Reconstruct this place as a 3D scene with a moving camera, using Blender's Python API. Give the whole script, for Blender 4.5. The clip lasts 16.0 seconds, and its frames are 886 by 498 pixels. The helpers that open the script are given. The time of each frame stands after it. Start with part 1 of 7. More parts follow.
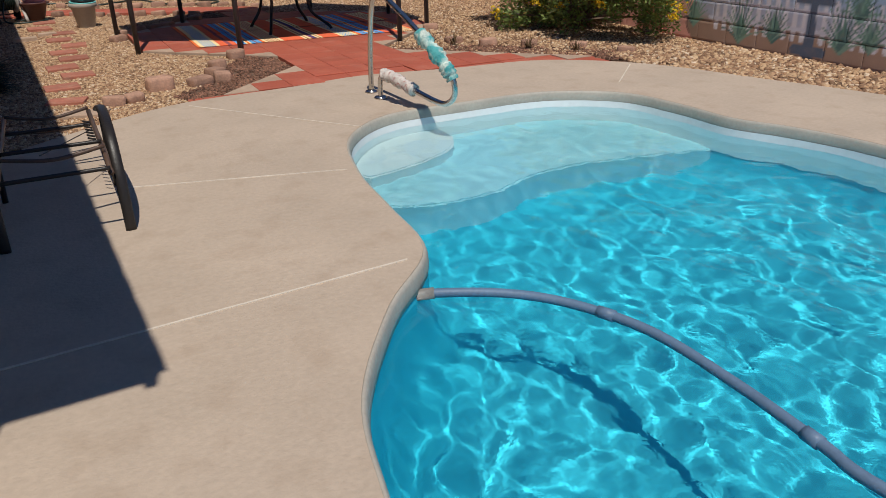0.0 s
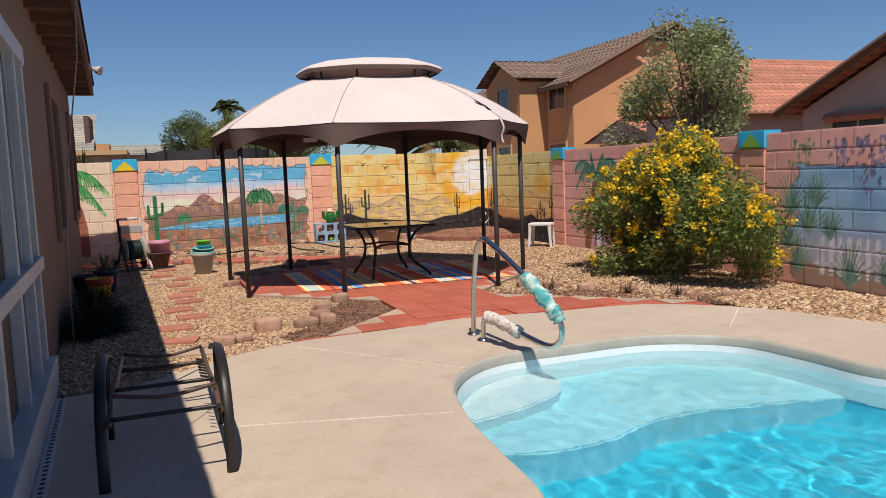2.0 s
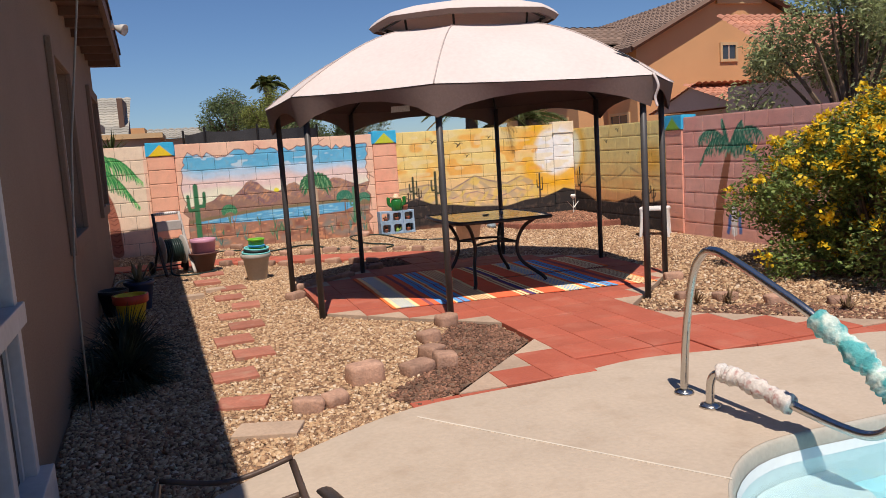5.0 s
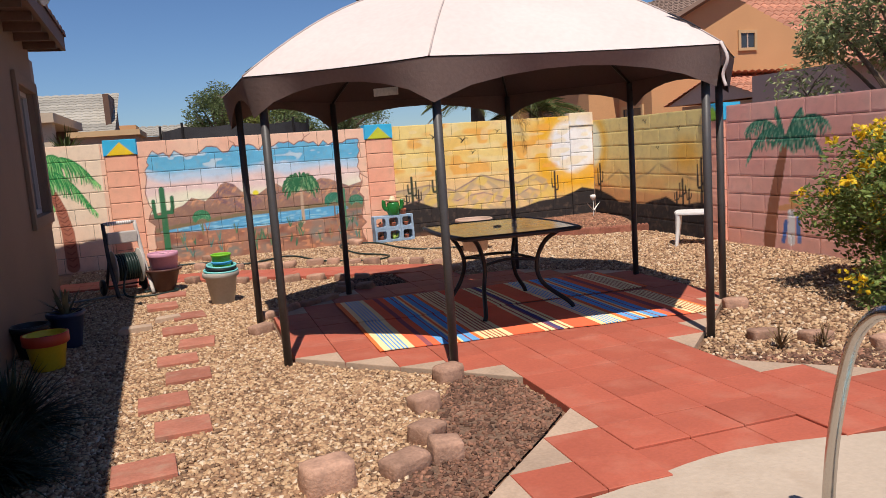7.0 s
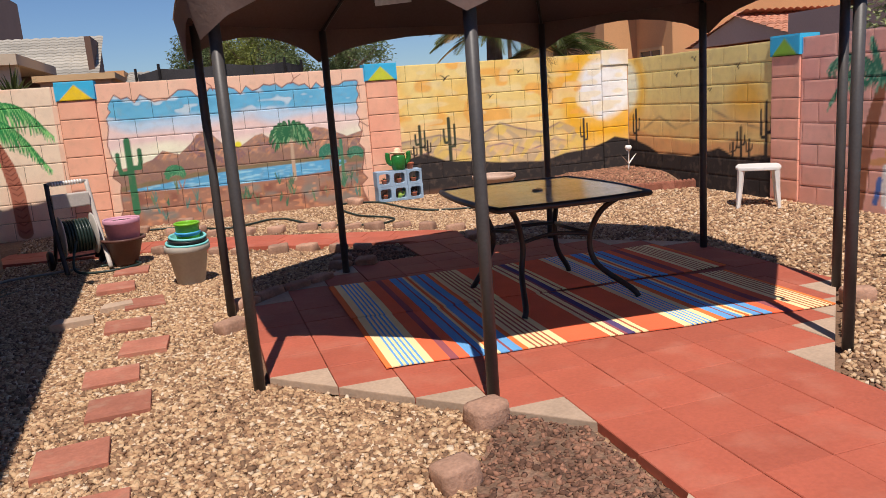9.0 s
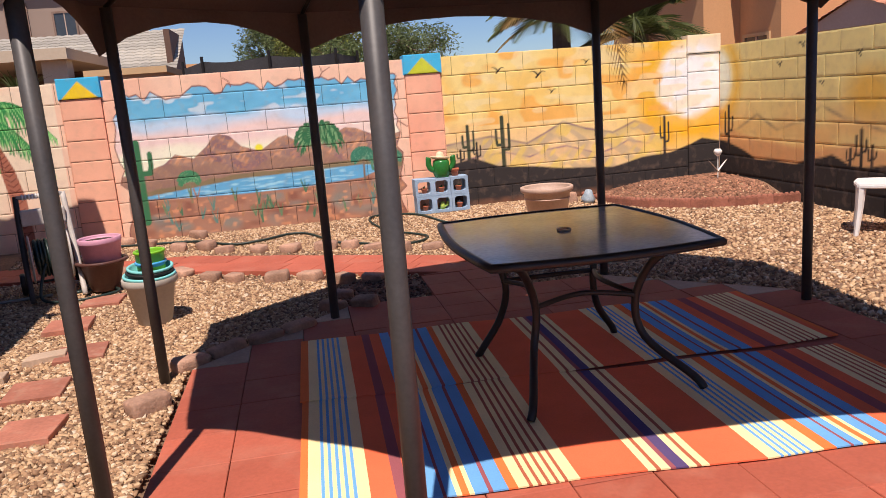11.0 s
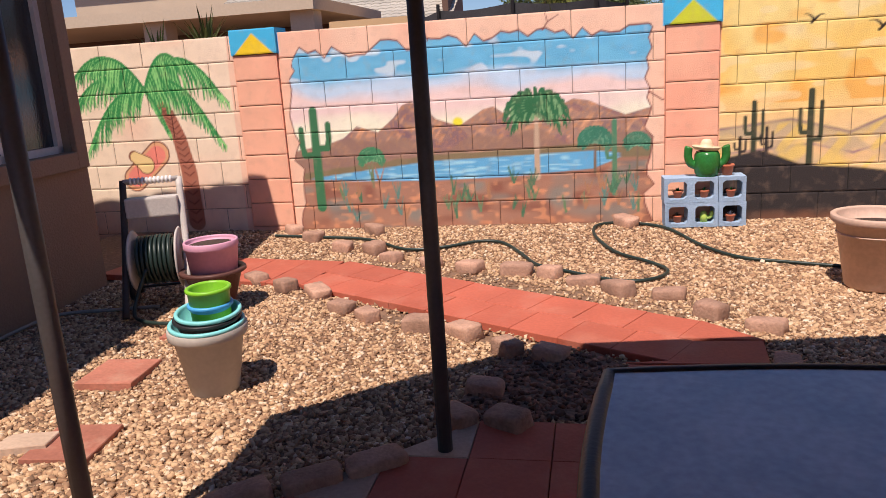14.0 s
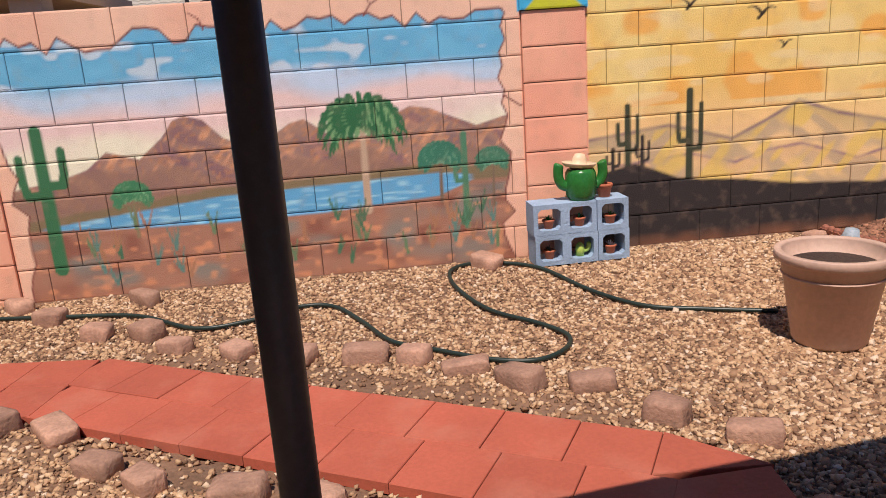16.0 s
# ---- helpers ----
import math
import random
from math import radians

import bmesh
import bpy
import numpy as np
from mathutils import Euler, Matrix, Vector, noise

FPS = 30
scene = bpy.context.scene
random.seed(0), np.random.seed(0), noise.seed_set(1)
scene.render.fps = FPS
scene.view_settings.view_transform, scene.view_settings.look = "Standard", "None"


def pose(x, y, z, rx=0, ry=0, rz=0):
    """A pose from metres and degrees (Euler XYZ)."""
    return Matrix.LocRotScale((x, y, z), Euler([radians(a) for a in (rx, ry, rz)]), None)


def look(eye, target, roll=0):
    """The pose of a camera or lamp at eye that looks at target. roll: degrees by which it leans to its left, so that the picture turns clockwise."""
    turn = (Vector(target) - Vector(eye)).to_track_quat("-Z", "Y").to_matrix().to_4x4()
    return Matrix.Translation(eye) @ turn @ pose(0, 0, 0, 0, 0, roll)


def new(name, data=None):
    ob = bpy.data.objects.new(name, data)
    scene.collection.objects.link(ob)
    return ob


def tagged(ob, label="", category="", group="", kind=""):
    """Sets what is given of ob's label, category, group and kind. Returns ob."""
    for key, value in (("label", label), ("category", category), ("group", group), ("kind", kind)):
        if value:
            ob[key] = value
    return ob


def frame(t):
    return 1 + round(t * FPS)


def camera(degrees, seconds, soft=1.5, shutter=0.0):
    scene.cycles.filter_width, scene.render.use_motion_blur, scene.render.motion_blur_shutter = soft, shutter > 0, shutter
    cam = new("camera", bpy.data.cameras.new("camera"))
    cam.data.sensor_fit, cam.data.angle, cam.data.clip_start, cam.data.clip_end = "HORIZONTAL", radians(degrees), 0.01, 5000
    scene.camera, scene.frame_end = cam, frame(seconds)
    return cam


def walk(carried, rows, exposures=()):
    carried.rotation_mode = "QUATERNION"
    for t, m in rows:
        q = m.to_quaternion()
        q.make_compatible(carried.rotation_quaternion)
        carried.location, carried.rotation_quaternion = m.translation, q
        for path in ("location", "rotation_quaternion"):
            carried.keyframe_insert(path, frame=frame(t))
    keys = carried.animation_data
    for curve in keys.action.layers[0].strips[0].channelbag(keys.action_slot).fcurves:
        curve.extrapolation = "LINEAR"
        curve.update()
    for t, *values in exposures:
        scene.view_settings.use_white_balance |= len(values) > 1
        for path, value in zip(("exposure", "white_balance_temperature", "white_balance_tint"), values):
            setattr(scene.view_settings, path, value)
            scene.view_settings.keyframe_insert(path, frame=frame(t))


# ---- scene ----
cam = camera(60.7, 16.0, soft=0.55)
PATH = [
    (0, (-0.149, 0.606, 1.446), (0.669, 2.233, 0.619), -1.4),
    (0.5, (-0.161, 0.668, 1.445), (0.649, 2.407, 0.877), -1.9),
    (1, (-0.196, 0.672, 1.426), (0.641, 2.467, 1.143), -2.2),
    (1.5, (-0.197, 0.662, 1.429), (0.615, 2.479, 1.23), -2.3),
    (2, (-0.225, 0.796, 1.39), (0.479, 2.657, 1.187), -2.2),
    (2.5, (-0.322, 1.066, 1.395), (0.324, 2.947, 1.18), -2.3),
    (3, (-0.341, 1.443, 1.366), (0.294, 3.325, 1.135), -2.6),
    (3.5, (-0.376, 1.843, 1.385), (0.255, 3.725, 1.142), -2.8),
    (4, (-0.335, 2.255, 1.411), (0.291, 4.138, 1.162), -3.2),
    (6.5, (0.062, 4.357, 1.434), (0.664, 6.246, 1.17), -3.9),
    (7, (0.274, 4.663, 1.428), (0.873, 6.553, 1.162), -4.0),
    (7.5, (0.329, 5.045, 1.463), (0.933, 6.932, 1.194), -3.6),
    (8, (0.384, 5.392, 1.45), (0.978, 7.28, 1.16), -4.0),
    (8.5, (0.566, 5.781, 1.404), (1.144, 7.662, 1.047), -4.3),
    (9, (0.617, 6.175, 1.381), (1.193, 8.048, 0.983), -4.2),
    (9.2, (0.65, 6.298, 1.404), (1.221, 8.171, 1.0), -4.2),
    (11.3, (1.687, 7.587, 1.404), (2.012, 9.518, 0.999), -4.5),
    (11.5, (1.77, 7.73, 1.405), (2.133, 9.654, 0.997), -5.0),
    (12, (1.947, 8.084, 1.398), (2.257, 10.014, 0.973), -4.5),
    (12.5, (2.099, 8.414, 1.414), (2.118, 10.364, 0.968), -3.9),
    (13, (2.212, 8.815, 1.433), (2.07, 10.756, 0.97), -3.7),
    (13.5, (2.22, 9.24, 1.46), (1.917, 11.161, 0.995), -3.6),
    (14, (2.205, 9.682, 1.424), (1.812, 11.586, 0.955), -3.7),
    (14.5, (2.004, 10.085, 1.408), (1.65, 11.997, 0.937), -3.7),
    (15, (1.88, 10.456, 1.43), (1.686, 12.387, 0.949), -3.9),
    (15.5, (1.834, 10.903, 1.415), (1.747, 12.84, 0.928), -3.9),
    (16, (1.774, 11.287, 1.425), (1.945, 13.214, 0.917), -4.0),
]
walk(cam, [(t, look(eye, target, roll)) for t, eye, target, roll in PATH], [(0.0, -0.26, 6400, 9), (0.6, -0.12, 6450, 10), (1.5, 0.08, 6550, 10), (4.0, 0.16, 6650, 12), (7.0, 0.22, 6600, 12), (9.0, 0.24, 6650, 13.5), (11.3, 0.45, 6850, 20), (12.5, 0.62, 6850, 21), (14.0, 0.46, 6850, 21), (15.0, 0.33, 6850, 21), (16.0, 0.14, 6850, 21)])

# ---- world and light ----
SUN_DIR = Vector((-0.24, -0.97, 1.95)).normalized()
world = bpy.data.worlds.new("world")
scene.world = world
world.use_nodes = True
wn = world.node_tree.nodes
sky = wn.new("ShaderNodeTexSky")
sky.sky_type = "NISHITA"
sky.sun_disc = False
sky.sun_elevation = math.asin(SUN_DIR.z)
sky.sun_rotation = math.atan2(SUN_DIR.x, SUN_DIR.y)
sky.altitude = 400
sky.air_density, sky.dust_density, sky.ozone_density = 1.0, 0.1, 2.0
wn["Background"].inputs[1].default_value = 0.056
tone = wn.new("ShaderNodeVectorMath")
tone.operation = "MULTIPLY"
tone.inputs[1].default_value = (0.78, 1.0, 1.32)
world.node_tree.links.new(sky.outputs[0], tone.inputs[0])
world.node_tree.links.new(tone.outputs[0], wn["Background"].inputs[0])
sun_data = bpy.data.lights.new("sun", "SUN")
sun_data.energy, sun_data.angle, sun_data.color = 4.2, radians(0.5), (1.0, 0.93, 0.83)
sun = new("sun", sun_data)
sun.matrix_world = look(SUN_DIR * 30, (0, 0, 0))


# ---- materials ----
def mat(name, base, rough=0.8, metal=0.0, vary=0.15, scale=3.0, fine=60.0, bump=0.15, bump_scale=0.0, dirt=None, rnd=0.0, island=0.0, attr=None, spec=0.5, trans=0.0, ior=1.45, tint2=None, coords="obj"):
    m = bpy.data.materials.new(name)
    m.use_nodes = True
    nt = m.node_tree
    n, l = nt.nodes, nt.links
    p = n["Principled BSDF"]
    p.inputs["Roughness"].default_value = rough
    p.inputs["Metallic"].default_value = metal
    p.inputs["Specular IOR Level"].default_value = spec
    p.inputs["IOR"].default_value = ior
    p.inputs["Transmission Weight"].default_value = trans
    geo = n.new("ShaderNodeNewGeometry")
    pos = geo.outputs["Position"]

    def noise_tex(sc, detail=4.0):
        t = n.new("ShaderNodeTexNoise")
        t.inputs["Scale"].default_value = sc
        t.inputs["Detail"].default_value = detail
        l.new(pos, t.inputs["Vector"])
        return t.outputs[0]

    def mix(kind, fac, a, b):
        x = n.new("ShaderNodeMix")
        x.data_type = "RGBA"
        x.blend_type = kind
        if isinstance(fac, float):
            x.inputs[0].default_value = fac
        else:
            l.new(fac, x.inputs[0])
        for sock, v in ((x.inputs[6], a), (x.inputs[7], b)):
            if isinstance(v, tuple):
                sock.default_value = (*v[:3], 1)
            else:
                l.new(v, sock)
        return x.outputs[2]

    def ramp(v, lo, hi, a=0.0, b=1.0):
        r = n.new("ShaderNodeMapRange")
        for i, q in enumerate((lo, hi, a, b)):
            r.inputs[1 + i].default_value = q
        l.new(v, r.inputs[0])
        return r.outputs[0]

    if attr:
        a = n.new("ShaderNodeVertexColor")
        a.layer_name = attr
        col = a.outputs[0]
    else:
        col = mix("MIX", 0.0, base, base)
    if tint2:
        col = mix("MIX", ramp(noise_tex(scale * 0.6), 0.42, 0.6), col, tint2)
    big = ramp(noise_tex(scale), 0.3, 0.7, 1 - vary, 1 + vary)
    small = ramp(noise_tex(fine, 2.0), 0.3, 0.7, 1 - vary * 0.7, 1 + vary * 0.7)
    mul = n.new("ShaderNodeMath")
    mul.operation = "MULTIPLY"
    l.new(big, mul.inputs[0])
    l.new(small, mul.inputs[1])
    fac = mul.outputs[0]
    for use, src in ((rnd, "obj"), (island, "isl")):
        if use:
            if src == "obj":
                o = n.new("ShaderNodeObjectInfo").outputs["Random"]
            else:
                o = geo.outputs["Random Per Island"]
            k = n.new("ShaderNodeMath")
            k.operation = "MULTIPLY"
            l.new(fac, k.inputs[0])
            l.new(ramp(o, 0, 1, 1 - use, 1 + use), k.inputs[1])
            fac = k.outputs[0]
    vm = n.new("ShaderNodeVectorMath")
    vm.operation = "SCALE"
    l.new(col, vm.inputs[0])
    l.new(fac, vm.inputs["Scale"])
    col = vm.outputs[0]
    if dirt:
        dc, amount, dscale = dirt
        col = mix("MIX", ramp(noise_tex(dscale, 6.0), 0.52, 0.72, 0.0, amount), col, dc)
    l.new(col, p.inputs["Base Color"])
    if bump:
        b = n.new("ShaderNodeBump")
        b.inputs["Strength"].default_value = bump
        b.inputs["Distance"].default_value = 0.01
        l.new(noise_tex(bump_scale or fine, 3.0), b.inputs["Height"])
        l.new(b.outputs[0], p.inputs["Normal"])
    return m


M_DECK = mat("deck_concrete", (0.50, 0.40, 0.31), 0.85, vary=0.07, scale=1.5, fine=35, bump=0.25, bump_scale=55, dirt=((0.40, 0.30, 0.22), 0.5, 5.0))
M_JOINT = mat("joint_sealant", (0.66, 0.58, 0.48), 0.8, vary=0.1)
M_RIM = mat("pool_rim_acrylic", (0.44, 0.40, 0.34), 0.6, vary=0.08, scale=4, fine=40, bump=0.1)
M_POOL = mat("pool_plaster", (0.045, 0.59, 0.75), 0.6, vary=0.05, scale=1.2, fine=14, bump=0.05)
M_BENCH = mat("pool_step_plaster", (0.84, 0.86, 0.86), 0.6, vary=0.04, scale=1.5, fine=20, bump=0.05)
# Bluer than the upper step, for less contrast with the basin.
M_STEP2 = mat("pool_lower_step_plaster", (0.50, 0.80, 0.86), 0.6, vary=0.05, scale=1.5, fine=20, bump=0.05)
M_SOIL = mat("gravel_bed", (0.20, 0.115, 0.07), 0.95, vary=0.3, scale=2.0, fine=45, bump=0.9, bump_scale=38, dirt=((0.20, 0.12, 0.08), 0.6, 9.0))
M_MULCH = mat("dark_soil", (0.20, 0.12, 0.08), 0.95, vary=0.4, scale=7, fine=70, bump=1.0, bump_scale=60, dirt=((0.32, 0.12, 0.07), 0.5, 28.0))
M_RED = mat("red_painted_paver", (0.44, 0.108, 0.064), 0.75, vary=0.09, scale=2.5, fine=60, bump=0.15, rnd=0.09, dirt=((0.52, 0.22, 0.15), 0.35, 4.0))
M_TAN = mat("bare_paver", (0.46, 0.33, 0.24), 0.85, vary=0.12, scale=4, fine=60, rnd=0.1)
M_ROCK = mat("pale_red_edging_stone", (0.40, 0.235, 0.165), 0.9, vary=0.2, scale=9, fine=60, bump=0.5, rnd=0.22)
M_STUCCO = mat("tan_stucco", (0.235, 0.16, 0.11), 0.9, vary=0.06, scale=1.5, fine=60, bump=0.5, bump_scale=70)
M_TRIM = mat("brown_trim", (0.14, 0.075, 0.05), 0.7, vary=0.1, fine=30)
M_FRAME = mat("grey_white_frame_paint", (0.50, 0.485, 0.475), 0.5, vary=0.08, scale=2, fine=30, bump=0.08)
M_SCREEN = mat("dark_screen", (0.03, 0.027, 0.025), 0.6, vary=0.3, scale=2)
M_BLACKMETAL = mat("dark_brown_metal", (0.022, 0.018, 0.016), 0.42, metal=0.0, vary=0.15, scale=8, fine=90, bump=0.1)
M_POLE = mat("grey_black_pole_paint", (0.066, 0.062, 0.062), 0.48, vary=0.14, scale=6, fine=80, bump=0.03, dirt=((0.085, 0.068, 0.06), 0.4, 14.0))
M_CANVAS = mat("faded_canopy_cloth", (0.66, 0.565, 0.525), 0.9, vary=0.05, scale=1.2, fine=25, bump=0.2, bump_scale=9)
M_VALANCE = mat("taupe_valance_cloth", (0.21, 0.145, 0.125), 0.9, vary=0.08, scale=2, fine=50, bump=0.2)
# The valance's taupe again, darkened to imitate shade under the canopy.
M_CANVAS_SHADE = mat("shade_dark_taupe_cloth", (0.11, 0.075, 0.066), 0.9, vary=0.1, scale=2, fine=50, bump=0.2)
M_CHROME = mat("brushed_steel", (0.55, 0.53, 0.50), 0.25, metal=1.0, vary=0.05, fine=90, bump=0.05)
M_WALL = mat("painted_block", (0.8, 0.5, 0.4), 0.9, vary=0.05, scale=6, fine=150, bump=0.38, bump_scale=150, attr="paint", dirt=((0.42, 0.27, 0.20), 0.16, 11.0))


# ---- building helpers ----
def link_mesh(name, bm, material, parent=None, label="", smooth=False, loc=None):
    me = bpy.data.meshes.new(name)
    bm.to_mesh(me)
    bm.free()
    if smooth:
        me.polygons.foreach_set("use_smooth", [True] * len(me.polygons))
    for x in material if isinstance(material, (list, tuple)) else [material]:
        me.materials.append(x)
    ob = new(name, me)
    if parent is not None:
        ob.parent = parent
    if label:
        ob["label"] = label
    if loc is not None:
        ob.matrix_basis = loc
    return ob


def part(name, bm, material, parent, label="", smooth=False, loc=None):
    return link_mesh(name, bm, material, parent, label, smooth, loc)


def empty(name, x, y, z=0.0, rz=0.0):
    ob = new(name)
    ob.matrix_basis = pose(x, y, z, 0, 0, rz)
    return ob


def box(x0, y0, z0, x1, y1, z1, bevel=0.0, bm=None):
    b = bmesh.new()
    bmesh.ops.create_cube(b, size=1.0, matrix=Matrix.Translation(((x0 + x1) / 2, (y0 + y1) / 2, (z0 + z1) / 2)) @ Matrix.Diagonal((x1 - x0, y1 - y0, z1 - z0, 1)))
    if bevel:
        bmesh.ops.bevel(b, geom=b.edges[:], offset=bevel, segments=2, affect="EDGES", profile=0.6)
    if bm is None:
        return b
    join(bm, b)
    return bm


def join(bm, b):
    me = bpy.data.meshes.new("tmp")
    b.to_mesh(me)
    b.free()
    bm.from_mesh(me)
    bpy.data.meshes.remove(me)
    return bm


def lathe(profile, seg=28, bm=None):
    """Turn a profile of (radius, height) about z."""
    b = bmesh.new()
    rings = []
    for r, z in profile:
        if r < 1e-5:
            rings.append([b.verts.new((0, 0, z))])
        else:
            rings.append([b.verts.new((r * math.cos(2 * math.pi * i / seg), r * math.sin(2 * math.pi * i / seg), z)) for i in range(seg)])
    for a, c in zip(rings, rings[1:]):
        for i in range(seg):
            q = [a[i % len(a)], a[(i + 1) % len(a)], c[(i + 1) % len(c)], c[i % len(c)]]
            u = []
            for v in q:
                if v not in u:
                    u.append(v)
            if len(u) > 2:
                b.faces.new(u)
    bmesh.ops.recalc_face_normals(b, faces=b.faces)
    return join(bm, b) if bm is not None else b


def tube(points, radius, seg=10, bm=None, closed=False, flat=1.0, cap=True):
    """Sweep a circle along points; radius may be a list."""
    b = bmesh.new()
    pts = [Vector(p) for p in points]
    n = len(pts)
    rings = []
    side = None
    for i, p in enumerate(pts):
        if closed:
            d = pts[(i + 1) % n] - pts[i - 1]
        else:
            d = pts[min(i + 1, n - 1)] - pts[max(i - 1, 0)]
        d.normalize()
        if side is None:
            ref = Vector((0, 0, 1)) if abs(d.z) < 0.9 else Vector((0, 1, 0))
            side = d.cross(ref).normalized()
        else:
            side = (side - d * side.dot(d)).normalized()
        up = side.cross(d)
        r = radius[i] if isinstance(radius, (list, tuple)) else radius
        rings.append([b.verts.new(p + side * (r * math.cos(2 * math.pi * k / seg)) + up * (r * flat * math.sin(2 * math.pi * k / seg))) for k in range(seg)])
    pairs = list(zip(rings, rings[1:])) + ([(rings[-1], rings[0])] if closed else [])
    for a, c in pairs:
        for k in range(seg):
            b.faces.new((a[k], a[(k + 1) % seg], c[(k + 1) % seg], c[k]))
    if cap and not closed:
        b.faces.new(rings[0][::-1])
        b.faces.new(rings[-1])
    bmesh.ops.recalc_face_normals(b, faces=b.faces)
    return join(bm, b) if bm is not None else b


def spline(points, steps=6, closed=False):
    """Points of a smooth curve through the given ones."""
    pts = [Vector(p) if len(p) == 3 else Vector((*p, 0)) for p in points]
    n, out = len(pts), []
    for i in range(n if closed else n - 1):
        if closed:
            a, b, c, d = pts[i - 1], pts[i], pts[(i + 1) % n], pts[(i + 2) % n]
        else:
            a, b, c, d = pts[max(i - 1, 0)], pts[i], pts[i + 1], pts[min(i + 2, n - 1)]
        for k in range(steps):
            t = k / steps
            out.append(0.5 * ((2 * b) + (c - a) * t + (2 * a - 5 * b + 4 * c - d) * t * t + (3 * b - a - 3 * c + d) * t ** 3))
    if not closed:
        out.append(pts[-1])
    return out


def sheet(outline, holes, z, thick, bm=None):
    """A flat slab with holes, its top at z."""
    b = bmesh.new()
    loops = []
    for ring in [outline] + holes:
        vs = [b.verts.new((p[0], p[1], z)) for p in ring]
        loops.append([b.edges.new((vs[i], vs[(i + 1) % len(vs)])) for i in range(len(vs))])
    bmesh.ops.triangle_fill(b, use_beauty=True, use_dissolve=False, edges=b.edges[:])
    for f in b.faces:
        if f.normal.z < 0:
            f.normal_flip()
    if thick:
        ex = bmesh.ops.extrude_face_region(b, geom=b.faces[:])
        bmesh.ops.translate(b, vec=(0, 0, -thick), verts=[v for v in ex["geom"] if isinstance(v, bmesh.types.BMVert)])
        bmesh.ops.recalc_face_normals(b, faces=b.faces)
    return join(bm, b) if bm is not None else b


# ---- pool and deck ----
POOL_PTS = [(0.33, 1.5), (0.42, 2.1), (0.54, 2.56), (0.86, 3.07), (1.22, 3.5), (1.30, 4.1), (1.37, 4.72), (1.58, 5.42), (2.05, 5.86), (2.75, 5.91),
            (3.48, 5.87), (4.0, 5.5), (4.12, 4.95), (4.14, 4.45), (4.30, 4.05), (4.42, 3.5), (4.45, 2.4), (4.5, 0.6), (4.1, -1.2), (2.6, -2.0), (1.1, -1.3), (0.42, 0.2)]
POOL = [(p.x, p.y) for p in spline(POOL_PTS, 6, True)]
DECK_PTS = [(0.15, 6.82), (0.78, 7.15), (1.7, 7.24), (2.43, 7.36), (3.3, 7.2), (4.29, 7.05), (5.0, 6.33), (5.38, 5.24), (5.7, 4.2), (6.0, 2.5)]
DECK = [(p.x, p.y) for p in spline(DECK_PTS, 5)] + [(6.1, -5.0), (-3.0, -5.0), (-3.0, 1.4), (-1.2, 1.4), (-1.2, 6.25), (-0.5, 6.3)]
WATER_Z = -0.13


def offset_loop(loop, d):
    out = []
    n = len(loop)
    for i in range(n):
        a, b = Vector(loop[i - 1]), Vector(loop[(i + 1) % n])
        t = (b - a).normalized()
        out.append((loop[i][0] + t.y * d, loop[i][1] - t.x * d))
    return out


def area(loop):
    return sum(loop[i - 1][0] * loop[i][1] - loop[i][0] * loop[i - 1][1] for i in range(len(loop))) / 2


OUT = 1 if area(POOL) > 0 else -1
RIM = offset_loop(POOL, 0.016 * OUT)
deck = tagged(link_mesh("pavement", sheet(DECK, [RIM], 0.0, 0.1), M_DECK), "pale tan textured concrete pool deck with thin joints", "pool deck", kind="structure")


def ring_strip(loops):
    b = bmesh.new()
    rows = [[b.verts.new(p) for p in lp] for lp in loops]
    n = len(rows[0])
    for a, c in zip(rows, rows[1:]):
        for i in range(n):
            b.faces.new((a[i], a[(i + 1) % n], c[(i + 1) % n], c[i]))
    bmesh.ops.recalc_face_normals(b, faces=b.faces)
    return b


pool = tagged(empty("swimming_pool", 2.5, 2.5, 0), "curvy pool shell of pale blue plaster with a grey rim", "pool", kind="structure")
pool_inv = pose(-2.5, -2.5, 0)
prof = [(0.017, -0.09), (0.0165, -0.002), (0.010, 0.0), (0.002, -0.006), (-0.005, -0.02), (-0.010, -0.07), (-0.008, -0.10), (0.004, -0.105)]
part("rim", ring_strip([[(x, y, z) for x, y in offset_loop(POOL, d * OUT)] for d, z in prof]), M_RIM, pool, "weathered grey rounded rim", True, pool_inv)


def pool_depth(y):
    return -0.95 - 0.55 * max(0.0, min(1.0, (4.2 - y) / 4.0))


def basin():
    b = bmesh.new()
    rings = []
    for d, k in ((0.0, 0.0), (-0.02, 0.35), (-0.06, 0.75), (-0.16, 0.93), (-0.34, 1.0)):
        rings.append([b.verts.new((x, y, -0.075 + (pool_depth(y) + 0.075) * k)) for x, y in offset_loop(POOL, d * OUT)])
    n = len(POOL)
    for a, c in zip(rings, rings[1:]):
        for i in range(n):
            b.faces.new((a[i], a[(i + 1) % n], c[(i + 1) % n], c[i]))
    edges = [b.edges.get((rings[-1][i], rings[-1][(i + 1) % n])) for i in range(n)]
    bmesh.ops.triangle_fill(b, use_beauty=True, edges=[e for e in edges if e])
    bmesh.ops.recalc_face_normals(b, faces=b.faces)
    bmesh.ops.reverse_faces(b, faces=b.faces)
    return b


part("basin", basin(), M_POOL, pool, "pale blue plaster basin", True, pool_inv)

# entry steps and bench along the far end

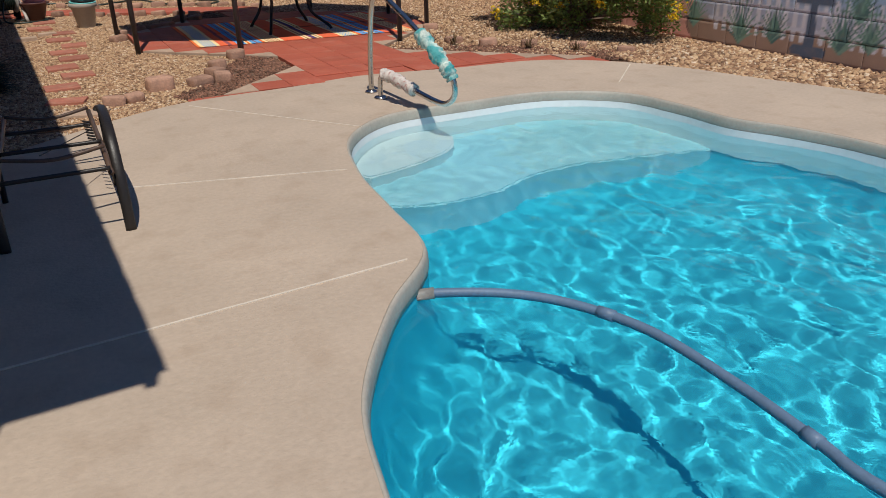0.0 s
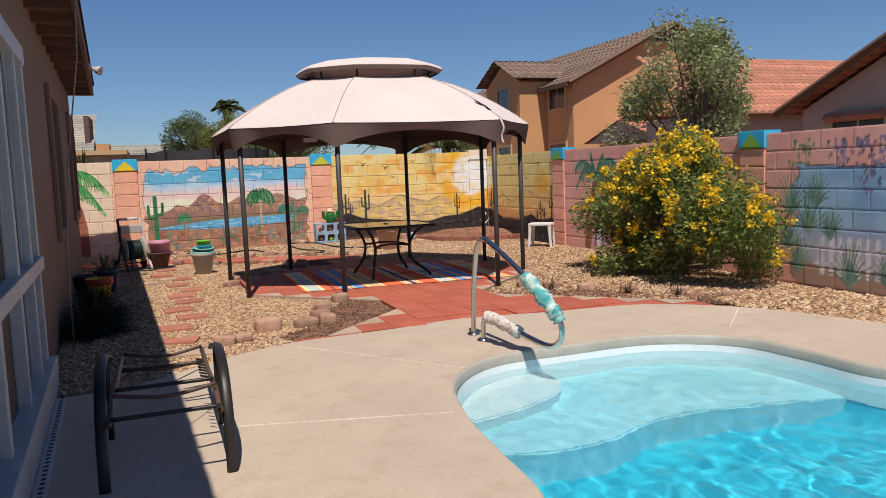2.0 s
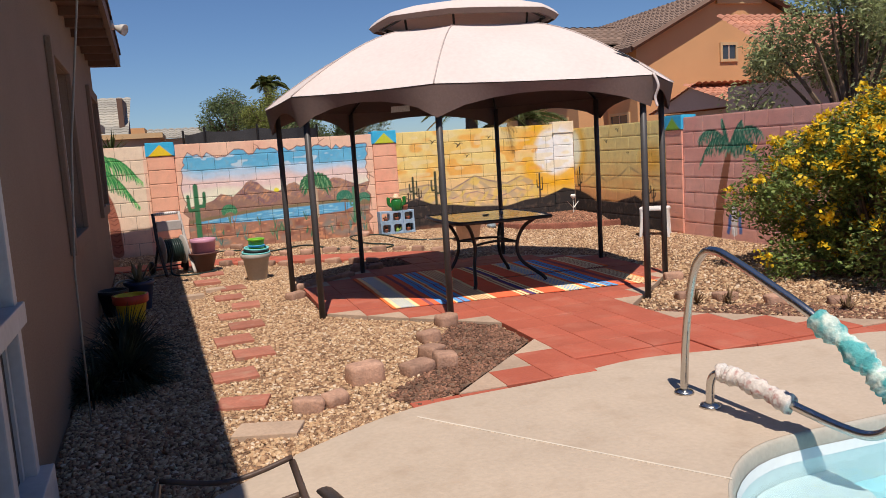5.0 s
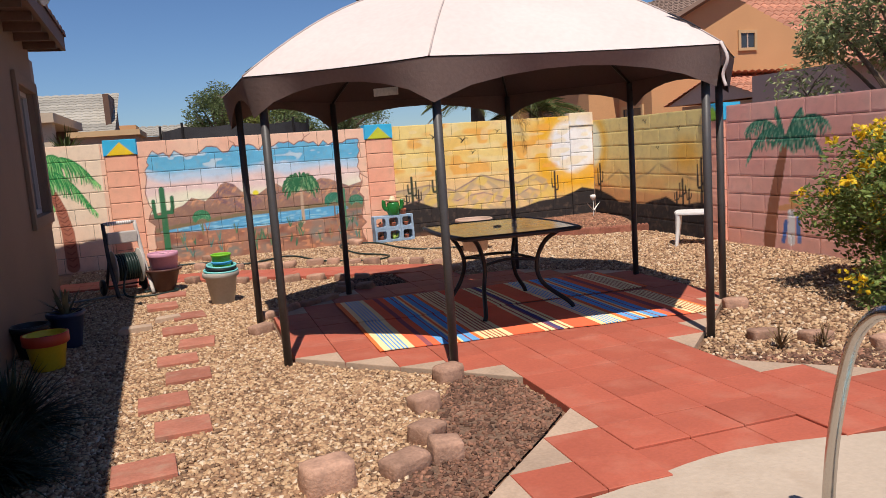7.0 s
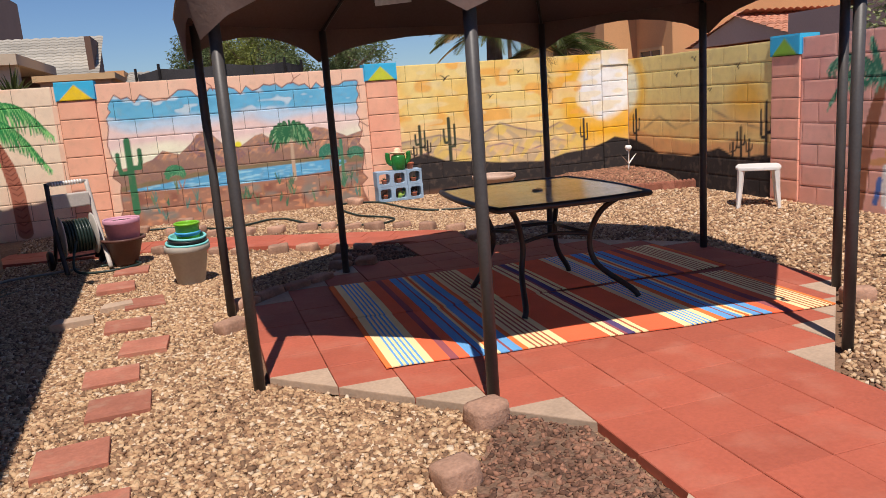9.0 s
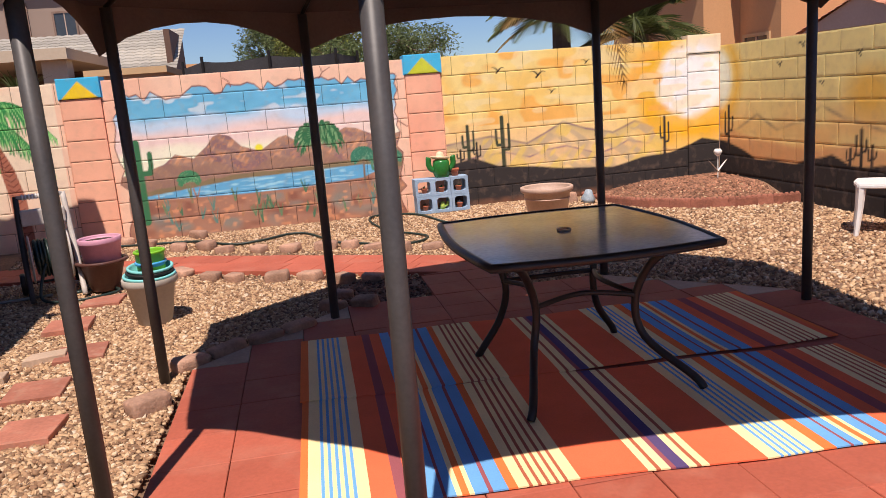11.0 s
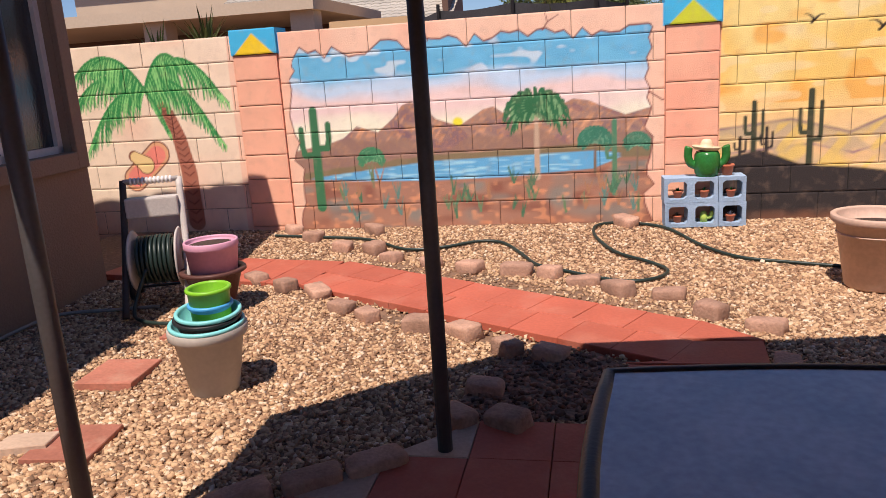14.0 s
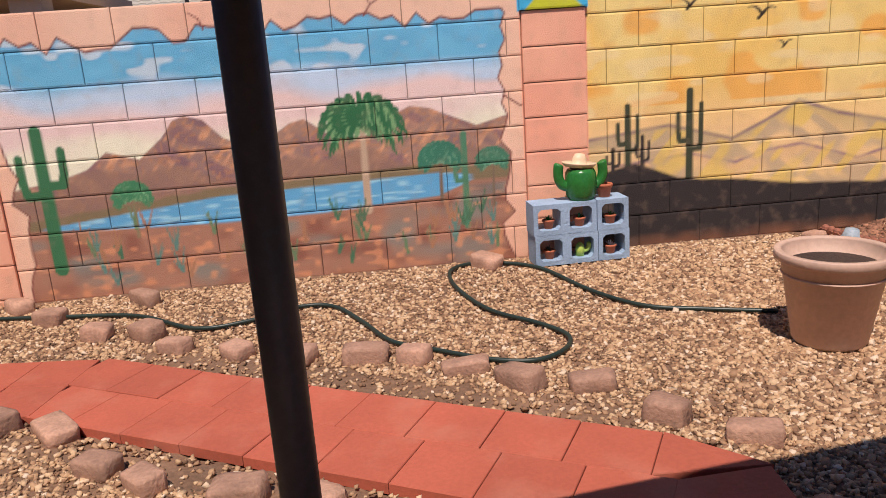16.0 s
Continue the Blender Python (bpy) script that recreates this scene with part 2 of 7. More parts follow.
def pool_step(front, z, depth):
    """A step that fills the far end of the pool behind a curved front edge."""
    line = [(p.x, p.y) for p in spline(front, 5)]
    inner = offset_loop(POOL, -0.015 * OUT)
    a = min(range(len(inner)), key=lambda k: math.dist(inner[k], line[0]))
    c = min(range(len(inner)), key=lambda k: math.dist(inner[k], line[-1]))
    n = len(inner)
    runs = []
    for d in (1, -1):
        k, run = c, [inner[c]]
        while k != a:
            k = (k + d) % n
            run.append(inner[k])
        runs.append(run)
    back = max(runs, key=lambda r: sum(p[1] for p in r) / len(r))
    b = sheet(line[1:-1] + back, [], z, depth)
    bmesh.ops.bevel(b, geom=[e for e in b.edges if len(e.link_faces) == 2 and e.calc_face_angle(0) > 1.0 and min(v.co.z for v in e.verts) > z - 0.01], offset=0.02, segments=2, affect="EDGES")
    return b


part("step", pool_step([(1.42, 4.80, 0), (1.80, 4.62, 0), (2.25, 4.60, 0), (2.7, 4.75, 0), (3.35, 4.70, 0), (4.13, 4.5, 0)], -0.50, 0.6), M_STEP2, pool, "pale blue plaster lower step", False, pool_inv)


def corner_step():
    """A small top step in the corner under the hand rail."""
    inner = offset_loop(POOL, -0.012 * OUT)
    back = [p for p in inner if p[1] > 5.10 and p[0] < 2.52]
    if back[0][0] > back[-1][0]:
        back = back[::-1]
    front = [(p.x, p.y) for p in spline([(2.50, 5.66, 0), (2.36, 5.40, 0), (2.12, 5.24, 0), (1.82, 5.14, 0), (1.58, 5.08, 0)], 4)]
    b = sheet(back + front, [], -0.30, 0.3)
    bmesh.ops.bevel(b, geom=[e for e in b.edges if len(e.link_faces) == 2 and e.calc_face_angle(0) > 1.0 and min(v.co.z for v in e.verts) > -0.31], offset=0.02, segments=2, affect="EDGES")
    return b


part("step", corner_step(), M_BENCH, pool, "white plaster corner step under the hand rail", False, pool_inv)


def pale_wall():
    """Pale plaster lining above and behind the steps."""
    inner, mid, low = (offset_loop(POOL, d * OUT) for d in (-0.012, -0.03, -0.055))
    n = len(inner)
    b = bmesh.new()
    rows = {}
    for k in range(n):
        if inner[k][1] > 4.35 or inner[k][0] > 3.0:
            rows[k] = [b.verts.new((*p, z)) for p, z in ((inner[k], -0.078), (mid[k], -0.32), (low[k], -0.53))]
    for k in rows:
        q = (k + 1) % n
        if q in rows:
            for j in range(2):
                b.faces.new((rows[k][j], rows[q][j], rows[q][j + 1], rows[k][j + 1]))
    bmesh.ops.recalc_face_normals(b, faces=b.faces)
    return b


part("wall_lining", pale_wall(), M_BENCH, pool, "white plaster wall above the steps", True, pool_inv)


def water_material():
    m = bpy.data.materials.new("pool_water")
    m.use_nodes = True
    n, l = m.node_tree.nodes, m.node_tree.links
    p = n["Principled BSDF"]
    p.inputs["Base Color"].default_value = (0.74, 0.965, 0.985, 1)
    p.inputs["Roughness"].default_value = 0.0
    p.inputs["IOR"].default_value = 1.33
    p.inputs["Transmission Weight"].default_value = 1.0
    g = n.new("ShaderNodeNewGeometry")
    b = None
    for sc, st, det in ((16.0, 0.12, 3.0),):
        t = n.new("ShaderNodeTexNoise")
        t.inputs["Scale"].default_value, t.inputs["Detail"].default_value, t.inputs["Distortion"].default_value = sc, det, 0.6
        l.new(g.outputs["Position"], t.inputs["Vector"])
        q = n.new("ShaderNodeBump")
        q.inputs["Strength"].default_value, q.inputs["Distance"].default_value = st, 0.05 if sc < 5 else 0.016
        l.new(t.outputs[0], q.inputs["Height"])
        if b:
            l.new(b.outputs[0], q.inputs["Normal"])
        b = q
    l.new(b.outputs[0], p.inputs["Normal"])
    return m


M_WATER = water_material()


def water_mesh():
    """The pool's surface: a fine grid with small waves, cut to the pool's outline."""
    step = 0.026
    xs, ys = np.arange(0.2, 4.7, step), np.arange(-2.1, 5.95, step)
    edge = offset_loop(POOL, 0.03 * OUT)
    b = bmesh.new()
    made = {}

    def vert(i, j):
        if (i, j) not in made:
            x, y = xs[i], ys[j]
            h = 0.0
            for f, a in ((4.2, 0.0090), (8.5, 0.0062), (16.0, 0.0026)):
                h += a * noise.noise((x * f + 1.5 * noise.noise((x * 1.3, y * 1.3, 3)), y * f * 0.8, f))
            made[i, j] = b.verts.new((x, y, WATER_Z + h * (0.45 + 0.55 * smooth_step(4.6, 3.2, y))))
        return made[i, j]

    def smooth_step(a, c, v):
        t = max(0.0, min(1.0, (v - a) / (c - a)))
        return t * t * (3 - 2 * t)

    for i in range(len(xs) - 1):
        for j in range(len(ys) - 1):
            if inside((xs[i] + step / 2, ys[j] + step / 2), edge):
                b.faces.new((vert(i, j), vert(i + 1, j), vert(i + 1, j + 1), vert(i, j + 1)))
    return b


def inside(p, poly):
    r = False
    for i in range(len(poly)):
        (x0, y0), (x1, y1) = poly[i - 1][:2], poly[i][:2]
        if (y0 > p[1]) != (y1 > p[1]) and p[0] < (x1 - x0) * (p[1] - y0) / (y1 - y0) + x0:
            r = not r
    return r


water = tagged(link_mesh("water", water_mesh(), M_WATER, smooth=True), "clear turquoise rippled pool water", "water", kind="structure")
water.cycles.is_caustics_caster = True
for o in pool.children:
    o.cycles.is_caustics_receiver = True
sun_data.cycles.is_caustics_light = True

# ---- ground ----
HOLE = offset_loop(POOL, 0.5 * OUT)
ground_outline = [(-700, -300), (900, -300), (900, 1200), (-700, 1200)]
ground = tagged(link_mesh("ground", sheet(ground_outline, [HOLE], -0.075, 0), M_SOIL), "tan gravelly desert ground", "ground", kind="structure")

# ---- block walls with painted murals ----
FAR_Y, RIGHT_X, TOP = 16.1, 6.66, 1.80
BL, BH = 0.4255, 0.2195
PINK = (0.80, 0.36, 0.27)


def rgb_rows(n, c):
    return np.tile(np.array(c, float), (n, 1))


def blend(col, mask, c):
    mask = np.clip(mask, 0, 1)[:, None]
    return col * (1 - mask) + np.array(c, float) * mask


def block_mesh(w, h, d, u0, z0, paint, res):
    """One block: a bevelled face of small cells that carry the wall's paint, with its sides."""
    nx, nz = max(2, round(w / res)), max(2, round(h / res))
    g = 0.0035
    us, zs = np.linspace(g, w - g, nx + 1), np.linspace(g, h - g, nz + 1)
    U, Z = np.meshgrid(us, zs)
    Y = np.zeros_like(U)
    for edge in (U == us[0], U == us[-1], Z == zs[0], Z == zs[-1]):
        Y[edge] = 0.0025
    Y = -Y
    verts = np.stack([U.ravel(), Y.ravel() + 0.0, Z.ravel()], 1)
    i = np.arange((nx + 1) * (nz + 1)).reshape(nz + 1, nx + 1)
    faces = np.stack([i[:-1, :-1], i[:-1, 1:], i[1:, 1:], i[1:, :-1]], -1).reshape(-1, 4).tolist()
    ring = list(i[0, :]) + list(i[1:, -1]) + list(i[-1, -2::-1]) + list(i[-2:0:-1, 0])
    base = len(verts)
    back = verts[ring].copy()
    back[:, 1] = -d
    verts = np.concatenate([verts, back])
    m = len(ring)
    for k in range(m):
        faces.append([int(ring[(k + 1) % m]), int(ring[k]), base + k, base + (k + 1) % m])
    col = paint(verts[:, 0] + u0, verts[:, 2] + z0)
    return verts, faces, col


def wall_pieces(name, label, u_from, u_to, place, paint, res, top, base, pilasters, flip):
    """A thick core wall, and its blocks as parts; u runs along the wall, place maps (u, out, z) to the world."""
    wall = new(name)
    tagged(wall, label, "wall", kind="structure")
    nu, nz = int((u_to - u_from) / 0.025), int((top - base) / 0.025)
    me = bpy.data.meshes.new("mortar")
    us, zs = np.linspace(u_from, u_to, nu + 1), np.linspace(base, top - 0.012, nz + 1)
    U, Z = np.meshgrid(us, zs)
    pts = [place(u, -0.007, z) for u, z in zip(U.ravel(), Z.ravel())]
    back = [place(u, -0.19, z) for u, z in ((u_from, base), (u_to, base), (u_to, top - 0.012), (u_from, top - 0.012))]
    i = np.arange(len(pts)).reshape(nz + 1, nu + 1)
    f = np.stack([i[:-1, :-1], i[:-1, 1:], i[1:, 1:], i[1:, :-1]], -1).reshape(-1, 4).tolist()
    k = len(pts)
    c4 = [int(i[0, 0]), int(i[0, -1]), int(i[-1, -1]), int(i[-1, 0])]
    f += [[k + 3, k + 2, k + 1, k]]
    f += [[c4[q], k + q, k + (q + 1) % 4, c4[(q + 1) % 4]] for q in range(4)]
    if flip:
        f = [q[::-1] for q in f]
    me.from_pydata(pts + back, [], f)
    # Joints repeat the wall paint at 0.42, imitating shade in the recess.
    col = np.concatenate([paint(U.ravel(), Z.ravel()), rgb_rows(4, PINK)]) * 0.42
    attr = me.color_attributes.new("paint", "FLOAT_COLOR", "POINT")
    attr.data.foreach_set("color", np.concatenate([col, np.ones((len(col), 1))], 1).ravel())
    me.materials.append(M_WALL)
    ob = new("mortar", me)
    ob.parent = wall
    rows = int(round((top - base) / BH)) + 1
    for r in range(rows):
        z1 = top - r * BH
        z0 = max(z1 - BH, base)
        if z1 - z0 < 0.03:
            continue
        u = u_from - (u_from + 0.08) % BL - (BL / 2 if r % 2 else 0)
        cuts = []
        while u < u_to:
            if u + BL > u_from:
                cuts.append((max(u, u_from), min(u + BL, u_to)))
            u += BL
        for a, c in cuts:
            for p0, p1 in pilasters:
                if a < p0 < c and c <= p1 + BL:
                    c = p0
                if a < p1 < c and a >= p0 - BL:
                    a = max(a, p1)
            if c - a < 0.03 or any(a >= p0 - 0.01 and c <= p1 + 0.01 for p0, p1 in pilasters):
                continue
            v, fs, cl = block_mesh(c - a, z1 - z0, 0.02, a, z0, paint, res)
            jit = random.uniform(-0.0015, 0.0015)
            v = [place(a + p[0], p[1] + jit, z0 + p[2]) for p in v]
            if flip:
                fs = [q[::-1] for q in fs]
            bme = bpy.data.meshes.new("block")
            bme.from_pydata(v, [], fs)
            at = bme.color_attributes.new("paint", "FLOAT_COLOR", "POINT")
            at.data.foreach_set("color", np.concatenate([cl, np.ones((len(cl), 1))], 1).ravel())
            bme.materials.append(M_WALL)
            bo = new("block", bme)
            bo.parent = wall
    for p0, p1 in pilasters:
        for r in range(rows):
            z1 = top + 0.045 - r * BH
            z0 = max(z1 - BH, base)
            if z1 - z0 < 0.03:
                continue
            out = 0.035 if r == 0 else 0.02
            grow = 0.012 if r == 0 else 0.0
            v, fs, cl = block_mesh(p1 - p0 + 2 * grow, z1 - z0, 0.26, p0 - grow, z0, paint, res)
            v = [place(p0 - grow + p[0], p[1] + out, z0 + p[2]) for p in v]
            if flip:
                fs = [q[::-1] for q in fs]
            bme = bpy.data.meshes.new("pilaster_block")
            bme.from_pydata(v, [], fs)
            at = bme.color_attributes.new("paint", "FLOAT_COLOR", "POINT")
            at.data.foreach_set("color", np.concatenate([cl, np.ones((len(cl), 1))], 1).ravel())
            bme.materials.append(M_WALL)
            bo = new("pilaster_block", bme)
            bo.parent = wall
    return wall


# ---- mural paint: colours over the wall's own length u and height z ----
def pc(r, g, b):
    """Paint albedo from a colour given in 0 to 255."""
    return tuple(min(0.92, (v / 255) ** 2.2 * 1.36) for v in (r, g, b))


HASH = np.random.RandomState(5).rand(64, 64)


def vnoise(x, z, s):
    x, z = x * s + 37.3, z * s + 11.7
    i, j = np.floor(x).astype(int), np.floor(z).astype(int)
    fx, fz = x - i, z - j
    fx, fz = fx * fx * (3 - 2 * fx), fz * fz * (3 - 2 * fz)
    g = lambda a, b: HASH[a % 64, b % 64]
    return (g(i, j) * (1 - fx) + g(i + 1, j) * fx) * (1 - fz) + (g(i, j + 1) * (1 - fx) + g(i + 1, j + 1) * fx) * fz


def below(z, h, soft=0.012):
    return np.clip((h - z) / soft + 0.5, 0, 1)


def seg_dist(x, z, a, b):
    dx, dz = b[0] - a[0], b[1] - a[1]
    t = np.clip(((x - a[0]) * dx + (z - a[1]) * dz) / max(1e-9, dx * dx + dz * dz), 0, 1)
    return np.hypot(x - a[0] - t * dx, z - a[1] - t * dz), t


def strokes(col, x, z, items):
    """Paint tapering strokes (points, width at start, width at end, colour)."""
    x0, x1, z0, z1 = x.min(), x.max(), z.min(), z.max()
    for pts, w0, w1, c in items:
        w = max(w0, w1) + 0.01
        if max(p[0] for p in pts) + w < x0 or min(p[0] for p in pts) - w > x1 or max(p[1] for p in pts) + w < z0 or min(p[1] for p in pts) - w > z1:
            continue
        n = len(pts) - 1
        best = np.zeros(len(x))
        for k in range(n):
            d, t = seg_dist(x, z, pts[k], pts[k + 1])
            wid = w0 + (w1 - w0) * (k + t) / n
            best = np.maximum(best, np.clip((wid - d) / 0.008 + 0.5, 0, 1))
        col = blend(col, best, c)
    return col


def bow(a, b, lift, n=6):
    return [(a[0] + (b[0] - a[0]) * t, a[1] + (b[1] - a[1]) * t + lift * 4 * t * (1 - t)) for t in (k / n for k in range(n + 1))]


def frond(a, b, lift, leaf, rng, dark, light, n=26):
    spine = bow(a, b, lift, 10)
    out = []
    for k in range(n):
        t = (k + 0.6) / n * (len(spine) - 1)
        i = min(int(t), len(spine) - 2)
        f = t - i
        p = (spine[i][0] + (spine[i + 1][0] - spine[i][0]) * f, spine[i][1] + (spine[i + 1][1] - spine[i][1]) * f)
        dx = (b[0] - a[0]) * 0.16
        length = leaf * (0.55 + 0.7 * math.sin(math.pi * (0.15 + 0.8 * k / n))) * rng.uniform(0.8, 1.15)
        c = light if k % 3 == 0 else dark
        out.append(([p, (p[0] + dx * 0.6 + rng.uniform(-.015, .015), p[1] - length * 0.6), (p[0] + dx * 0.7, p[1] - length)], 0.014, 0.003, c))
    out.append((spine, 0.014, 0.006, dark))
    return out


def saguaro_paint(x, z0, h, w, c, arms=((-1, 0.45, 0.75), (1, 0.35, 0.85))):
    out = [([(x, z0), (x, z0 + h)], w, w * 0.9, c)]
    for s, k, top in arms:
        out.append(([(x, z0 + h * k), (x + s * w * 2.6, z0 + h * k), (x + s * w * 3.0, z0 + h * (k + 0.1)), (x + s * w * 3.0, z0 + h * top)], w * 0.7, w * 0.6, c))
    return out


def small_palm(x, z0, z1, r, rng, dark, light, trunk):
    out = [([(x, z0), (x + 0.005, z1)], r * 0.10, r * 0.07, trunk)]
    for k in range(17):
        a = math.pi * (-0.22 + 1.44 * k / 16)
        e = (x + r * math.cos(a), z1 + r * 0.75 * math.sin(a))
        out += frond((x, z1), e, r * 0.25, r * 0.38, rng, dark, light, 9)
    return out


def bird(x, z, s, c):
    return [(bow((x, z), (x - s, z + s * 0.5), s * 0.25, 4), s * 0.12, s * 0.02, c), (bow((x, z), (x + s, z + s * 0.35), s * 0.25, 4), s * 0.12, s * 0.02, c), ([(x - s * 0.25, z - s * 0.25), (x + s * 0.25, z + s * 0.2)], s * 0.12, s * 0.05, c)]


prng = random.Random(4)
GREEN_D, GREEN_L, BARK = pc(38, 120, 66), pc(120, 185, 110), pc(150, 92, 74)
FAR_STROKES = []
hub = (-1.80, 1.38)
for end, lift, leaf in (((-1.06, 1.30), 0.30, 0.26), ((-1.14, 0.92), 0.26, 0.24), ((-2.50, 1.52), 0.24, 0.20), ((-2.55, 1.25), 0.20, 0.20), ((-2.42, 0.92), 0.16, 0.26), ((-2.30, 1.62), 0.16, 0.2), ((-1.45, 1.62), 0.16, 0.2), ((-1.62, 0.98), 0.05, 0.10)):
    FAR_STROKES += frond(hub, end, lift, leaf, prng, GREEN_D, GREEN_L, 58)
TRUNK = [((-1.74, 1.34), (-1.60, 1.15), (-1.52, 0.92), (-1.47, 0.62), (-1.46, 0.15))]
FAR_TRUNK = [(list(TRUNK[0]), 0.055, 0.085, BARK)]
for k in range(22):
    t = k / 21 * 4
    i = min(3, int(t))
    p = [TRUNK[0][i][q] + (TRUNK[0][i + 1][q] - TRUNK[0][i][q]) * (t - i) for q in (0, 1)]
    FAR_TRUNK.append(([(p[0] - 0.05, p[1] + 0.02), (p[0], p[1] - 0.015), (p[0] + 0.05, p[1] + 0.02)], 0.006, 0.006, pc(110, 62, 52)))
HAT = [([(-2.03, 0.57), (-1.76, 0.80)], 0.118, 0.118, pc(96, 44, 38)), ([(-2.03, 0.57), (-1.76, 0.80)], 0.106, 0.106, pc(204, 150, 112)), ([(-2.02, 0.58), (-1.77, 0.79)], 0.084, 0.084, pc(232, 122, 108)),
       ([(-1.90, 0.70), (-2.01, 0.78)], 0.088, 0.058, pc(120, 70, 54)), ([(-1.90, 0.70), (-2.00, 0.775)], 0.078, 0.05, pc(228, 184, 128))]
INK = pc(50, 46, 44)
YELLOW_STROKES = []
for x, z0, h, w in ((3.46, 0.55, 0.44, 0.022), (3.88, 0.48, 0.58, 0.026), (5.93, 0.44, 0.46, 0.018), (3.36, 0.55, 0.17, 0.014), (3.56, 0.55, 0.24, 0.014)):
    YELLOW_STROKES += saguaro_paint(x, z0, h, w, pc(56, 62, 48) if w > 0.02 else INK)
for x, z, s in ((3.87, 1.59, 0.07), (4.35, 1.51, 0.08), (4.51, 1.31, 0.05), (4.95, 1.62, 0.05)):
    YELLOW_STROKES += bird(x, z, s * 1.15, pc(44, 38, 36))
LAKE_STROKES = small_palm(1.74, 0.46, 1.00, 0.26, prng, pc(42, 98, 66), pc(104, 148, 104), pc(172, 150, 128))
LAKE_STROKES += small_palm(0.29, 0.42, 0.68, 0.11, prng, pc(58, 120, 86), pc(100, 150, 110), pc(120, 110, 85))
LAKE_STROKES += small_palm(2.22, 0.48, 0.76, 0.13, prng, pc(50, 110, 90), pc(90, 140, 115), pc(110, 95, 80))
LAKE_STROKES += small_palm(2.56, 0.42, 0.72, 0.10, prng, pc(60, 110, 88), pc(90, 140, 115), pc(110, 95, 80))
LAKE_STROKES += saguaro_paint(-0.21, 0.25, 0.86, 0.042, pc(52, 104, 72), ((-1, 0.55, 0.82), (1, 0.62, 0.86)))
LAKE_STROKES += saguaro_paint(2.38, 0.30, 0.60, 0.022, pc(70, 118, 92), ((-1, 0.5, 0.7),))
for k in range(60):
    x, z = prng.uniform(-0.38, 2.6), prng.uniform(0.12, 0.5)
    if x > 0.6 and z > 0.42:
        continue
    c = prng.choice([pc(66, 104, 80), pc(92, 118, 88), pc(150, 110, 84), pc(84, 120, 112)])
    for q in range(4):
        LAKE_STROKES.append(([(x, z), (x + prng.uniform(-.05, .05), z + prng.uniform(.06, .16))], 0.009, 0.003, c))

TOP_X = np.linspace(-0.42, 2.72, 44)
TOP_Z = 1.60 + np.array([prng.uniform(-0.05, 0.075) for _ in TOP_X])
TOP_Z[0:3] = (1.3, 1.56, 1.66)
SIDE_Z = np.linspace(-0.1, 1.7, 24)
LEFT_X = -0.38 + np.array([prng.uniform(-0.05, 0.045) for _ in SIDE_Z])
RIGHT_E = 2.66 + np.array([prng.uniform(-0.05, 0.045) for _ in SIDE_Z])
MOUNT_X = (-0.45, -0.12, 0.05, 0.18, 0.37, 0.52, 0.60, 0.67, 0.78, 0.89, 1.09, 1.3, 1.39, 1.54, 1.75, 1.92, 2.05, 2.17, 2.47, 2.7)
MOUNT_Z = (0.76, 0.81, 0.86, 0.96, 0.90, 1.02, 1.12, 1.145, 1.11, 0.99, 0.92, 1.05, 1.07, 0.96, 0.93, 1.04, 1.10, 1.08, 0.95, 1.01)
LAKE_X = (-0.3, 0.24, 0.82, 1.46, 2.2, 2.42)
LAKE_T = (0.515, 0.57, 0.63, 0.645, 0.665, 0.64)
LAKE_B = (0.505, 0.475, 0.46, 0.47, 0.515, 0.60)


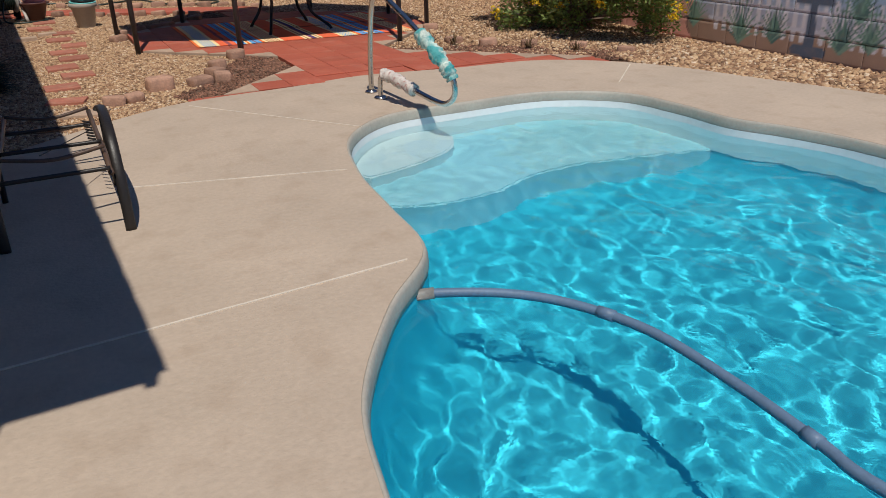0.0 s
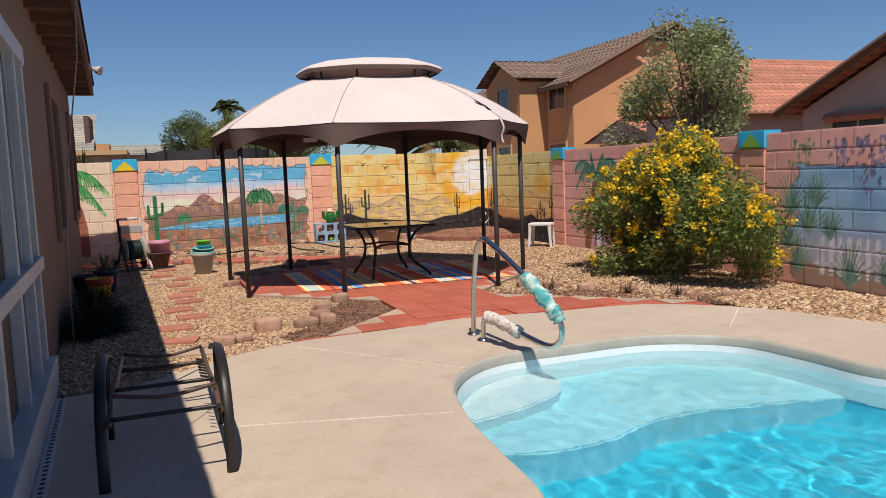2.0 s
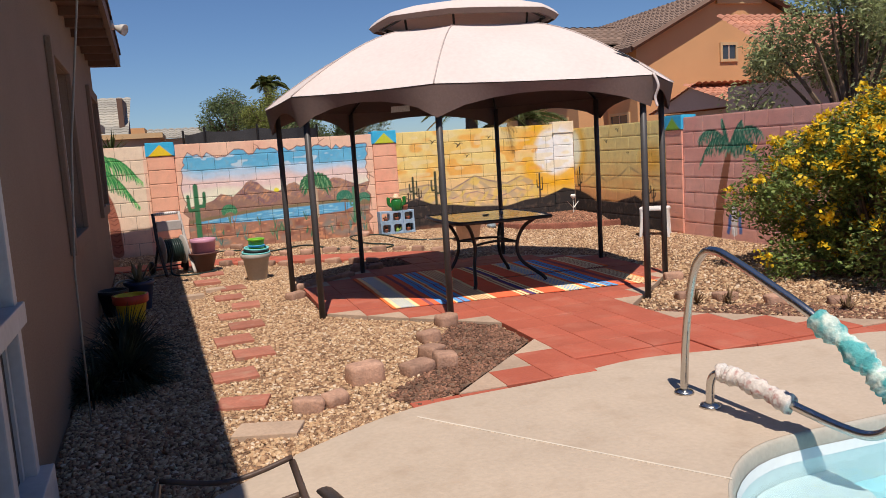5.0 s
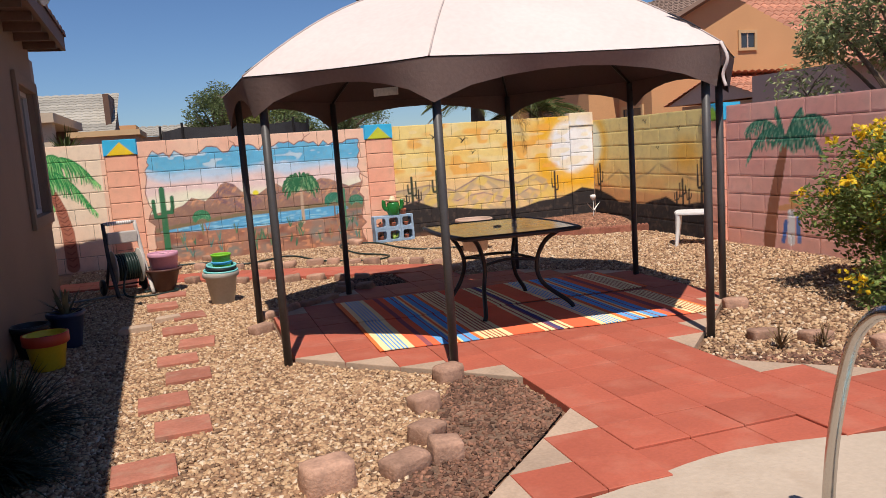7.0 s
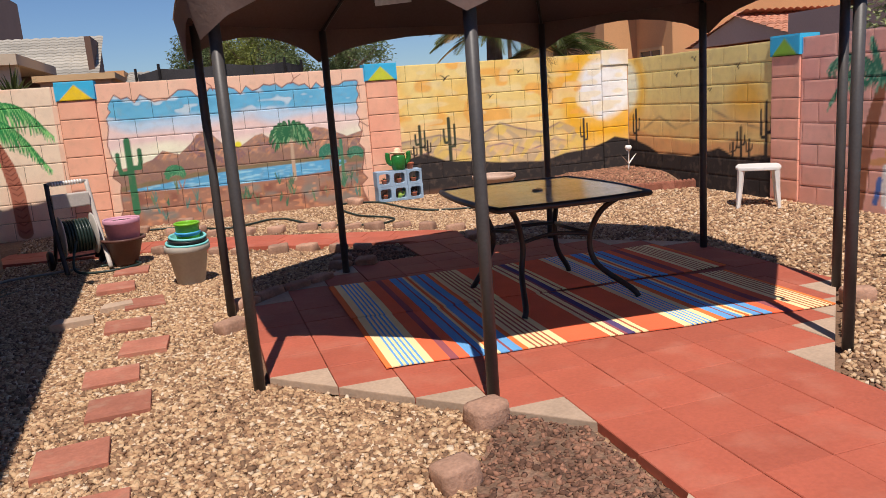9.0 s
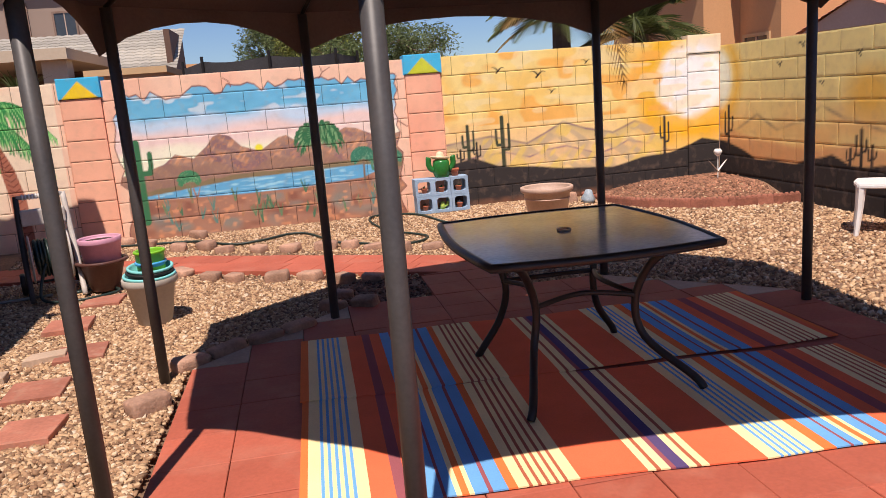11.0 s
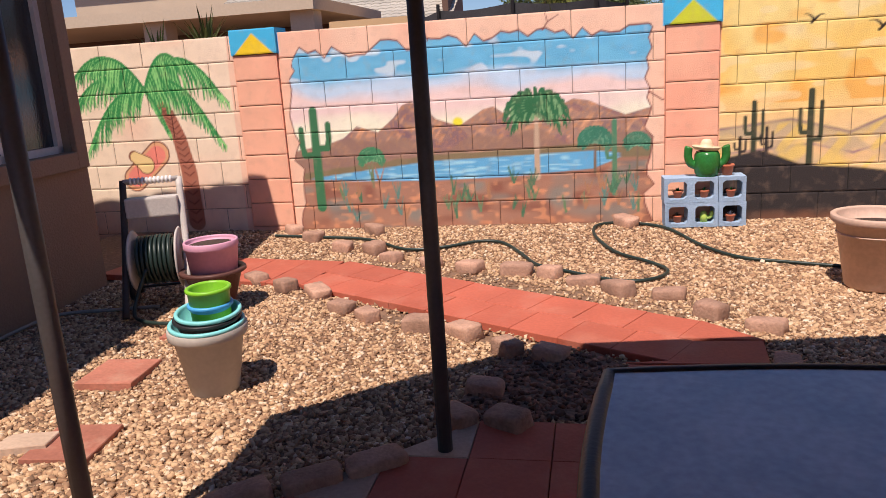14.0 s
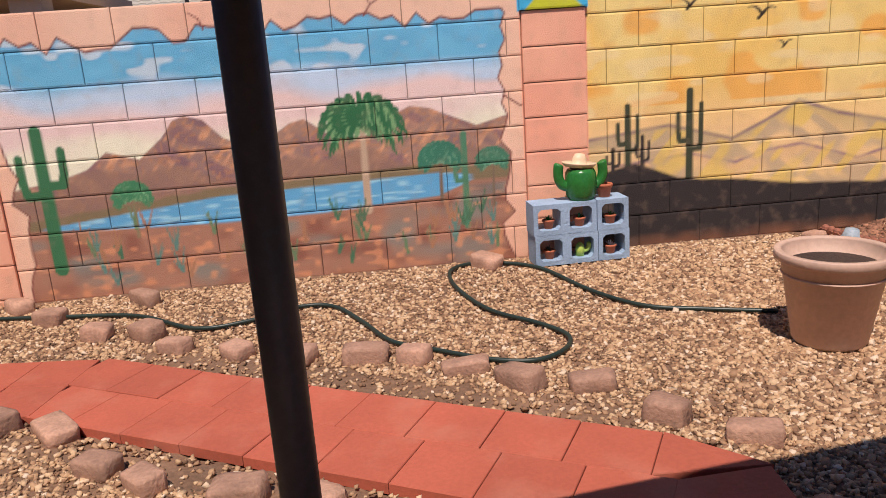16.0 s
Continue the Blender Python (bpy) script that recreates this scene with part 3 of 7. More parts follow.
def paint_lagoon(col, x, z):
    zt = np.interp(x, TOP_X, TOP_Z)
    xl, xr = np.interp(z, SIDE_Z, LEFT_X), np.interp(z, SIDE_Z, RIGHT_E)
    edge = np.minimum(np.minimum(x - xl, xr - x), (zt - z) * 0.75)
    m = np.clip(edge / 0.008 + 0.5, 0, 1)
    n1, n2 = vnoise(x, z * 3, 3.0), vnoise(x + 5, z * 2.2, 9.0)
    p = rgb_rows(len(x), pc(96, 168, 200))
    p = blend(p, 0.45 * n2 * n1 * 2, pc(62, 138, 182))
    p = blend(p, np.clip((n1 * n2 - 0.40) * 4, 0, 0.6), pc(205, 215, 228))
    p = blend(p, np.clip((1.40 + 0.08 * (n1 - .5) - z) / 0.10, 0, 0.9), pc(176, 196, 222))
    p = blend(p, np.clip((1.29 + 0.14 * (n1 - .5) - z) / 0.10, 0, 0.9), pc(244, 186, 178))
    p = blend(p, np.clip((1.10 + 0.12 * (n1 - .5) - z) / 0.14, 0, 1), pc(252, 214, 190))
    d = np.hypot(x - 1.08, z - 0.95)
    p = blend(p, np.clip((0.055 - d) / 0.02, 0, 1), pc(250, 205, 60))
    h = np.interp(x, MOUNT_X, MOUNT_Z)
    hill = rgb_rows(len(x), pc(148, 118, 104))
    hill = blend(hill, np.clip(vnoise(x * 2.2 + z * 3, z * 2, 6) * 1.4 - 0.4, 0, 0.9), pc(122, 100, 100))
    hill = blend(hill, np.clip(vnoise(x * 3 - z * 2, z * 2, 11) * 1.8 - 0.9, 0, 0.8), pc(196, 146, 112))
    hill = blend(hill, np.clip((vnoise(x * 2.0 + z * 2.6, z * 1.4 - x, 4.2) - 0.5) * 3.0, 0, 0.6), pc(112, 84, 96))
    hill = blend(hill, np.clip((vnoise(x * 4.0, z * 4.0, 13.0) - 0.6) * 2.4, 0, 0.5), pc(170, 120, 84))
    p = p * (1 - below(z, h))[:, None] + hill * below(z, h)[:, None]
    h2 = 0.80 + 0.05 * np.sin(x * 5.1) + 0.04 * np.sin(x * 11 + 1)
    p = blend(p, below(z, h2, 0.03) * 0.75, pc(134, 106, 92))
    lt, lb = np.interp(x, LAKE_X, LAKE_T), np.interp(x, LAKE_X, LAKE_B)
    p = blend(p, below(z, lt + 0.045 + 0.02 * n2, 0.02) * 0.8, pc(112, 104, 76))
    p = blend(p, below(z, lb, 0.02), pc(150, 110, 92))
    lake = below(z, lt) * (1 - below(z, lb)) * np.clip((x + 0.3) / 0.1, 0, 1) * np.clip((2.44 - x) / 0.06, 0, 1)
    p = blend(p, lake, pc(84, 152, 192))
    p = blend(p, lake * np.clip(vnoise(x * 2, z * 14, 5) * 2.2 - 1.2, 0, 0.7), pc(150, 200, 226))
    low = below(z, lb - 0.03, 0.03)
    p = blend(p, low * np.clip(vnoise(x, z * 1.6, 7) * 2 - 0.9, 0, 0.8), pc(122, 78, 66))
    p = blend(p, low * np.clip(vnoise(x + 9, z * 2, 4) * 2.6 - 1.6, 0, 0.6), pc(104, 122, 118))
    p = blend(p, low * np.clip(vnoise(x + 3, z * 2, 15) * 2.4 - 1.5, 0, 0.6), pc(205, 142, 104))
    p = strokes(p, x, z, LAKE_STROKES)
    col = col * (1 - m[:, None]) + p * m[:, None]
    col = blend(col, np.clip(1.1 - np.abs(edge) / 0.009, 0, 1) * (z > 0.02), pc(112, 66, 62))
    return strokes(col, x, z, [([(1.82, 1.66), (1.86, 1.72), (1.95, 1.77)], 0.006, 0.003, pc(120, 62, 60)), ([(1.86, 1.72), (1.84, 1.79)], 0.005, 0.003, pc(120, 62, 60)), ([(0.86, 1.64), (0.84, 1.7), (0.78, 1.74)], 0.006, 0.003, pc(120, 62, 60)), ([(2.66, 1.12), (2.76, 1.05), (2.8, 1.06)], 0.006, 0.003, pc(120, 62, 60))])


def cap_paint(col, x, z, a, b, z0, tri):
    m = (x > a - 0.02) & (x < b + 0.02) & (z > z0)
    if not m.any():
        return col
    mid = (a + b) / 2
    col = blend(col, m * 1.0, pc(52, 160, 200))
    t = below(z, z0 + 0.015 + 0.165 * (1 - np.abs(x - mid) / 0.17))
    return blend(col, t * m, tri)


def paint_far(x, z):
    col = rgb_rows(len(x), pc(252, 176, 152))
    col = blend(col, (x < -0.95) * 0.8, pc(253, 196, 172))
    col = blend(col, np.clip((vnoise(x, z, 2.2) - 0.45) * 1.2, 0, 0.35), pc(240, 150, 126))
    if x.min() < -0.85:
        col = strokes(col, x, z, FAR_TRUNK + FAR_STROKES + HAT)
    if x.max() > -0.5 and x.min() < 2.9:
        col = paint_lagoon(col, x, z)
    if x.max() > 3.1:
        y = rgb_rows(len(x), pc(248, 190, 122))
        n1, n2 = vnoise(x, z * 1.5, 2.5), vnoise(x + 4, z, 8.0)
        y = blend(y, np.clip((n1 - 0.35) * 1.9, 0, 0.75) * (z > 0.8), pc(250, 174, 92))
        y = blend(y, np.clip((1.16 - z) / 0.35, 0, 1) * np.clip(0.25 + n1 * 0.8, 0, 0.85), pc(247, 180, 134))
        h = np.interp(x, (3.2, 3.74, 4.17, 4.40, 4.63, 4.9, 5.26, 5.54, 5.7, 5.9, 6.2), (0.8, 0.86, 0.74, 0.84, 0.96, 0.86, 0.78, 0.89, 0.85, 0.74, 0.7))
        y = blend(y, below(z, h, 0.02) * np.clip(0.8 - (h - z) * 4.5, 0.12, 0.8) * np.clip((6.0 - x) / 0.3, 0, 1), pc(164, 146, 104))
        y = blend(y, np.clip(1 - np.abs(z - h + 0.012) / 0.02, 0, 1) * np.clip(0.35 + n2 * 0.9, 0, 0.95) * np.clip((5.9 - x) / 0.3, 0, 1), pc(112, 88, 104))
        h2 = np.interp(x, (3.2, 3.9, 4.2, 4.39, 4.66, 5.07, 5.3, 5.45, 5.75, 6.0), (0.6, 0.66, 0.58, 0.64, 0.67, 0.54, 0.6, 0.67, 0.6, 0.5))
        y = blend(y, below(z, h2, 0.02) * np.clip(0.7 - (h2 - z) * 3.5, 0.1, 0.7), pc(196, 160, 120))
        y = blend(y, np.clip(1 - np.abs(z - h2 + 0.01) / 0.018, 0, 1) * np.clip(0.3 + n2 * 0.9, 0, 0.95), pc(126, 96, 114))
        d = np.hypot((x - 6.28), (z - 1.30))
        y = blend(y, np.clip((1.15 - d) / 0.4, 0, 1) * np.clip(0.2 + n1 * 1.1, 0, 0.9), pc(252, 168, 78))
        y = blend(y, np.clip(1.25 - np.abs(d - 0.62 - 0.12 * (n1 - 0.5)) / 0.17, 0, 1) * np.clip(0.6 + n2 * 0.8, 0, 1.0) * ((x < 6.2) | (z < 1.0)), pc(250, 160, 42))
        y = blend(y, np.clip((0.50 - 0.05 * n2 - d) / 0.10, 0, 1), pc(252, 240, 230))
        y = blend(y, ((x > 6.23) & (z > 0.98)) * np.clip((1.0 - d) * 1.2, 0, 0.75), pc(252, 238, 214))
        b = np.interp(x, (3.2, 3.51, 3.81, 4.38, 4.93, 5.25, 5.63, 6.01, 6.25, 6.42, 6.65), (0.56, 0.61, 0.5, 0.43, 0.37, 0.36, 0.43, 0.47, 0.53, 0.6, 0.56))
        y = blend(y, np.clip((vnoise(x * 1.3, z * 2.2, 3.4) - 0.56) * 5, 0, 0.75) * (z > 0.98) * (x < 6.0), pc(250, 152, 70))
        y = blend(y, np.clip((vnoise(x * 1.1 + 3, z * 3.0, 4.6) - 0.62) * 5, 0, 0.5) * (z > 0.9), pc(252, 196, 150))
        shade = np.clip((vnoise(x * 1.8 + z * 2.4, z - x * 0.6, 5.2) - 0.45) * 3.2, 0, 0.75)
        y = blend(y, shade * below(z, h - 0.02, 0.03) * (x < 5.9), pc(168, 148, 122))
        y = blend(y, np.clip((vnoise(x * 2.3 - z * 2.0, z + x * 0.5, 6.1) - 0.52) * 3.2, 0, 0.7) * below(z, h - 0.03, 0.03) * (x < 5.9), pc(206, 178, 92))
        y = strokes(y, x, z, YELLOW_STROKES)
        y = blend(y, below(z, b + 0.006 * np.sin(x * 9 + 1), 0.02), pc(47, 43, 43))
        m = (x > 3.19)[:, None]
        col = np.where(m, y, col)
    pil = ((x > -0.90) & (x < -0.47)) | ((x > 2.77) & (x < 3.20))
    col = blend(col, pil * 1.0, pc(253, 158, 132))
    col = blend(col, pil * np.clip((vnoise(x, z, 3) - 0.5), 0, 0.4), pc(245, 140, 118))
    col = cap_paint(col, x, z, -0.89, -0.48, TOP + 0.045 - BH, pc(246, 182, 40))
    col = cap_paint(col, x, z, 2.78, 3.19, TOP + 0.045 - BH, pc(176, 184, 52))
    return blend(col, np.clip((0.14 - z) / 0.16, 0, 0.55) * vnoise(x, z, 10), pc(170, 112, 80))


RIGHT_STROKES = [([(11.97, 0.05), (11.9, 0.5), (11.78, 0.95), (11.70, 1.22)], 0.10, 0.05, pc(140, 92, 70))]
hub = (11.70, 1.24)
for end, lift, leaf in (((12.32, 1.40), 0.16, 0.20), ((12.30, 1.05), 0.22, 0.18), ((11.1, 1.42), 0.16, 0.22), ((11.15, 1.05), 0.22, 0.2), ((11.85, 1.62), 0.04, 0.12), ((11.45, 1.58), 0.06, 0.14)):
    RIGHT_STROKES += frond(hub, end, lift, leaf, prng, pc(48, 110, 88), pc(110, 160, 130), 28)
RIGHT_STROKES += [([(11.62, 0.10), (11.62, 0.42)], 0.06, 0.05, pc(215, 215, 225)), ([(11.50, 0.10), (11.52, 0.36)], 0.03, 0.03, pc(90, 120, 180)), ([(11.74, 0.08), (11.70, 0.3)], 0.03, 0.03, pc(80, 110, 175)), ([(11.78, 0.46), (11.44, 0.52)], 0.035, 0.03, pc(205, 150, 105)), ([(11.6, 0.55), (11.6, 0.62)], 0.05, 0.04, pc(210, 160, 100))]
for x, z0, h, w in ((15.88, 0.45, 0.52, 0.026), (13.64, 0.4, 0.36, 0.022), (13.22, 0.44, 0.6, 0.028), (13.78, 0.4, 0.18, 0.016), (13.5, 0.42, 0.2, 0.016)):
    RIGHT_STROKES += saguaro_paint(x, z0, h, w, INK)
for x, z, s in ((14.51, 1.59, 0.07), (14.89, 1.41, 0.06), (13.7, 1.46, 0.07), (14.2, 1.2, 0.05)):
    RIGHT_STROKES += bird(x, z, s, INK)
GARDEN = []
for k in range(22):
    u = 7.1 - k * 0.115
    if u > 4.4:
        GARDEN += [([(u, 0.12), (u, 0.50)], 0.03, 0.026, pc(200, 196, 200))]
GARDEN += [([(7.2, 0.22), (4.4, 0.22)], 0.022, 0.022, pc(190, 188, 196)), ([(7.2, 0.4), (4.4, 0.4)], 0.022, 0.022, pc(190, 188, 196))]
for u, z, s in ((7.55, 0.75, 0.5), (7.6, 0.35, 0.45), (7.2, 0.85, 0.4), (5.35, 0.35, 0.4), (7.3, 0.55, 0.5), (6.75, 0.0, 0.5), (6.3, 0.05, 0.4), (5.5, 0.05, 0.5), (7.0, 0.5, 0.35), (5.2, 0.1, 0.4), (7.45, 0.1, 0.4)):
    for k in range(13):
        a = math.pi * (0.08 + 0.84 * k / 12)
        GARDEN += [(bow((u, z), (u + s * 0.55 * math.cos(a), z + s * math.sin(a)), 0.03, 4), 0.017, 0.004, prng.choice([pc(94, 126, 112), pc(116, 144, 128), pc(82, 108, 104)]))]
GREY = pc(88, 98, 114)
GARDEN += [([(5.86, -0.05), (5.86, 0.5)], 0.075, 0.035, GREY), ([(6.05, 0.5), (5.67, 0.5)], 0.035, 0.035, GREY), ([(6.03, 0.53), (5.69, 0.53)], 0.05, 0.05, GREY), ([(5.86, 0.55), (5.86, 0.8)], 0.04, 0.03, GREY), ([(5.97, 0.83), (5.75, 0.83)], 0.035, 0.035, GREY), ([(6.02, 0.02), (5.7, 0.02)], 0.05, 0.05, GREY)]
for u, z in ((6.85, 1.5), (6.6, 1.5), (6.35, 1.5), (5.9, 1.5), (6.5, 1.25), (7.4, 1.5), (6.05, 1.55)):
    for k in range(26):
        a, b = u + prng.gauss(0, 0.09), z - abs(prng.gauss(0, 0.16)) + 0.1
        GARDEN += [([(a, b), (a + 0.012, b - 0.04)], 0.016, 0.006, prng.choice([pc(104, 98, 130), pc(128, 118, 150), pc(86, 92, 104)]) if u < 7 else pc(96, 130, 84))]
BLUE_X = np.linspace(1.4, 7.6, 40)
BLUE_Z = 1.31 + np.array([prng.uniform(-0.05, 0.05) for _ in BLUE_X])


def paint_right(x, z):
    top = TOP - 0.1
    col = rgb_rows(len(x), pc(246, 162, 148))
    col = blend(col, np.clip((vnoise(x, z, 2.2) - 0.45) * 1.2, 0, 0.35), pc(230, 140, 128))
    y = rgb_rows(len(x), pc(232, 196, 130))
    n1, n2 = vnoise(x, z * 1.5, 2.5), vnoise(x + 4, z, 8.0)
    y = blend(y, np.clip((1.15 - z) / 0.4, 0, 1) * np.clip(n1 + 0.2, 0, 0.8), pc(236, 166, 104))
    y = blend(y, np.clip(0.45 - np.hypot(x - 13.55, (z - 1.1) * 1.4), 0, 0.3) * 2.6, pc(236, 160, 54))
    y = blend(y, np.clip(1 - np.abs(np.hypot(x - 16.2, z - 1.3) - 0.5) / 0.16, 0, 1) * 0.85, pc(240, 168, 60))
    y = blend(y, np.clip((0.42 - np.hypot(x - 16.2, z - 1.3)) / 0.1, 0, 1), pc(244, 226, 190))
    h = np.interp(x, (13.0, 13.41, 13.89, 14.2, 14.46, 14.93, 15.3, 15.7, 16.1), (0.7, 0.77, 0.87, 0.98, 0.84, 0.72, 0.88, 0.7, 0.62))
    y = blend(y, np.clip(1 - np.abs(z - h) / 0.03, 0, 1) * 0.75 * n2, pc(112, 92, 84))
    h2 = np.interp(x, (13.0, 13.79, 14.3, 15.31, 15.78, 16.1), (0.55, 0.62, 0.52, 0.6, 0.68, 0.6))
    y = blend(y, below(z, h2, 0.05) * 0.6, pc(196, 136, 96))
    b = np.interp(x, (12.9, 13.28, 13.78, 14.04, 14.58, 15.31, 15.89, 16.1), (0.44, 0.45, 0.41, 0.51, 0.38, 0.38, 0.55, 0.55))
    col = np.where((x > 13.13)[:, None], y, col)
    col = strokes(col, x, z, RIGHT_STROKES)
    col = blend(col, below(z, b + 0.008 * np.sin(x * 11), 0.02) * (x > 13.13), pc(47, 43, 43))
    bz = np.interp(x, BLUE_X, BLUE_Z)
    edge = np.minimum(7.5 + 0.06 * np.sin(z * 14) - x, bz - z)
    m = np.clip(edge / 0.01 + 0.5, 0, 1) * (x < 7.93)
    p = rgb_rows(len(x), pc(140, 176, 200))
    p = blend(p, np.clip(vnoise(x, z * 2, 3) * 1.6 - 0.6, 0, 0.8), pc(112, 150, 184))
    p = blend(p, np.clip((0.75 - z) / 0.4, 0, 1) * 0.85, pc(168, 166, 178))
    p = blend(p, np.clip((0.22 + 0.1 * n1 - z) / 0.12, 0, 1) * 0.85, pc(150, 118, 92))
    col = col * (1 - m[:, None]) + p * m[:, None]
    col = blend(col, np.clip(1.1 - np.abs(edge) / 0.014, 0, 1) * (x < 7.93) * (z > 0), pc(96, 60, 66))
    if x.min() < 8.0:
        col = strokes(col, x, z, GARDEN)
    pil = ((x > 12.71) & (x < 13.14)) | ((x > 7.94) & (x < 8.37))
    col = blend(col, pil * 1.0, pc(250, 154, 134))
    col = cap_paint(col, x, z, 12.72, 13.13, top + 0.045 - BH, pc(120, 165, 60))
    col = cap_paint(col, x, z, 7.95, 8.36, top + 0.045 - BH, pc(120, 165, 60))
    return col


def far_place(u, out, z):
    return (u, FAR_Y - out, z)


def right_place(u, out, z):
    return (RIGHT_X - out, u, z)


wall_far = wall_pieces("wall_north", "pink and yellow painted concrete block wall with desert murals", -4.5, RIGHT_X, far_place, paint_far, 0.011, TOP, -0.1, [(-0.89, -0.48), (2.78, 3.19), (6.24, 6.655)], False)
wall_right = wall_pieces("wall_east", "pink and blue painted concrete block wall with murals", 1.5, FAR_Y - 0.012, right_place, paint_right, 0.02, TOP - 0.1, -0.1, [(12.72, 13.13), (7.95, 8.36)], True)


# ---- red paver pad and paths ----
TILE = 0.308
GX, GY = 2.04, 8.80
pad = tagged(new("paving"), "red painted square concrete paver pad with bare triangular edge pavers", "paving", kind="structure")
PAD = [(0.77, 10.02), (2.01, 8.78), (2.01, 8.21), (0.75, 6.95), (2.0, 6.9), (4.7, 6.5), (4.8, 7.01), (3.31, 8.5), (3.31, 8.79), (4.54, 10.02), (4.54, 11.58), (3.62, 12.5), (3.0, 12.52), (3.0, 13.14), (2.31, 13.14), (2.31, 12.52), (1.72, 12.53), (0.77, 11.58)]


def slab_mesh(shape, h, gap=0.0022):
    cx, cy = sum(p[0] for p in shape) / len(shape), sum(p[1] for p in shape) / len(shape)
    b = bmesh.new()
    rows = []
    for inset, z in ((0.0, -0.04), (0.0, h - 0.004), (0.004, h)):
        row = []
        for x, y in shape:
            d = math.hypot(x - cx, y - cy)
            k = (d - gap - inset) / d
            row.append(b.verts.new(((x - cx) * k, (y - cy) * k, z)))
        rows.append(row)
    n = len(shape)
    for a, c in zip(rows, rows[1:]):
        for i in range(n):
            b.faces.new((a[i], a[(i + 1) % n], c[(i + 1) % n], c[i]))
    b.faces.new(rows[-1])
    me = bpy.data.meshes.new("tile")
    b.to_mesh(me)
    b.free()
    return me, cx, cy


tile_cache = {}


def lay_tile(shape, material, parent, h=0.006, tilt=0.3, rz=0.0):
    cx, cy = sum(p[0] for p in shape) / len(shape), sum(p[1] for p in shape) / len(shape)
    key = (material.name, h, tuple((round(x - cx, 3), round(y - cy, 3)) for x, y in shape))
    if key not in tile_cache:
        me, _, _ = slab_mesh(shape, h)
        me.materials.append(material)
        tile_cache[key] = me
    ob = new("tile", tile_cache[key])
    ob.parent = parent
    ob.matrix_basis = pose(cx, cy, random.uniform(-0.002, 0.002), random.uniform(-tilt, tilt), random.uniform(-tilt, tilt), rz)
    return ob


for i in range(-6, 10):
    for j in range(-8, 16):
        x0, y0 = GX + i * TILE, GY + j * TILE
        corners = [(x0, y0), (x0 + TILE, y0), (x0 + TILE, y0 + TILE), (x0, y0 + TILE)]
        e = 0.055
        test = [(x0 + e, y0 + e), (x0 + TILE - e, y0 + e), (x0 + TILE - e, y0 + TILE - e), (x0 + e, y0 + TILE - e)]
        hits = [inside(p, PAD) for p in test]
        wet = [inside(p, DECK) for p in test]
        if all(wet) or not any(hits):
            continue
        if any(wet):
            lay_tile(corners, M_RED, pad, h=-0.004, tilt=0.0)
        elif all(hits):
            lay_tile(corners, M_RED, pad)
        elif sum(hits) == 3:
            k = hits.index(False)
            lay_tile([corners[(k + 1) % 4], corners[(k + 2) % 4], corners[(k + 3) % 4]], M_TAN, pad)

# ---- gazebo ----
POLES = [(0.75, 9.93), (1.735, 9.20), (3.59, 9.04), (4.36, 9.89), (4.445, 11.35), (3.62, 12.5), (1.635, 12.245), (0.68, 11.47)]
GC = (2.6, 10.76)
gaz = tagged(empty("gazebo", GC[0], GC[1]), "octagonal gazebo with faded pale cloth canopy on dark metal poles", "gazebo")


def ring_at(k, z, push=0.0, per=8):
    """The canopy's outline shrunk to k about its middle; per points on each of its eight sides."""
    out = []
    for i in range(8):
        a, b = POLES[i], POLES[(i + 1) % 8]
        for s in range(per):
            t = s / per
            x, y = a[0] + (b[0] - a[0]) * t - GC[0], a[1] + (b[1] - a[1]) * t - GC[1]
            r = math.hypot(x, y)
            f = (k * r + push) / r
            out.append((x * f, y * f, z(t) if callable(z) else z))
    return out


def rounded(ring, amount):
    out = []
    for x, y, z in ring:
        r = math.hypot(x, y)
        m = 1.0 + (amount / r - 1.0) * 0.5
        out.append((x * m, y * m, z))
    return out


loops = []
for s in range(11):
    u = s / 10
    k = 1.0 - 0.63 * u
    z = 1.975 + 0.645 * (1 - (1 - u) ** 1.55)
    sag = 0.028 * math.sin(math.pi * u) + (0.012 if s == 0 else 0)
    loops.append(ring_at(k, lambda t, z=z, sag=sag: z - sag * math.sin(math.pi * t), 0.13 * (1 - u)))
part("canopy", ring_strip(loops), M_CANVAS, gaz, "faded off-white canopy cloth", True)
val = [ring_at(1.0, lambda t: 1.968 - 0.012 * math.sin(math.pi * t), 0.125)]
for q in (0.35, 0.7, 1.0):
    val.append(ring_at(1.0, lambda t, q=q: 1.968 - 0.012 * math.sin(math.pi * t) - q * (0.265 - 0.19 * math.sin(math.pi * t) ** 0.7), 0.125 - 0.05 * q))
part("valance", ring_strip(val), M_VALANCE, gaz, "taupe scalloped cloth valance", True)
# Underside sheet; its shade is put into the cloth colour.
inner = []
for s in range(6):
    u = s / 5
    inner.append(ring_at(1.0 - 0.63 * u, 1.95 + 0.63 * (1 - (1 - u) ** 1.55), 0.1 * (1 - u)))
part("lining", ring_strip(inner), M_CANVAS_SHADE, gaz, "taupe canopy underside darkened for shade", True)
top = [ring_at(0.36, 2.735, 0.27, 4), ring_at(0.355, 2.775, 0.25, 4), ring_at(0.25, 2.855, 0.18, 4), ring_at(0.12, 2.9, 0.12, 4), ring_at(0.0, 2.91, 0.02, 4)]
part("top_canopy", ring_strip(top), M_CANVAS, gaz, "small faded raised top canopy", True)
tv = [ring_at(0.36, 2.735, 0.265, 4), ring_at(0.36, 2.69, 0.22, 4)]
part("top_valance", ring_strip(tv), M_VALANCE, gaz, "", True)
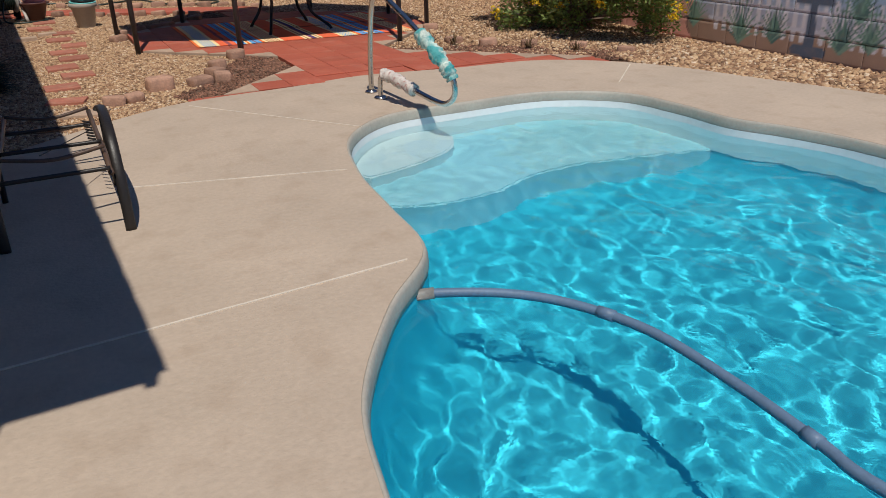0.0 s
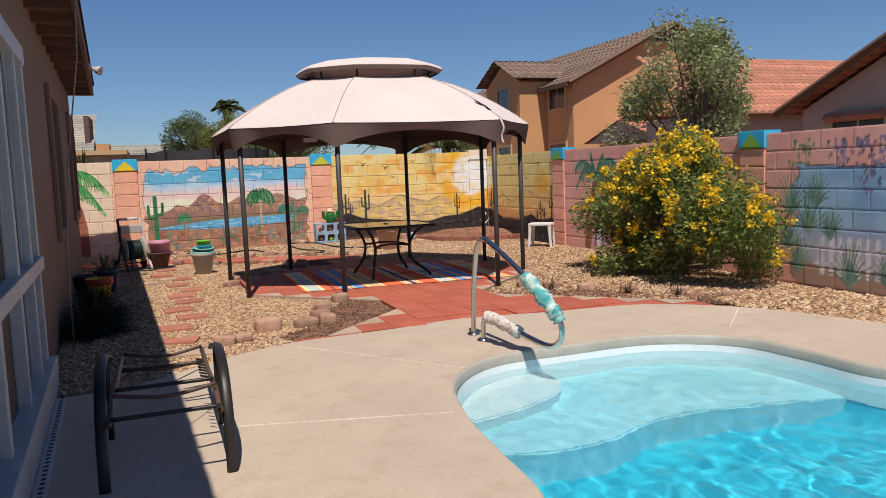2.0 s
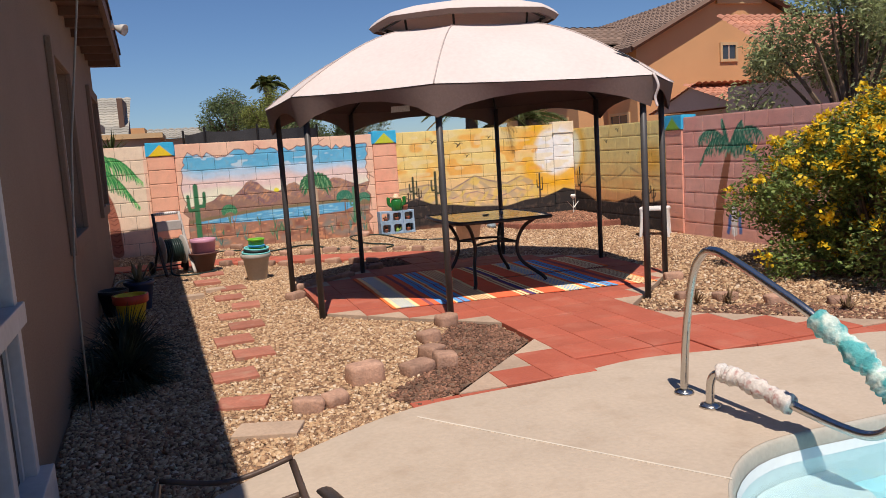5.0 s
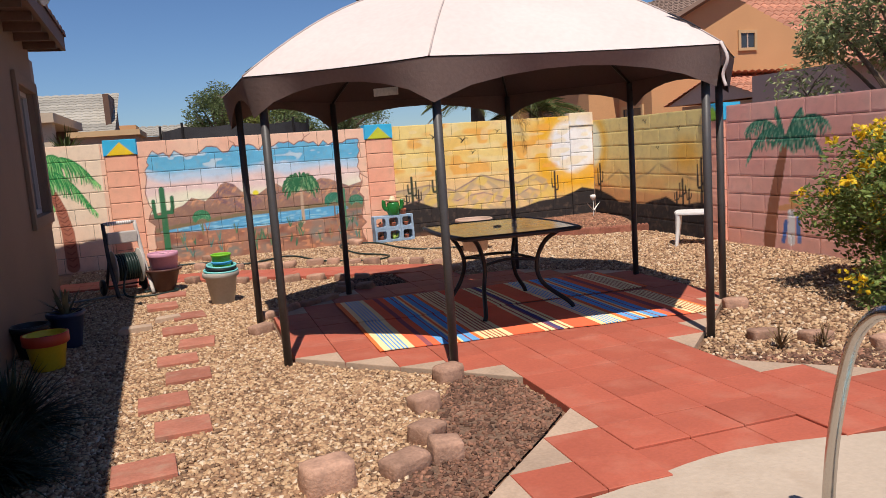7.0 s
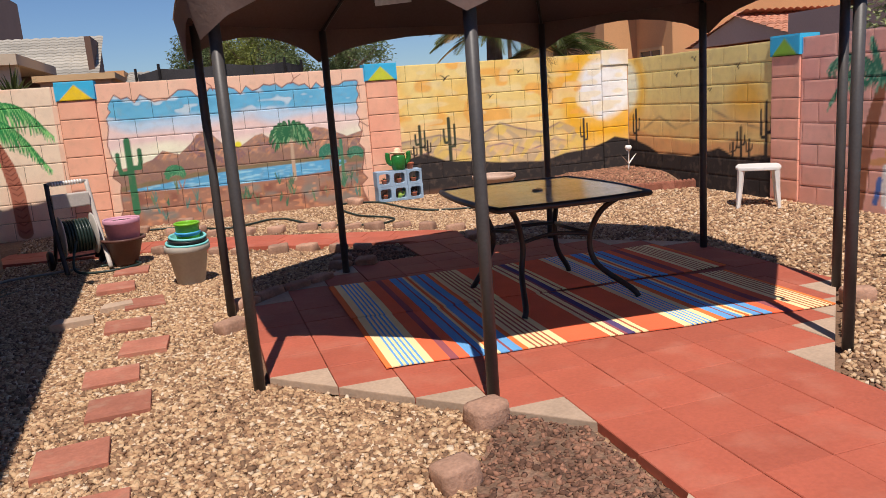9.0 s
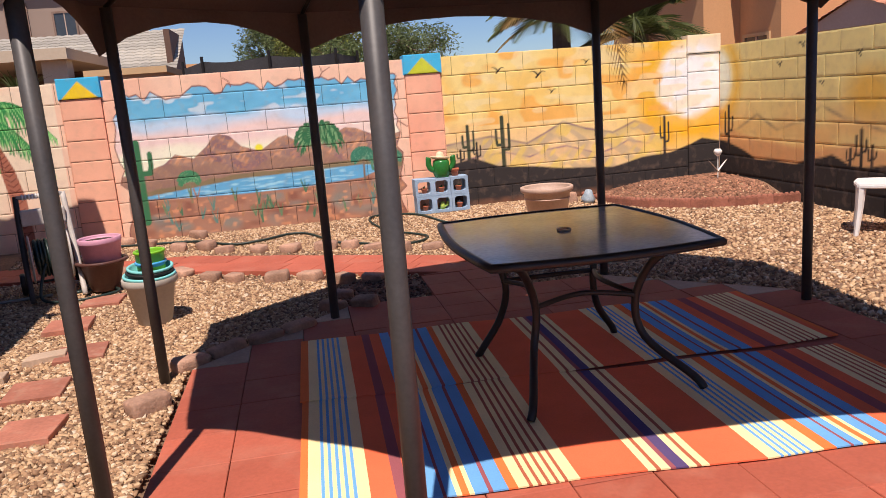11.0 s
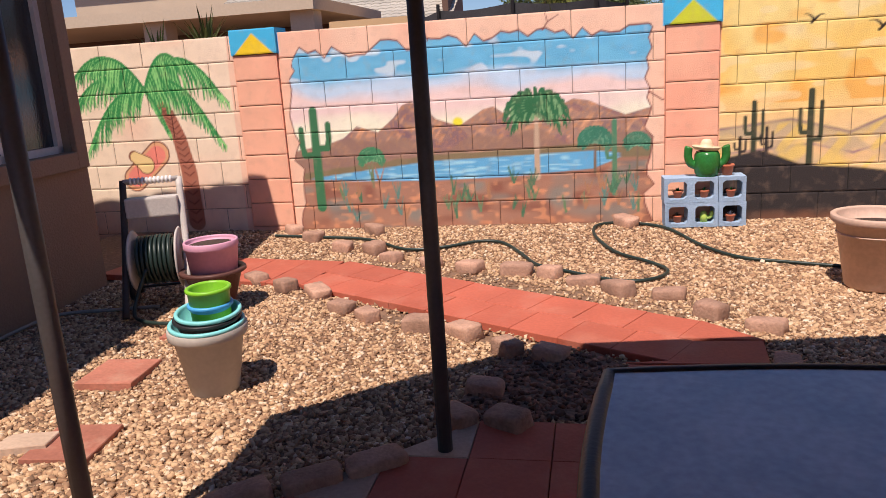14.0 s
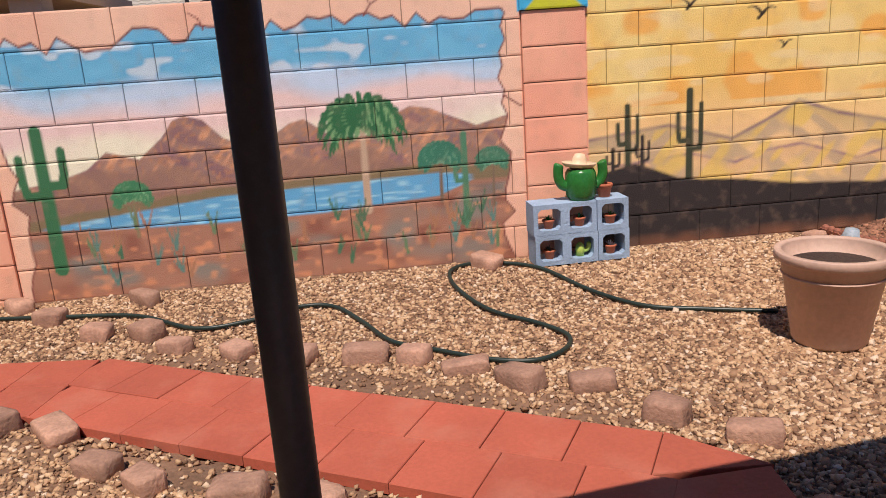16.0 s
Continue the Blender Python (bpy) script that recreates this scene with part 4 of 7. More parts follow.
for i in range(8):
    x, y = POLES[i][0] - GC[0], POLES[i][1] - GC[1]
    part("pole", tube([(x, y, -0.02), (x, y, 0.9), (x, y, 1.93)], 0.029, 12), M_POLE, gaz, "", True)
    pts = []
    for s in range(9):
        u = s / 8
        r = math.hypot(x, y)
        k = ((1 - 0.63 * u) * r) / r
        pts.append((x * k, y * k, 1.93 + 0.61 * (1 - (1 - u) ** 1.55)))
    part("rafter", tube(pts, 0.014, 8), M_BLACKMETAL, gaz, "", True)
    part("strut", tube([(x * 0.39, y * 0.39, 2.56), (x * 0.40, y * 0.40, 2.72)], 0.012, 8), M_BLACKMETAL, gaz)
part("top_ring", tube([p for p in ring_at(0.385, 2.6, 0.0, 2)], 0.012, 8, closed=True), M_BLACKMETAL, gaz)
part("top_ring", tube([p for p in ring_at(0.395, 2.72, 0.05, 2)], 0.012, 8, closed=True), M_BLACKMETAL, gaz)


# seams, small holes and a torn corner of the canopy
M_SEAM = mat("canopy_seam", (0.50, 0.41, 0.38), 0.9, vary=0.1)
for i in range(8):
    x, y = POLES[i][0] - GC[0], POLES[i][1] - GC[1]
    r = math.hypot(x, y)
    pts = []
    for s in range(11):
        u = s / 10
        k = ((1 - 0.63 * u) * r + 0.13 * (1 - u)) / r
        pts.append((x * k, y * k, 1.975 + 0.645 * (1 - (1 - u) ** 1.55) + 0.003))
    part("seam", tube(pts, 0.006, 6), M_SEAM, gaz, "", True)
for x, y, z in ((1.62, 10.25, 2.30), (3.42, 9.95, 2.25)):
    b = bmesh.new()
    bmesh.ops.create_uvsphere(b, u_segments=10, v_segments=6, radius=0.018)
    part("hole", b, M_BLACKMETAL, gaz, "small dark worn hole", False, Matrix.Translation((x - GC[0], y - GC[1], z)) @ Matrix.Diagonal((1, 1, 0.5, 1)))
def cloth_point(r, side):
    """A point on the canopy r metres out along the corner seam over the torn pole, side metres beside it."""
    px, py = POLES[2][0] - GC[0], POLES[2][1] - GC[1]
    full = math.hypot(px, py)
    u = (full + 0.13 - r) / (0.63 * full + 0.13)
    return (px / full * r - py / full * side, py / full * r + px / full * side, 1.975 + 0.645 * (1 - (1 - u) ** 1.55) + 0.010 - abs(side) * 0.12)


rb = bmesh.new()
ripped = [(1.96, -0.004, 0.004), (1.91, -0.022, 0.008), (1.87, -0.008, 0.026), (1.83, -0.03, -0.006), (1.78, -0.044, -0.016), (1.75, -0.05, -0.045)]
rows = [(rb.verts.new(cloth_point(r, lo)), rb.verts.new(cloth_point(r, hi))) for r, lo, hi in ripped]
for p, q in zip(rows, rows[1:]):
    rb.faces.new((p[0], p[1], q[1], q[0]))
rip_top = bmesh.ops.extrude_face_region(rb, geom=rb.faces[:])
bmesh.ops.translate(rb, vec=(0, 0, 0.006), verts=[v for v in rip_top["geom"] if isinstance(v, bmesh.types.BMVert)])
bmesh.ops.recalc_face_normals(rb, faces=rb.faces)
part("rip", rb, M_BLACKMETAL, gaz, "dark ragged rip")
part("loose_flap", tube(spline([(3.63 - GC[0], 8.93 - GC[1], 1.99), (3.66 - GC[0], 8.90 - GC[1], 1.88), (3.645 - GC[0], 8.93 - GC[1], 1.78), (3.66 - GC[0], 8.92 - GC[1], 1.70)], 4), 0.014, 6, flat=0.4), M_CANVAS, gaz, "frayed pale strip", True)
label = box(-0.085, -0.004, -0.025, 0.085, 0.004, 0.025)
part("label", label, mat("white_label", (0.75, 0.73, 0.70), 0.7), gaz, "white sewn care label", False, Matrix.Translation((1.5 - GC[0], 9.52 - GC[1], 1.81)) @ pose(0, 0, 0, 0, 0, -38))

# ---- path to the back wall ----
path_ob = tagged(new("path"), "narrow path of red painted square pavers", "path", kind="structure")
DV, NV = Vector((-0.872, 0.489)), Vector((0.489, 0.872))


def path_xy(s, n):
    p = DV * s + NV * n
    return (p.x, p.y)


N0, S0 = 12.72, 4.22
for k in range(9):
    for r in range(2):
        s, n = S0 + k * TILE + (0.09 if r else 0.0), N0 + r * TILE
        lay_tile([path_xy(s, n), path_xy(s + TILE, n), path_xy(s + TILE, n + TILE), path_xy(s, n + TILE)], M_RED, path_ob)
lay_tile([(2.34, 13.125), (2.99, 13.125), (3.02, 13.44), path_xy(S0 + 0.005, N0 + TILE), path_xy(S0 + 0.005, N0)], M_RED, path_ob)
lay_tile([(3.03, 13.44), path_xy(S0 + 0.09, N0 + 2 * TILE), path_xy(S0 + 0.09, N0 + TILE)], M_RED, path_ob)
ex, ey = path_xy(S0 + 9 * TILE, N0 + TILE)
for k in range(6):
    for r in range(2):
        a = Vector((-0.985, 0.174))
        b = Vector((0.174, 0.985))
        o = Vector((ex - 0.02, ey)) + a * (k * TILE) + b * ((r - 1) * TILE)
        lay_tile([tuple(o), tuple(o + a * TILE), tuple(o + a * TILE + b * TILE), tuple(o + b * TILE)], M_RED, path_ob)

# ---- stepping stones ----
M_WORN = mat("worn_red_paver", (0.40, 0.15, 0.10), 0.85, vary=0.14, scale=6, fine=60, bump=0.25, rnd=0.14, dirt=((0.46, 0.30, 0.21), 0.45, 9.0))
steps = tagged(new("stepping_path"), "row of small red pavers set in gravel", "stepping stones", kind="structure")
for x, y, w, d, rz in ((-0.11, 8.40, 0.30, 0.27, 4), (0.06, 8.95, 0.30, 0.27, 3), (-0.06, 9.48, 0.30, 0.28, 4), (0.08, 10.02, 0.30, 0.28, 2), (0.0, 10.5, 0.29, 0.26, 3), (0.14, 11.0, 0.28, 0.29, -2),
                       (0.0, 11.58, 0.30, 0.28, 3), (0.07, 12.19, 0.29, 0.3, 6), (-0.2, 12.92, 0.30, 0.33, 5), (-0.1, 7.75, 0.31, 0.22, -14), (0.0, 7.2, 0.36, 0.2, -20), (-0.12, 13.55, 0.3, 0.28, 0)):
    o = lay_tile([(x - w / 2, y - d / 2), (x + w / 2, y - d / 2), (x + w / 2, y + d / 2), (x - w / 2, y + d / 2)], M_TAN if 7.0 < y < 7.4 else M_WORN, steps, 0.012, 1.0, rz)
lay_tile([(-0.52, 11.75), (-0.24, 11.8), (-0.25, 11.92), (-0.5, 11.9)], M_TAN, steps, 0.03)
lay_tile([(-0.23, 12.05), (0.0, 12.12), (-0.02, 12.24), (-0.22, 12.2)], M_TAN, steps, 0.03)

# ---- gravel yard ----
BED = [(1.72, 9.1), (2.0, 8.8), (2.0, 8.2), (1.72, 7.9), (1.1, 7.3), (0.85, 7.2), (0.72, 7.45), (1.0, 7.75), (1.3, 8.1), (1.42, 8.6)]
BACK_BED = [(1.55, 12.5), (1.75, 13.2), (2.2, 13.3), (2.35, 13.1), (2.35, 12.6), (1.75, 12.5)]
EDGE_BED = [(3.3, 8.6), (4.3, 8.2), (5.4, 6.9), (5.2, 6.5), (4.5, 7.05), (3.4, 8.2)]
PATH_POLY = [path_xy(S0, N0 - 0.02), path_xy(S0 + 9 * TILE, N0 - 0.02), (-2.0, 14.75), (-2.0, 15.45), path_xy(S0 + 9 * TILE, N0 + 2 * TILE + 0.02), path_xy(S0, N0 + 2 * TILE + 0.02), (3.02, 13.4)]


WIDE_PATH = [path_xy(S0 - 0.3, N0 - 0.2), path_xy(S0 + 9 * TILE, N0 - 0.2), path_xy(S0 + 9 * TILE, N0 + 2 * TILE + 0.22), path_xy(S0 - 0.5, N0 + 2 * TILE + 0.22)]


def smooth(a, b, v):
    t = max(0.0, min(1.0, (v - a) / (b - a)))
    return t * t * (3 - 2 * t)


def house_x(y):
    return -0.79 - 0.047 * (y - 1.5)


def corner_bed(x, y):
    return smooth(1.0, 0.55, math.hypot((x - 6.75) / 1.95, (y - 16.1) / 1.55))


def terrain(x, y):
    h = -0.022 + 0.075 * smooth(15.0, 15.9, y) * smooth(5.6, 4.4, x) + 0.012 * noise.noise((x * 1.3, y * 1.3, 0))
    h += 0.16 * corner_bed(x, y)
    return h - 0.05 * smooth(9.5, 7.0, y) * smooth(5.2, 6.6, x)


def covered(x, y):
    return inside((x, y), PAD) or inside((x, y), PATH_POLY) or inside((x, y), DECK)


def terrain_mesh():
    b = bmesh.new()
    nx, ny = 90, 140
    x0, x1, y0, y1 = -2.3, 6.66, 1.6, 16.1
    grid = [[b.verts.new((x0 + (x1 - x0) * i / nx, y0 + (y1 - y0) * j / ny, 0)) for i in range(nx + 1)] for j in range(ny + 1)]
    for row in grid:
        for v in row:
            v.co.z = terrain(v.co.x, v.co.y) - (0.03 if covered(v.co.x, v.co.y) else 0.0)
    for j in range(ny):
        for i in range(nx):
            q = (grid[j][i], grid[j][i + 1], grid[j + 1][i + 1], grid[j + 1][i])
            c = ((q[0].co + q[2].co) / 2)
            if c.y < 7.0 and inside((c.x, c.y), DECK):
                continue
            b.faces.new(q)
    bmesh.ops.delete(b, geom=[v for v in b.verts if not v.link_faces], context="VERTS")
    return b


tagged(link_mesh("soil", terrain_mesh(), M_SOIL, smooth=True), "dusty tan soil under the gravel", "ground", kind="structure")


def flat_bed(name, poly, z, material, label):
    return tagged(link_mesh(name, sheet(poly, [], z, 0), material), label, "soil bed", kind="structure")


flat_bed("planting_bed", BED, -0.012, M_MULCH, "dark soil bed edged with stones beside the pad")
flat_bed("planting_bed", BACK_BED, -0.012, M_MULCH, "dark soil bed beside the paver path")
flat_bed("planting_bed", EDGE_BED, -0.014, M_MULCH, "dark soil strip along the pool deck")


def scatter(n, size, seed, region, density_fn, floor=-1.0):
    """Many small broken stones in one mesh."""
    rng = np.random.RandomState(seed)
    base = np.array([(sx, sy, sz) for sz in (-1, 1) for sy in (-1, 1) for sx in (-1, 1)], float)
    quads = np.array([(0, 2, 3, 1), (4, 5, 7, 6), (0, 1, 5, 4), (2, 6, 7, 3), (0, 4, 6, 2), (1, 3, 7, 5)])
    x0, x1, y0, y1 = region
    pts = []
    while len(pts) < n:
        x, y = rng.uniform(x0, x1), rng.uniform(y0, y1)
        if density_fn(x, y):
            pts.append((x, y, max(terrain(x, y), floor)))
    pts = np.array(pts)
    k = len(pts)
    v = np.repeat(base[None], k, 0) * (1 + rng.uniform(-0.42, 0.3, (k, 8, 3)))
    v *= np.stack([rng.uniform(0.6, 1.3, k), rng.uniform(0.5, 1.0, k), rng.uniform(0.32, 0.75, k)], 1)[:, None, :] * (size * rng.uniform(0.55, 1.25, (k, 1, 1)) / 2)
    a, t = rng.uniform(0, 2 * math.pi, k), rng.uniform(-0.85, 0.85, k)
    ca, sa, ct, st = np.cos(a), np.sin(a), np.cos(t), np.sin(t)
    x, y, z = v[..., 0], v[..., 1], v[..., 2]
    x, z = x * ct[:, None] + z * st[:, None], -x * st[:, None] + z * ct[:, None]
    x, y = x * ca[:, None] - y * sa[:, None], x * sa[:, None] + y * ca[:, None]
    v = np.stack([x + pts[:, :1], y + pts[:, 1:2], z + pts[:, 2:3] + size * 0.14], -1).reshape(-1, 3)
    f = (quads[None] + 8 * np.arange(k)[:, None, None]).reshape(-1, 4)
    me = bpy.data.meshes.new("gravel")
    me.vertices.add(len(v))
    me.vertices.foreach_set("co", v.ravel())
    me.loops.add(f.size)
    me.loops.foreach_set("vertex_index", f.ravel().astype(np.int32))
    me.polygons.add(len(f))
    me.polygons.foreach_set("loop_start", (np.arange(len(f)) * 4).astype(np.int32))
    me.update(calc_edges=True)
    return me


def on_gravel(x, y):
    if x < house_x(y) + 0.02 or covered(x, y) or inside((x, y), BED) or inside((x, y), BACK_BED):
        return False
    if y < 6.3 and x < 1:
        return False
    if WIDE_PATH[0][0] > x > -0.6 and inside((x, y), WIDE_PATH) and random.random() < 0.72:
        return False
    return not corner_bed(x, y) > 0.05 or random.random() < 0.25


def gravel_material():
    m = mat("yard_gravel", (0.5, 0.32, 0.18), 0.9, vary=0.14, scale=1.1, fine=90, bump=0.3, bump_scale=120)
    nt = m.node_tree
    p = nt.nodes["Principled BSDF"]
    old = p.inputs["Base Color"].links[0].from_socket
    geo = nt.nodes.new("ShaderNodeNewGeometry")
    r = nt.nodes.new("ShaderNodeValToRGB")
    r.color_ramp.interpolation = "LINEAR"
    stops = ((0.0, (0.07, 0.032, 0.022)), (0.2, (0.22, 0.11, 0.064)), (0.42, (0.40, 0.235, 0.135)), (0.66, (0.53, 0.345, 0.20)), (0.88, (0.66, 0.47, 0.29)), (1.0, (0.78, 0.66, 0.52)))
    e = r.color_ramp.elements
    e[0].position, e[0].color = stops[0][0], (*stops[0][1], 1)
    e[1].position, e[1].color = stops[-1][0], (*stops[-1][1], 1)
    for pos, c in stops[1:-1]:
        q = e.new(pos)
        q.color = (*c, 1)
    nt.links.new(geo.outputs["Random Per Island"], r.inputs[0])
    x = nt.nodes.new("ShaderNodeMix")
    x.data_type, x.blend_type = "RGBA", "MIX"
    x.inputs[0].default_value = 0.75
    nt.links.new(old, x.inputs[6])
    nt.links.new(r.outputs[0], x.inputs[7])
    nt.links.new(x.outputs[2], p.inputs["Base Color"])
    return m


M_STONES = gravel_material()
for n, size, seed, region in ((54000, 0.0262, 1, (-1.5, 3.2, 6.4, 12.6)), (54000, 0.0225, 2, (-2.2, 4.6, 12.6, 16.05)), (33000, 0.030, 3, (3.2, 6.62, 7.0, 16.0)), (6000, 0.046, 4, (5.0, 6.62, 2.0, 7.0))):
    me = scatter(n, size, seed, region, on_gravel)
    me.materials.append(M_STONES)
    tagged(new("gravel", me), "loose tan and buff crushed gravel", "gravel", kind="stuff")
M_CHIPS = mat("bark_chips", (0.20, 0.10, 0.065), 0.95, vary=0.3, scale=6, fine=80, island=0.6)
me = scatter(1700, 0.024, 6, (0.7, 2.05, 7.1, 9.2), lambda x, y: inside((x, y), BED), -0.014)
me.materials.append(M_CHIPS)
tagged(new("bark_chips", me), "dark red brown wood chips on soil", "bark chips", kind="stuff")
me = scatter(1800, 0.03, 7, (1.5, 5.4, 6.4, 13.3), lambda x, y: inside((x, y), BACK_BED) or (inside((x, y), EDGE_BED) and not covered(x, y)), -0.016)
me.materials.append(M_CHIPS)
tagged(new("bark_chips", me), "dark wood chips along the paving edge", "bark chips", kind="stuff")
me = scatter(5200, 0.036, 8, (4.7, 6.6, 14.4, 16.05), lambda x, y: corner_bed(x, y) > 0.1)
me.materials.append(mat("dry_leaf_litter", (0.27, 0.13, 0.08), 0.95, vary=0.3, scale=5, fine=60, island=0.5))
tagged(new("leaf_litter", me), "dry brown leaf litter and clods on soil", "leaf litter", kind="stuff")


# ---- edging stones ----
def rock(x, y, w, d, h, rz=0.0, seed=0, name="edging_stone", z=None):
    rng = random.Random(seed * 7 + 3)
    b = bmesh.new()
    bmesh.ops.create_cube(b, size=1.0)
    bmesh.ops.bevel(b, geom=b.edges[:], offset=0.2, segments=2, affect="EDGES", profile=0.6)
    for v in b.verts:
        n3 = noise.noise_vector(v.co * 2.3 + Vector((seed * 3.1, 0, 0)))
        v.co += n3 * 0.10
        v.co = Vector((v.co.x * w * 0.92, v.co.y * d * 0.92, (v.co.z + 0.36) * h * 0.88))
    ob = link_mesh(name, b, M_ROCK, smooth=True)
    ob.matrix_basis = pose(x, y, (terrain(x, y) - 0.005) if z is None else z, rng.uniform(-6, 6), rng.uniform(-6, 6), rz)
    return tagged(ob, "weathered pale red concrete edging stone on gravel", "stone", "edging stones")


ROCKS = ((0.68, 7.86, .24, .20, .17, 10), (1.04, 7.87, .25, .15, .12, 25), (1.25, 7.93, .17, .17, .14, 0), (1.23, 8.17, .18, .16, .13, 40), (1.36, 8.62, .18, .16, .13, 10), (1.64, 9.05, .19, .15, .14, 15), (0.66, 11.1, .22, .13, .12, 35), (0.42, 7.5, .16, .13, .11, 20), (0.25, 7.45, .2, .14, .12, -10),
         (4.30, 9.66, .20, .13, .12, -30), (3.83, 8.81, .2, .13, .10, -10), (4.07, 8.58, .22, .13, .11, -15), (4.35, 8.27, .22, .14, .11, -20), (4.7, 7.95, .2, .13, .1, -35), (5.05, 7.5, .2, .12, .1, -40), (5.3, 7.0, .2, .12, .1, -50))
for k, (x, y, w, d, h, rz) in enumerate(ROCKS):
    rock(x, y, w, d, h, rz, k)
for k, (x, y) in enumerate(((-0.21, 14.63), (0.1, 14.42), (0.37, 14.31), (0.66, 13.95), (0.87, 13.81), (1.23, 13.65), (1.50, 13.54), (1.76, 13.29), (1.98, 13.24), (1.71, 12.82), (1.63, 12.50), (1.86, 12.47), (-0.43, 15.93), (-0.16, 15.68), (0.19, 15.41), (0.34, 15.85), (0.67, 15.15), (0.48, 15.36), (1.02, 14.99), (1.33, 14.84), (1.67, 14.76), (1.90, 14.69), (2.13, 14.52), (2.35, 14.32), (2.64, 14.22), (2.83, 13.87), (3.08, 13.66), (2.46, 15.93))):
    rr = random.Random(k)
    rock(x, y, rr.uniform(.16, .24), rr.uniform(.11, .15), rr.uniform(.09, .13), -30 + rr.uniform(-25, 25), 40 + k)
for k, (x, y, rz) in enumerate(((0.78, 11.68, 40), (0.98, 11.84, 38), (1.2, 11.98, 35), (1.4, 12.12, 36), (3.05, 13.08, 80))):
    rock(x, y, .25, .13, .10, rz, 80 + k)
M_SCALLOP = mat("red_brown_concrete", (0.30, 0.115, 0.075), 0.9, vary=0.2, scale=8, fine=60, bump=0.4, rnd=0.15)
for k in range(12):
    a = math.pi + (math.pi / 2) * (k + 0.5) / 12
    x, y = 6.62 + 1.78 * math.cos(a), 16.02 + 1.5 * math.sin(a)
    b = bmesh.new()
    for q in range(5):
        box(-0.15 + q * 0.06, -0.025, 0, -0.09 + q * 0.06, 0.025, 0.10, 0.0, b)
        bmesh.ops.create_uvsphere(b, u_segments=10, v_segments=6, radius=0.03, matrix=Matrix.Translation((-0.12 + q * 0.06, 0, 0.10)) @ Matrix.Diagonal((1, 0.8, 0.9, 1)))
    ob = link_mesh("scalloped_edging", b, M_SCALLOP)
    ob.matrix_basis = pose(x, y, -0.03, random.uniform(-7, 7), 0, math.degrees(a) + 90)
    tagged(ob, "scalloped red concrete bed edging piece", "edging", "bed edging")


# ---- hoses on the ground ----
M_HOSE = mat("dark_green_hose", (0.018, 0.035, 0.03), 0.4, vary=0.2, fine=60, bump=0.05)
M_GREYHOSE = mat("grey_hose", (0.26, 0.25, 0.23), 0.5, vary=0.15, fine=60)


def ground_hose(pts, r, m, label):
    line = spline([(x, y, terrain(x, y) + r + 0.014) for x, y in pts], 6)
    return tagged(link_mesh("garden_hose", tube(line, r, 8), m, smooth=True), label, "hose")


ground_hose([(-0.55, 15.78), (-0.1, 15.7), (0.36, 15.6), (0.73, 15.36), (1.04, 15.38), (1.31, 15.5), (1.5, 15.46), (1.66, 15.22), (1.8, 14.92), (2.01, 14.75), (2.26, 14.57), (2.46, 14.51), (2.62, 14.6), (2.68, 14.76), (2.58, 14.96), (2.36, 15.22), (2.22, 15.55), (2.21, 15.82), (2.34, 15.95), (2.53, 15.93), (2.77, 15.75), (2.98, 15.33), (3.19, 15.06), (3.46, 14.94), (3.8, 14.8)], 0.012, M_HOSE, "dark green garden hose snaking over gravel")
ground_hose([(-1.3, 13.3), (-1.26, 13.8), (-0.9, 13.92), (-0.62, 14.0)], 0.012, M_GREYHOSE, "grey garden hose by the house wall")


# ---- woven rugs ----
M_RUG = mat("woven_rug", (0.5, 0.2, 0.1), 0.95, vary=0.07, scale=3, fine=160, bump=0.14, bump_scale=190, attr="paint", spec=0.2)
R_RED, R_BLUE, R_NAVY, R_CREAM, R_ORANGE, R_PURPLE, R_BROWN = (0.88, 0.17, 0.075), (0.15, 0.40, 0.74), (0.11, 0.075, 0.19), (0.94, 0.74, 0.40), (0.92, 0.21, 0.06), (0.34, 0.10, 0.115), (0.48, 0.13, 0.07)


def stripe_plan(width, shift):
    """Stripes across a rug, as colours and widths; shift widens the first field a little."""
    thin = [(R_CREAM, .05)] + [(R_BLUE, .013), (R_CREAM, .016)] * 5 + [(R_CREAM, .03)]
    blues = [(R_BLUE, .055), (R_PURPLE, .012), (R_BLUE, .035), (R_CREAM, .02), (R_ORANGE, .026), (R_CREAM, .018), (R_BLUE, .05), (R_PURPLE, .016), (R_BLUE, .055)]
    brown = [(R_CREAM, .04)] + [(R_BROWN, .013), (R_CREAM, .02)] * 4 + [(R_BROWN, .013), (R_CREAM, .045)]
    navy = [(R_CREAM, .03), (R_BROWN, .016), (R_CREAM, .035), (R_PURPLE, .02), (R_NAVY, .045), (R_CREAM, .03), (R_BROWN, .016), (R_CREAM, .03)]
    plan = [(R_ORANGE, .03 + shift)] + thin + [(R_RED, .09), (R_PURPLE, .045), (R_RED, .06)] + blues + [(R_ORANGE, .035)] + brown + [(R_RED, .25)] + navy + [(R_RED, .22)]
    plan += thin + [(R_ORANGE, .05)] + blues + [(R_RED, .07), (R_PURPLE, .06), (R_RED, .07)] + brown + [(R_RED, .12)] + navy
    out, total = [], 0.0
    for c, w in plan:
        w = min(w, width - 0.03 - total)
        if w > 0.001:
            out.append((c, w))
            total += w
    return out + [(R_ORANGE, 0.03)]


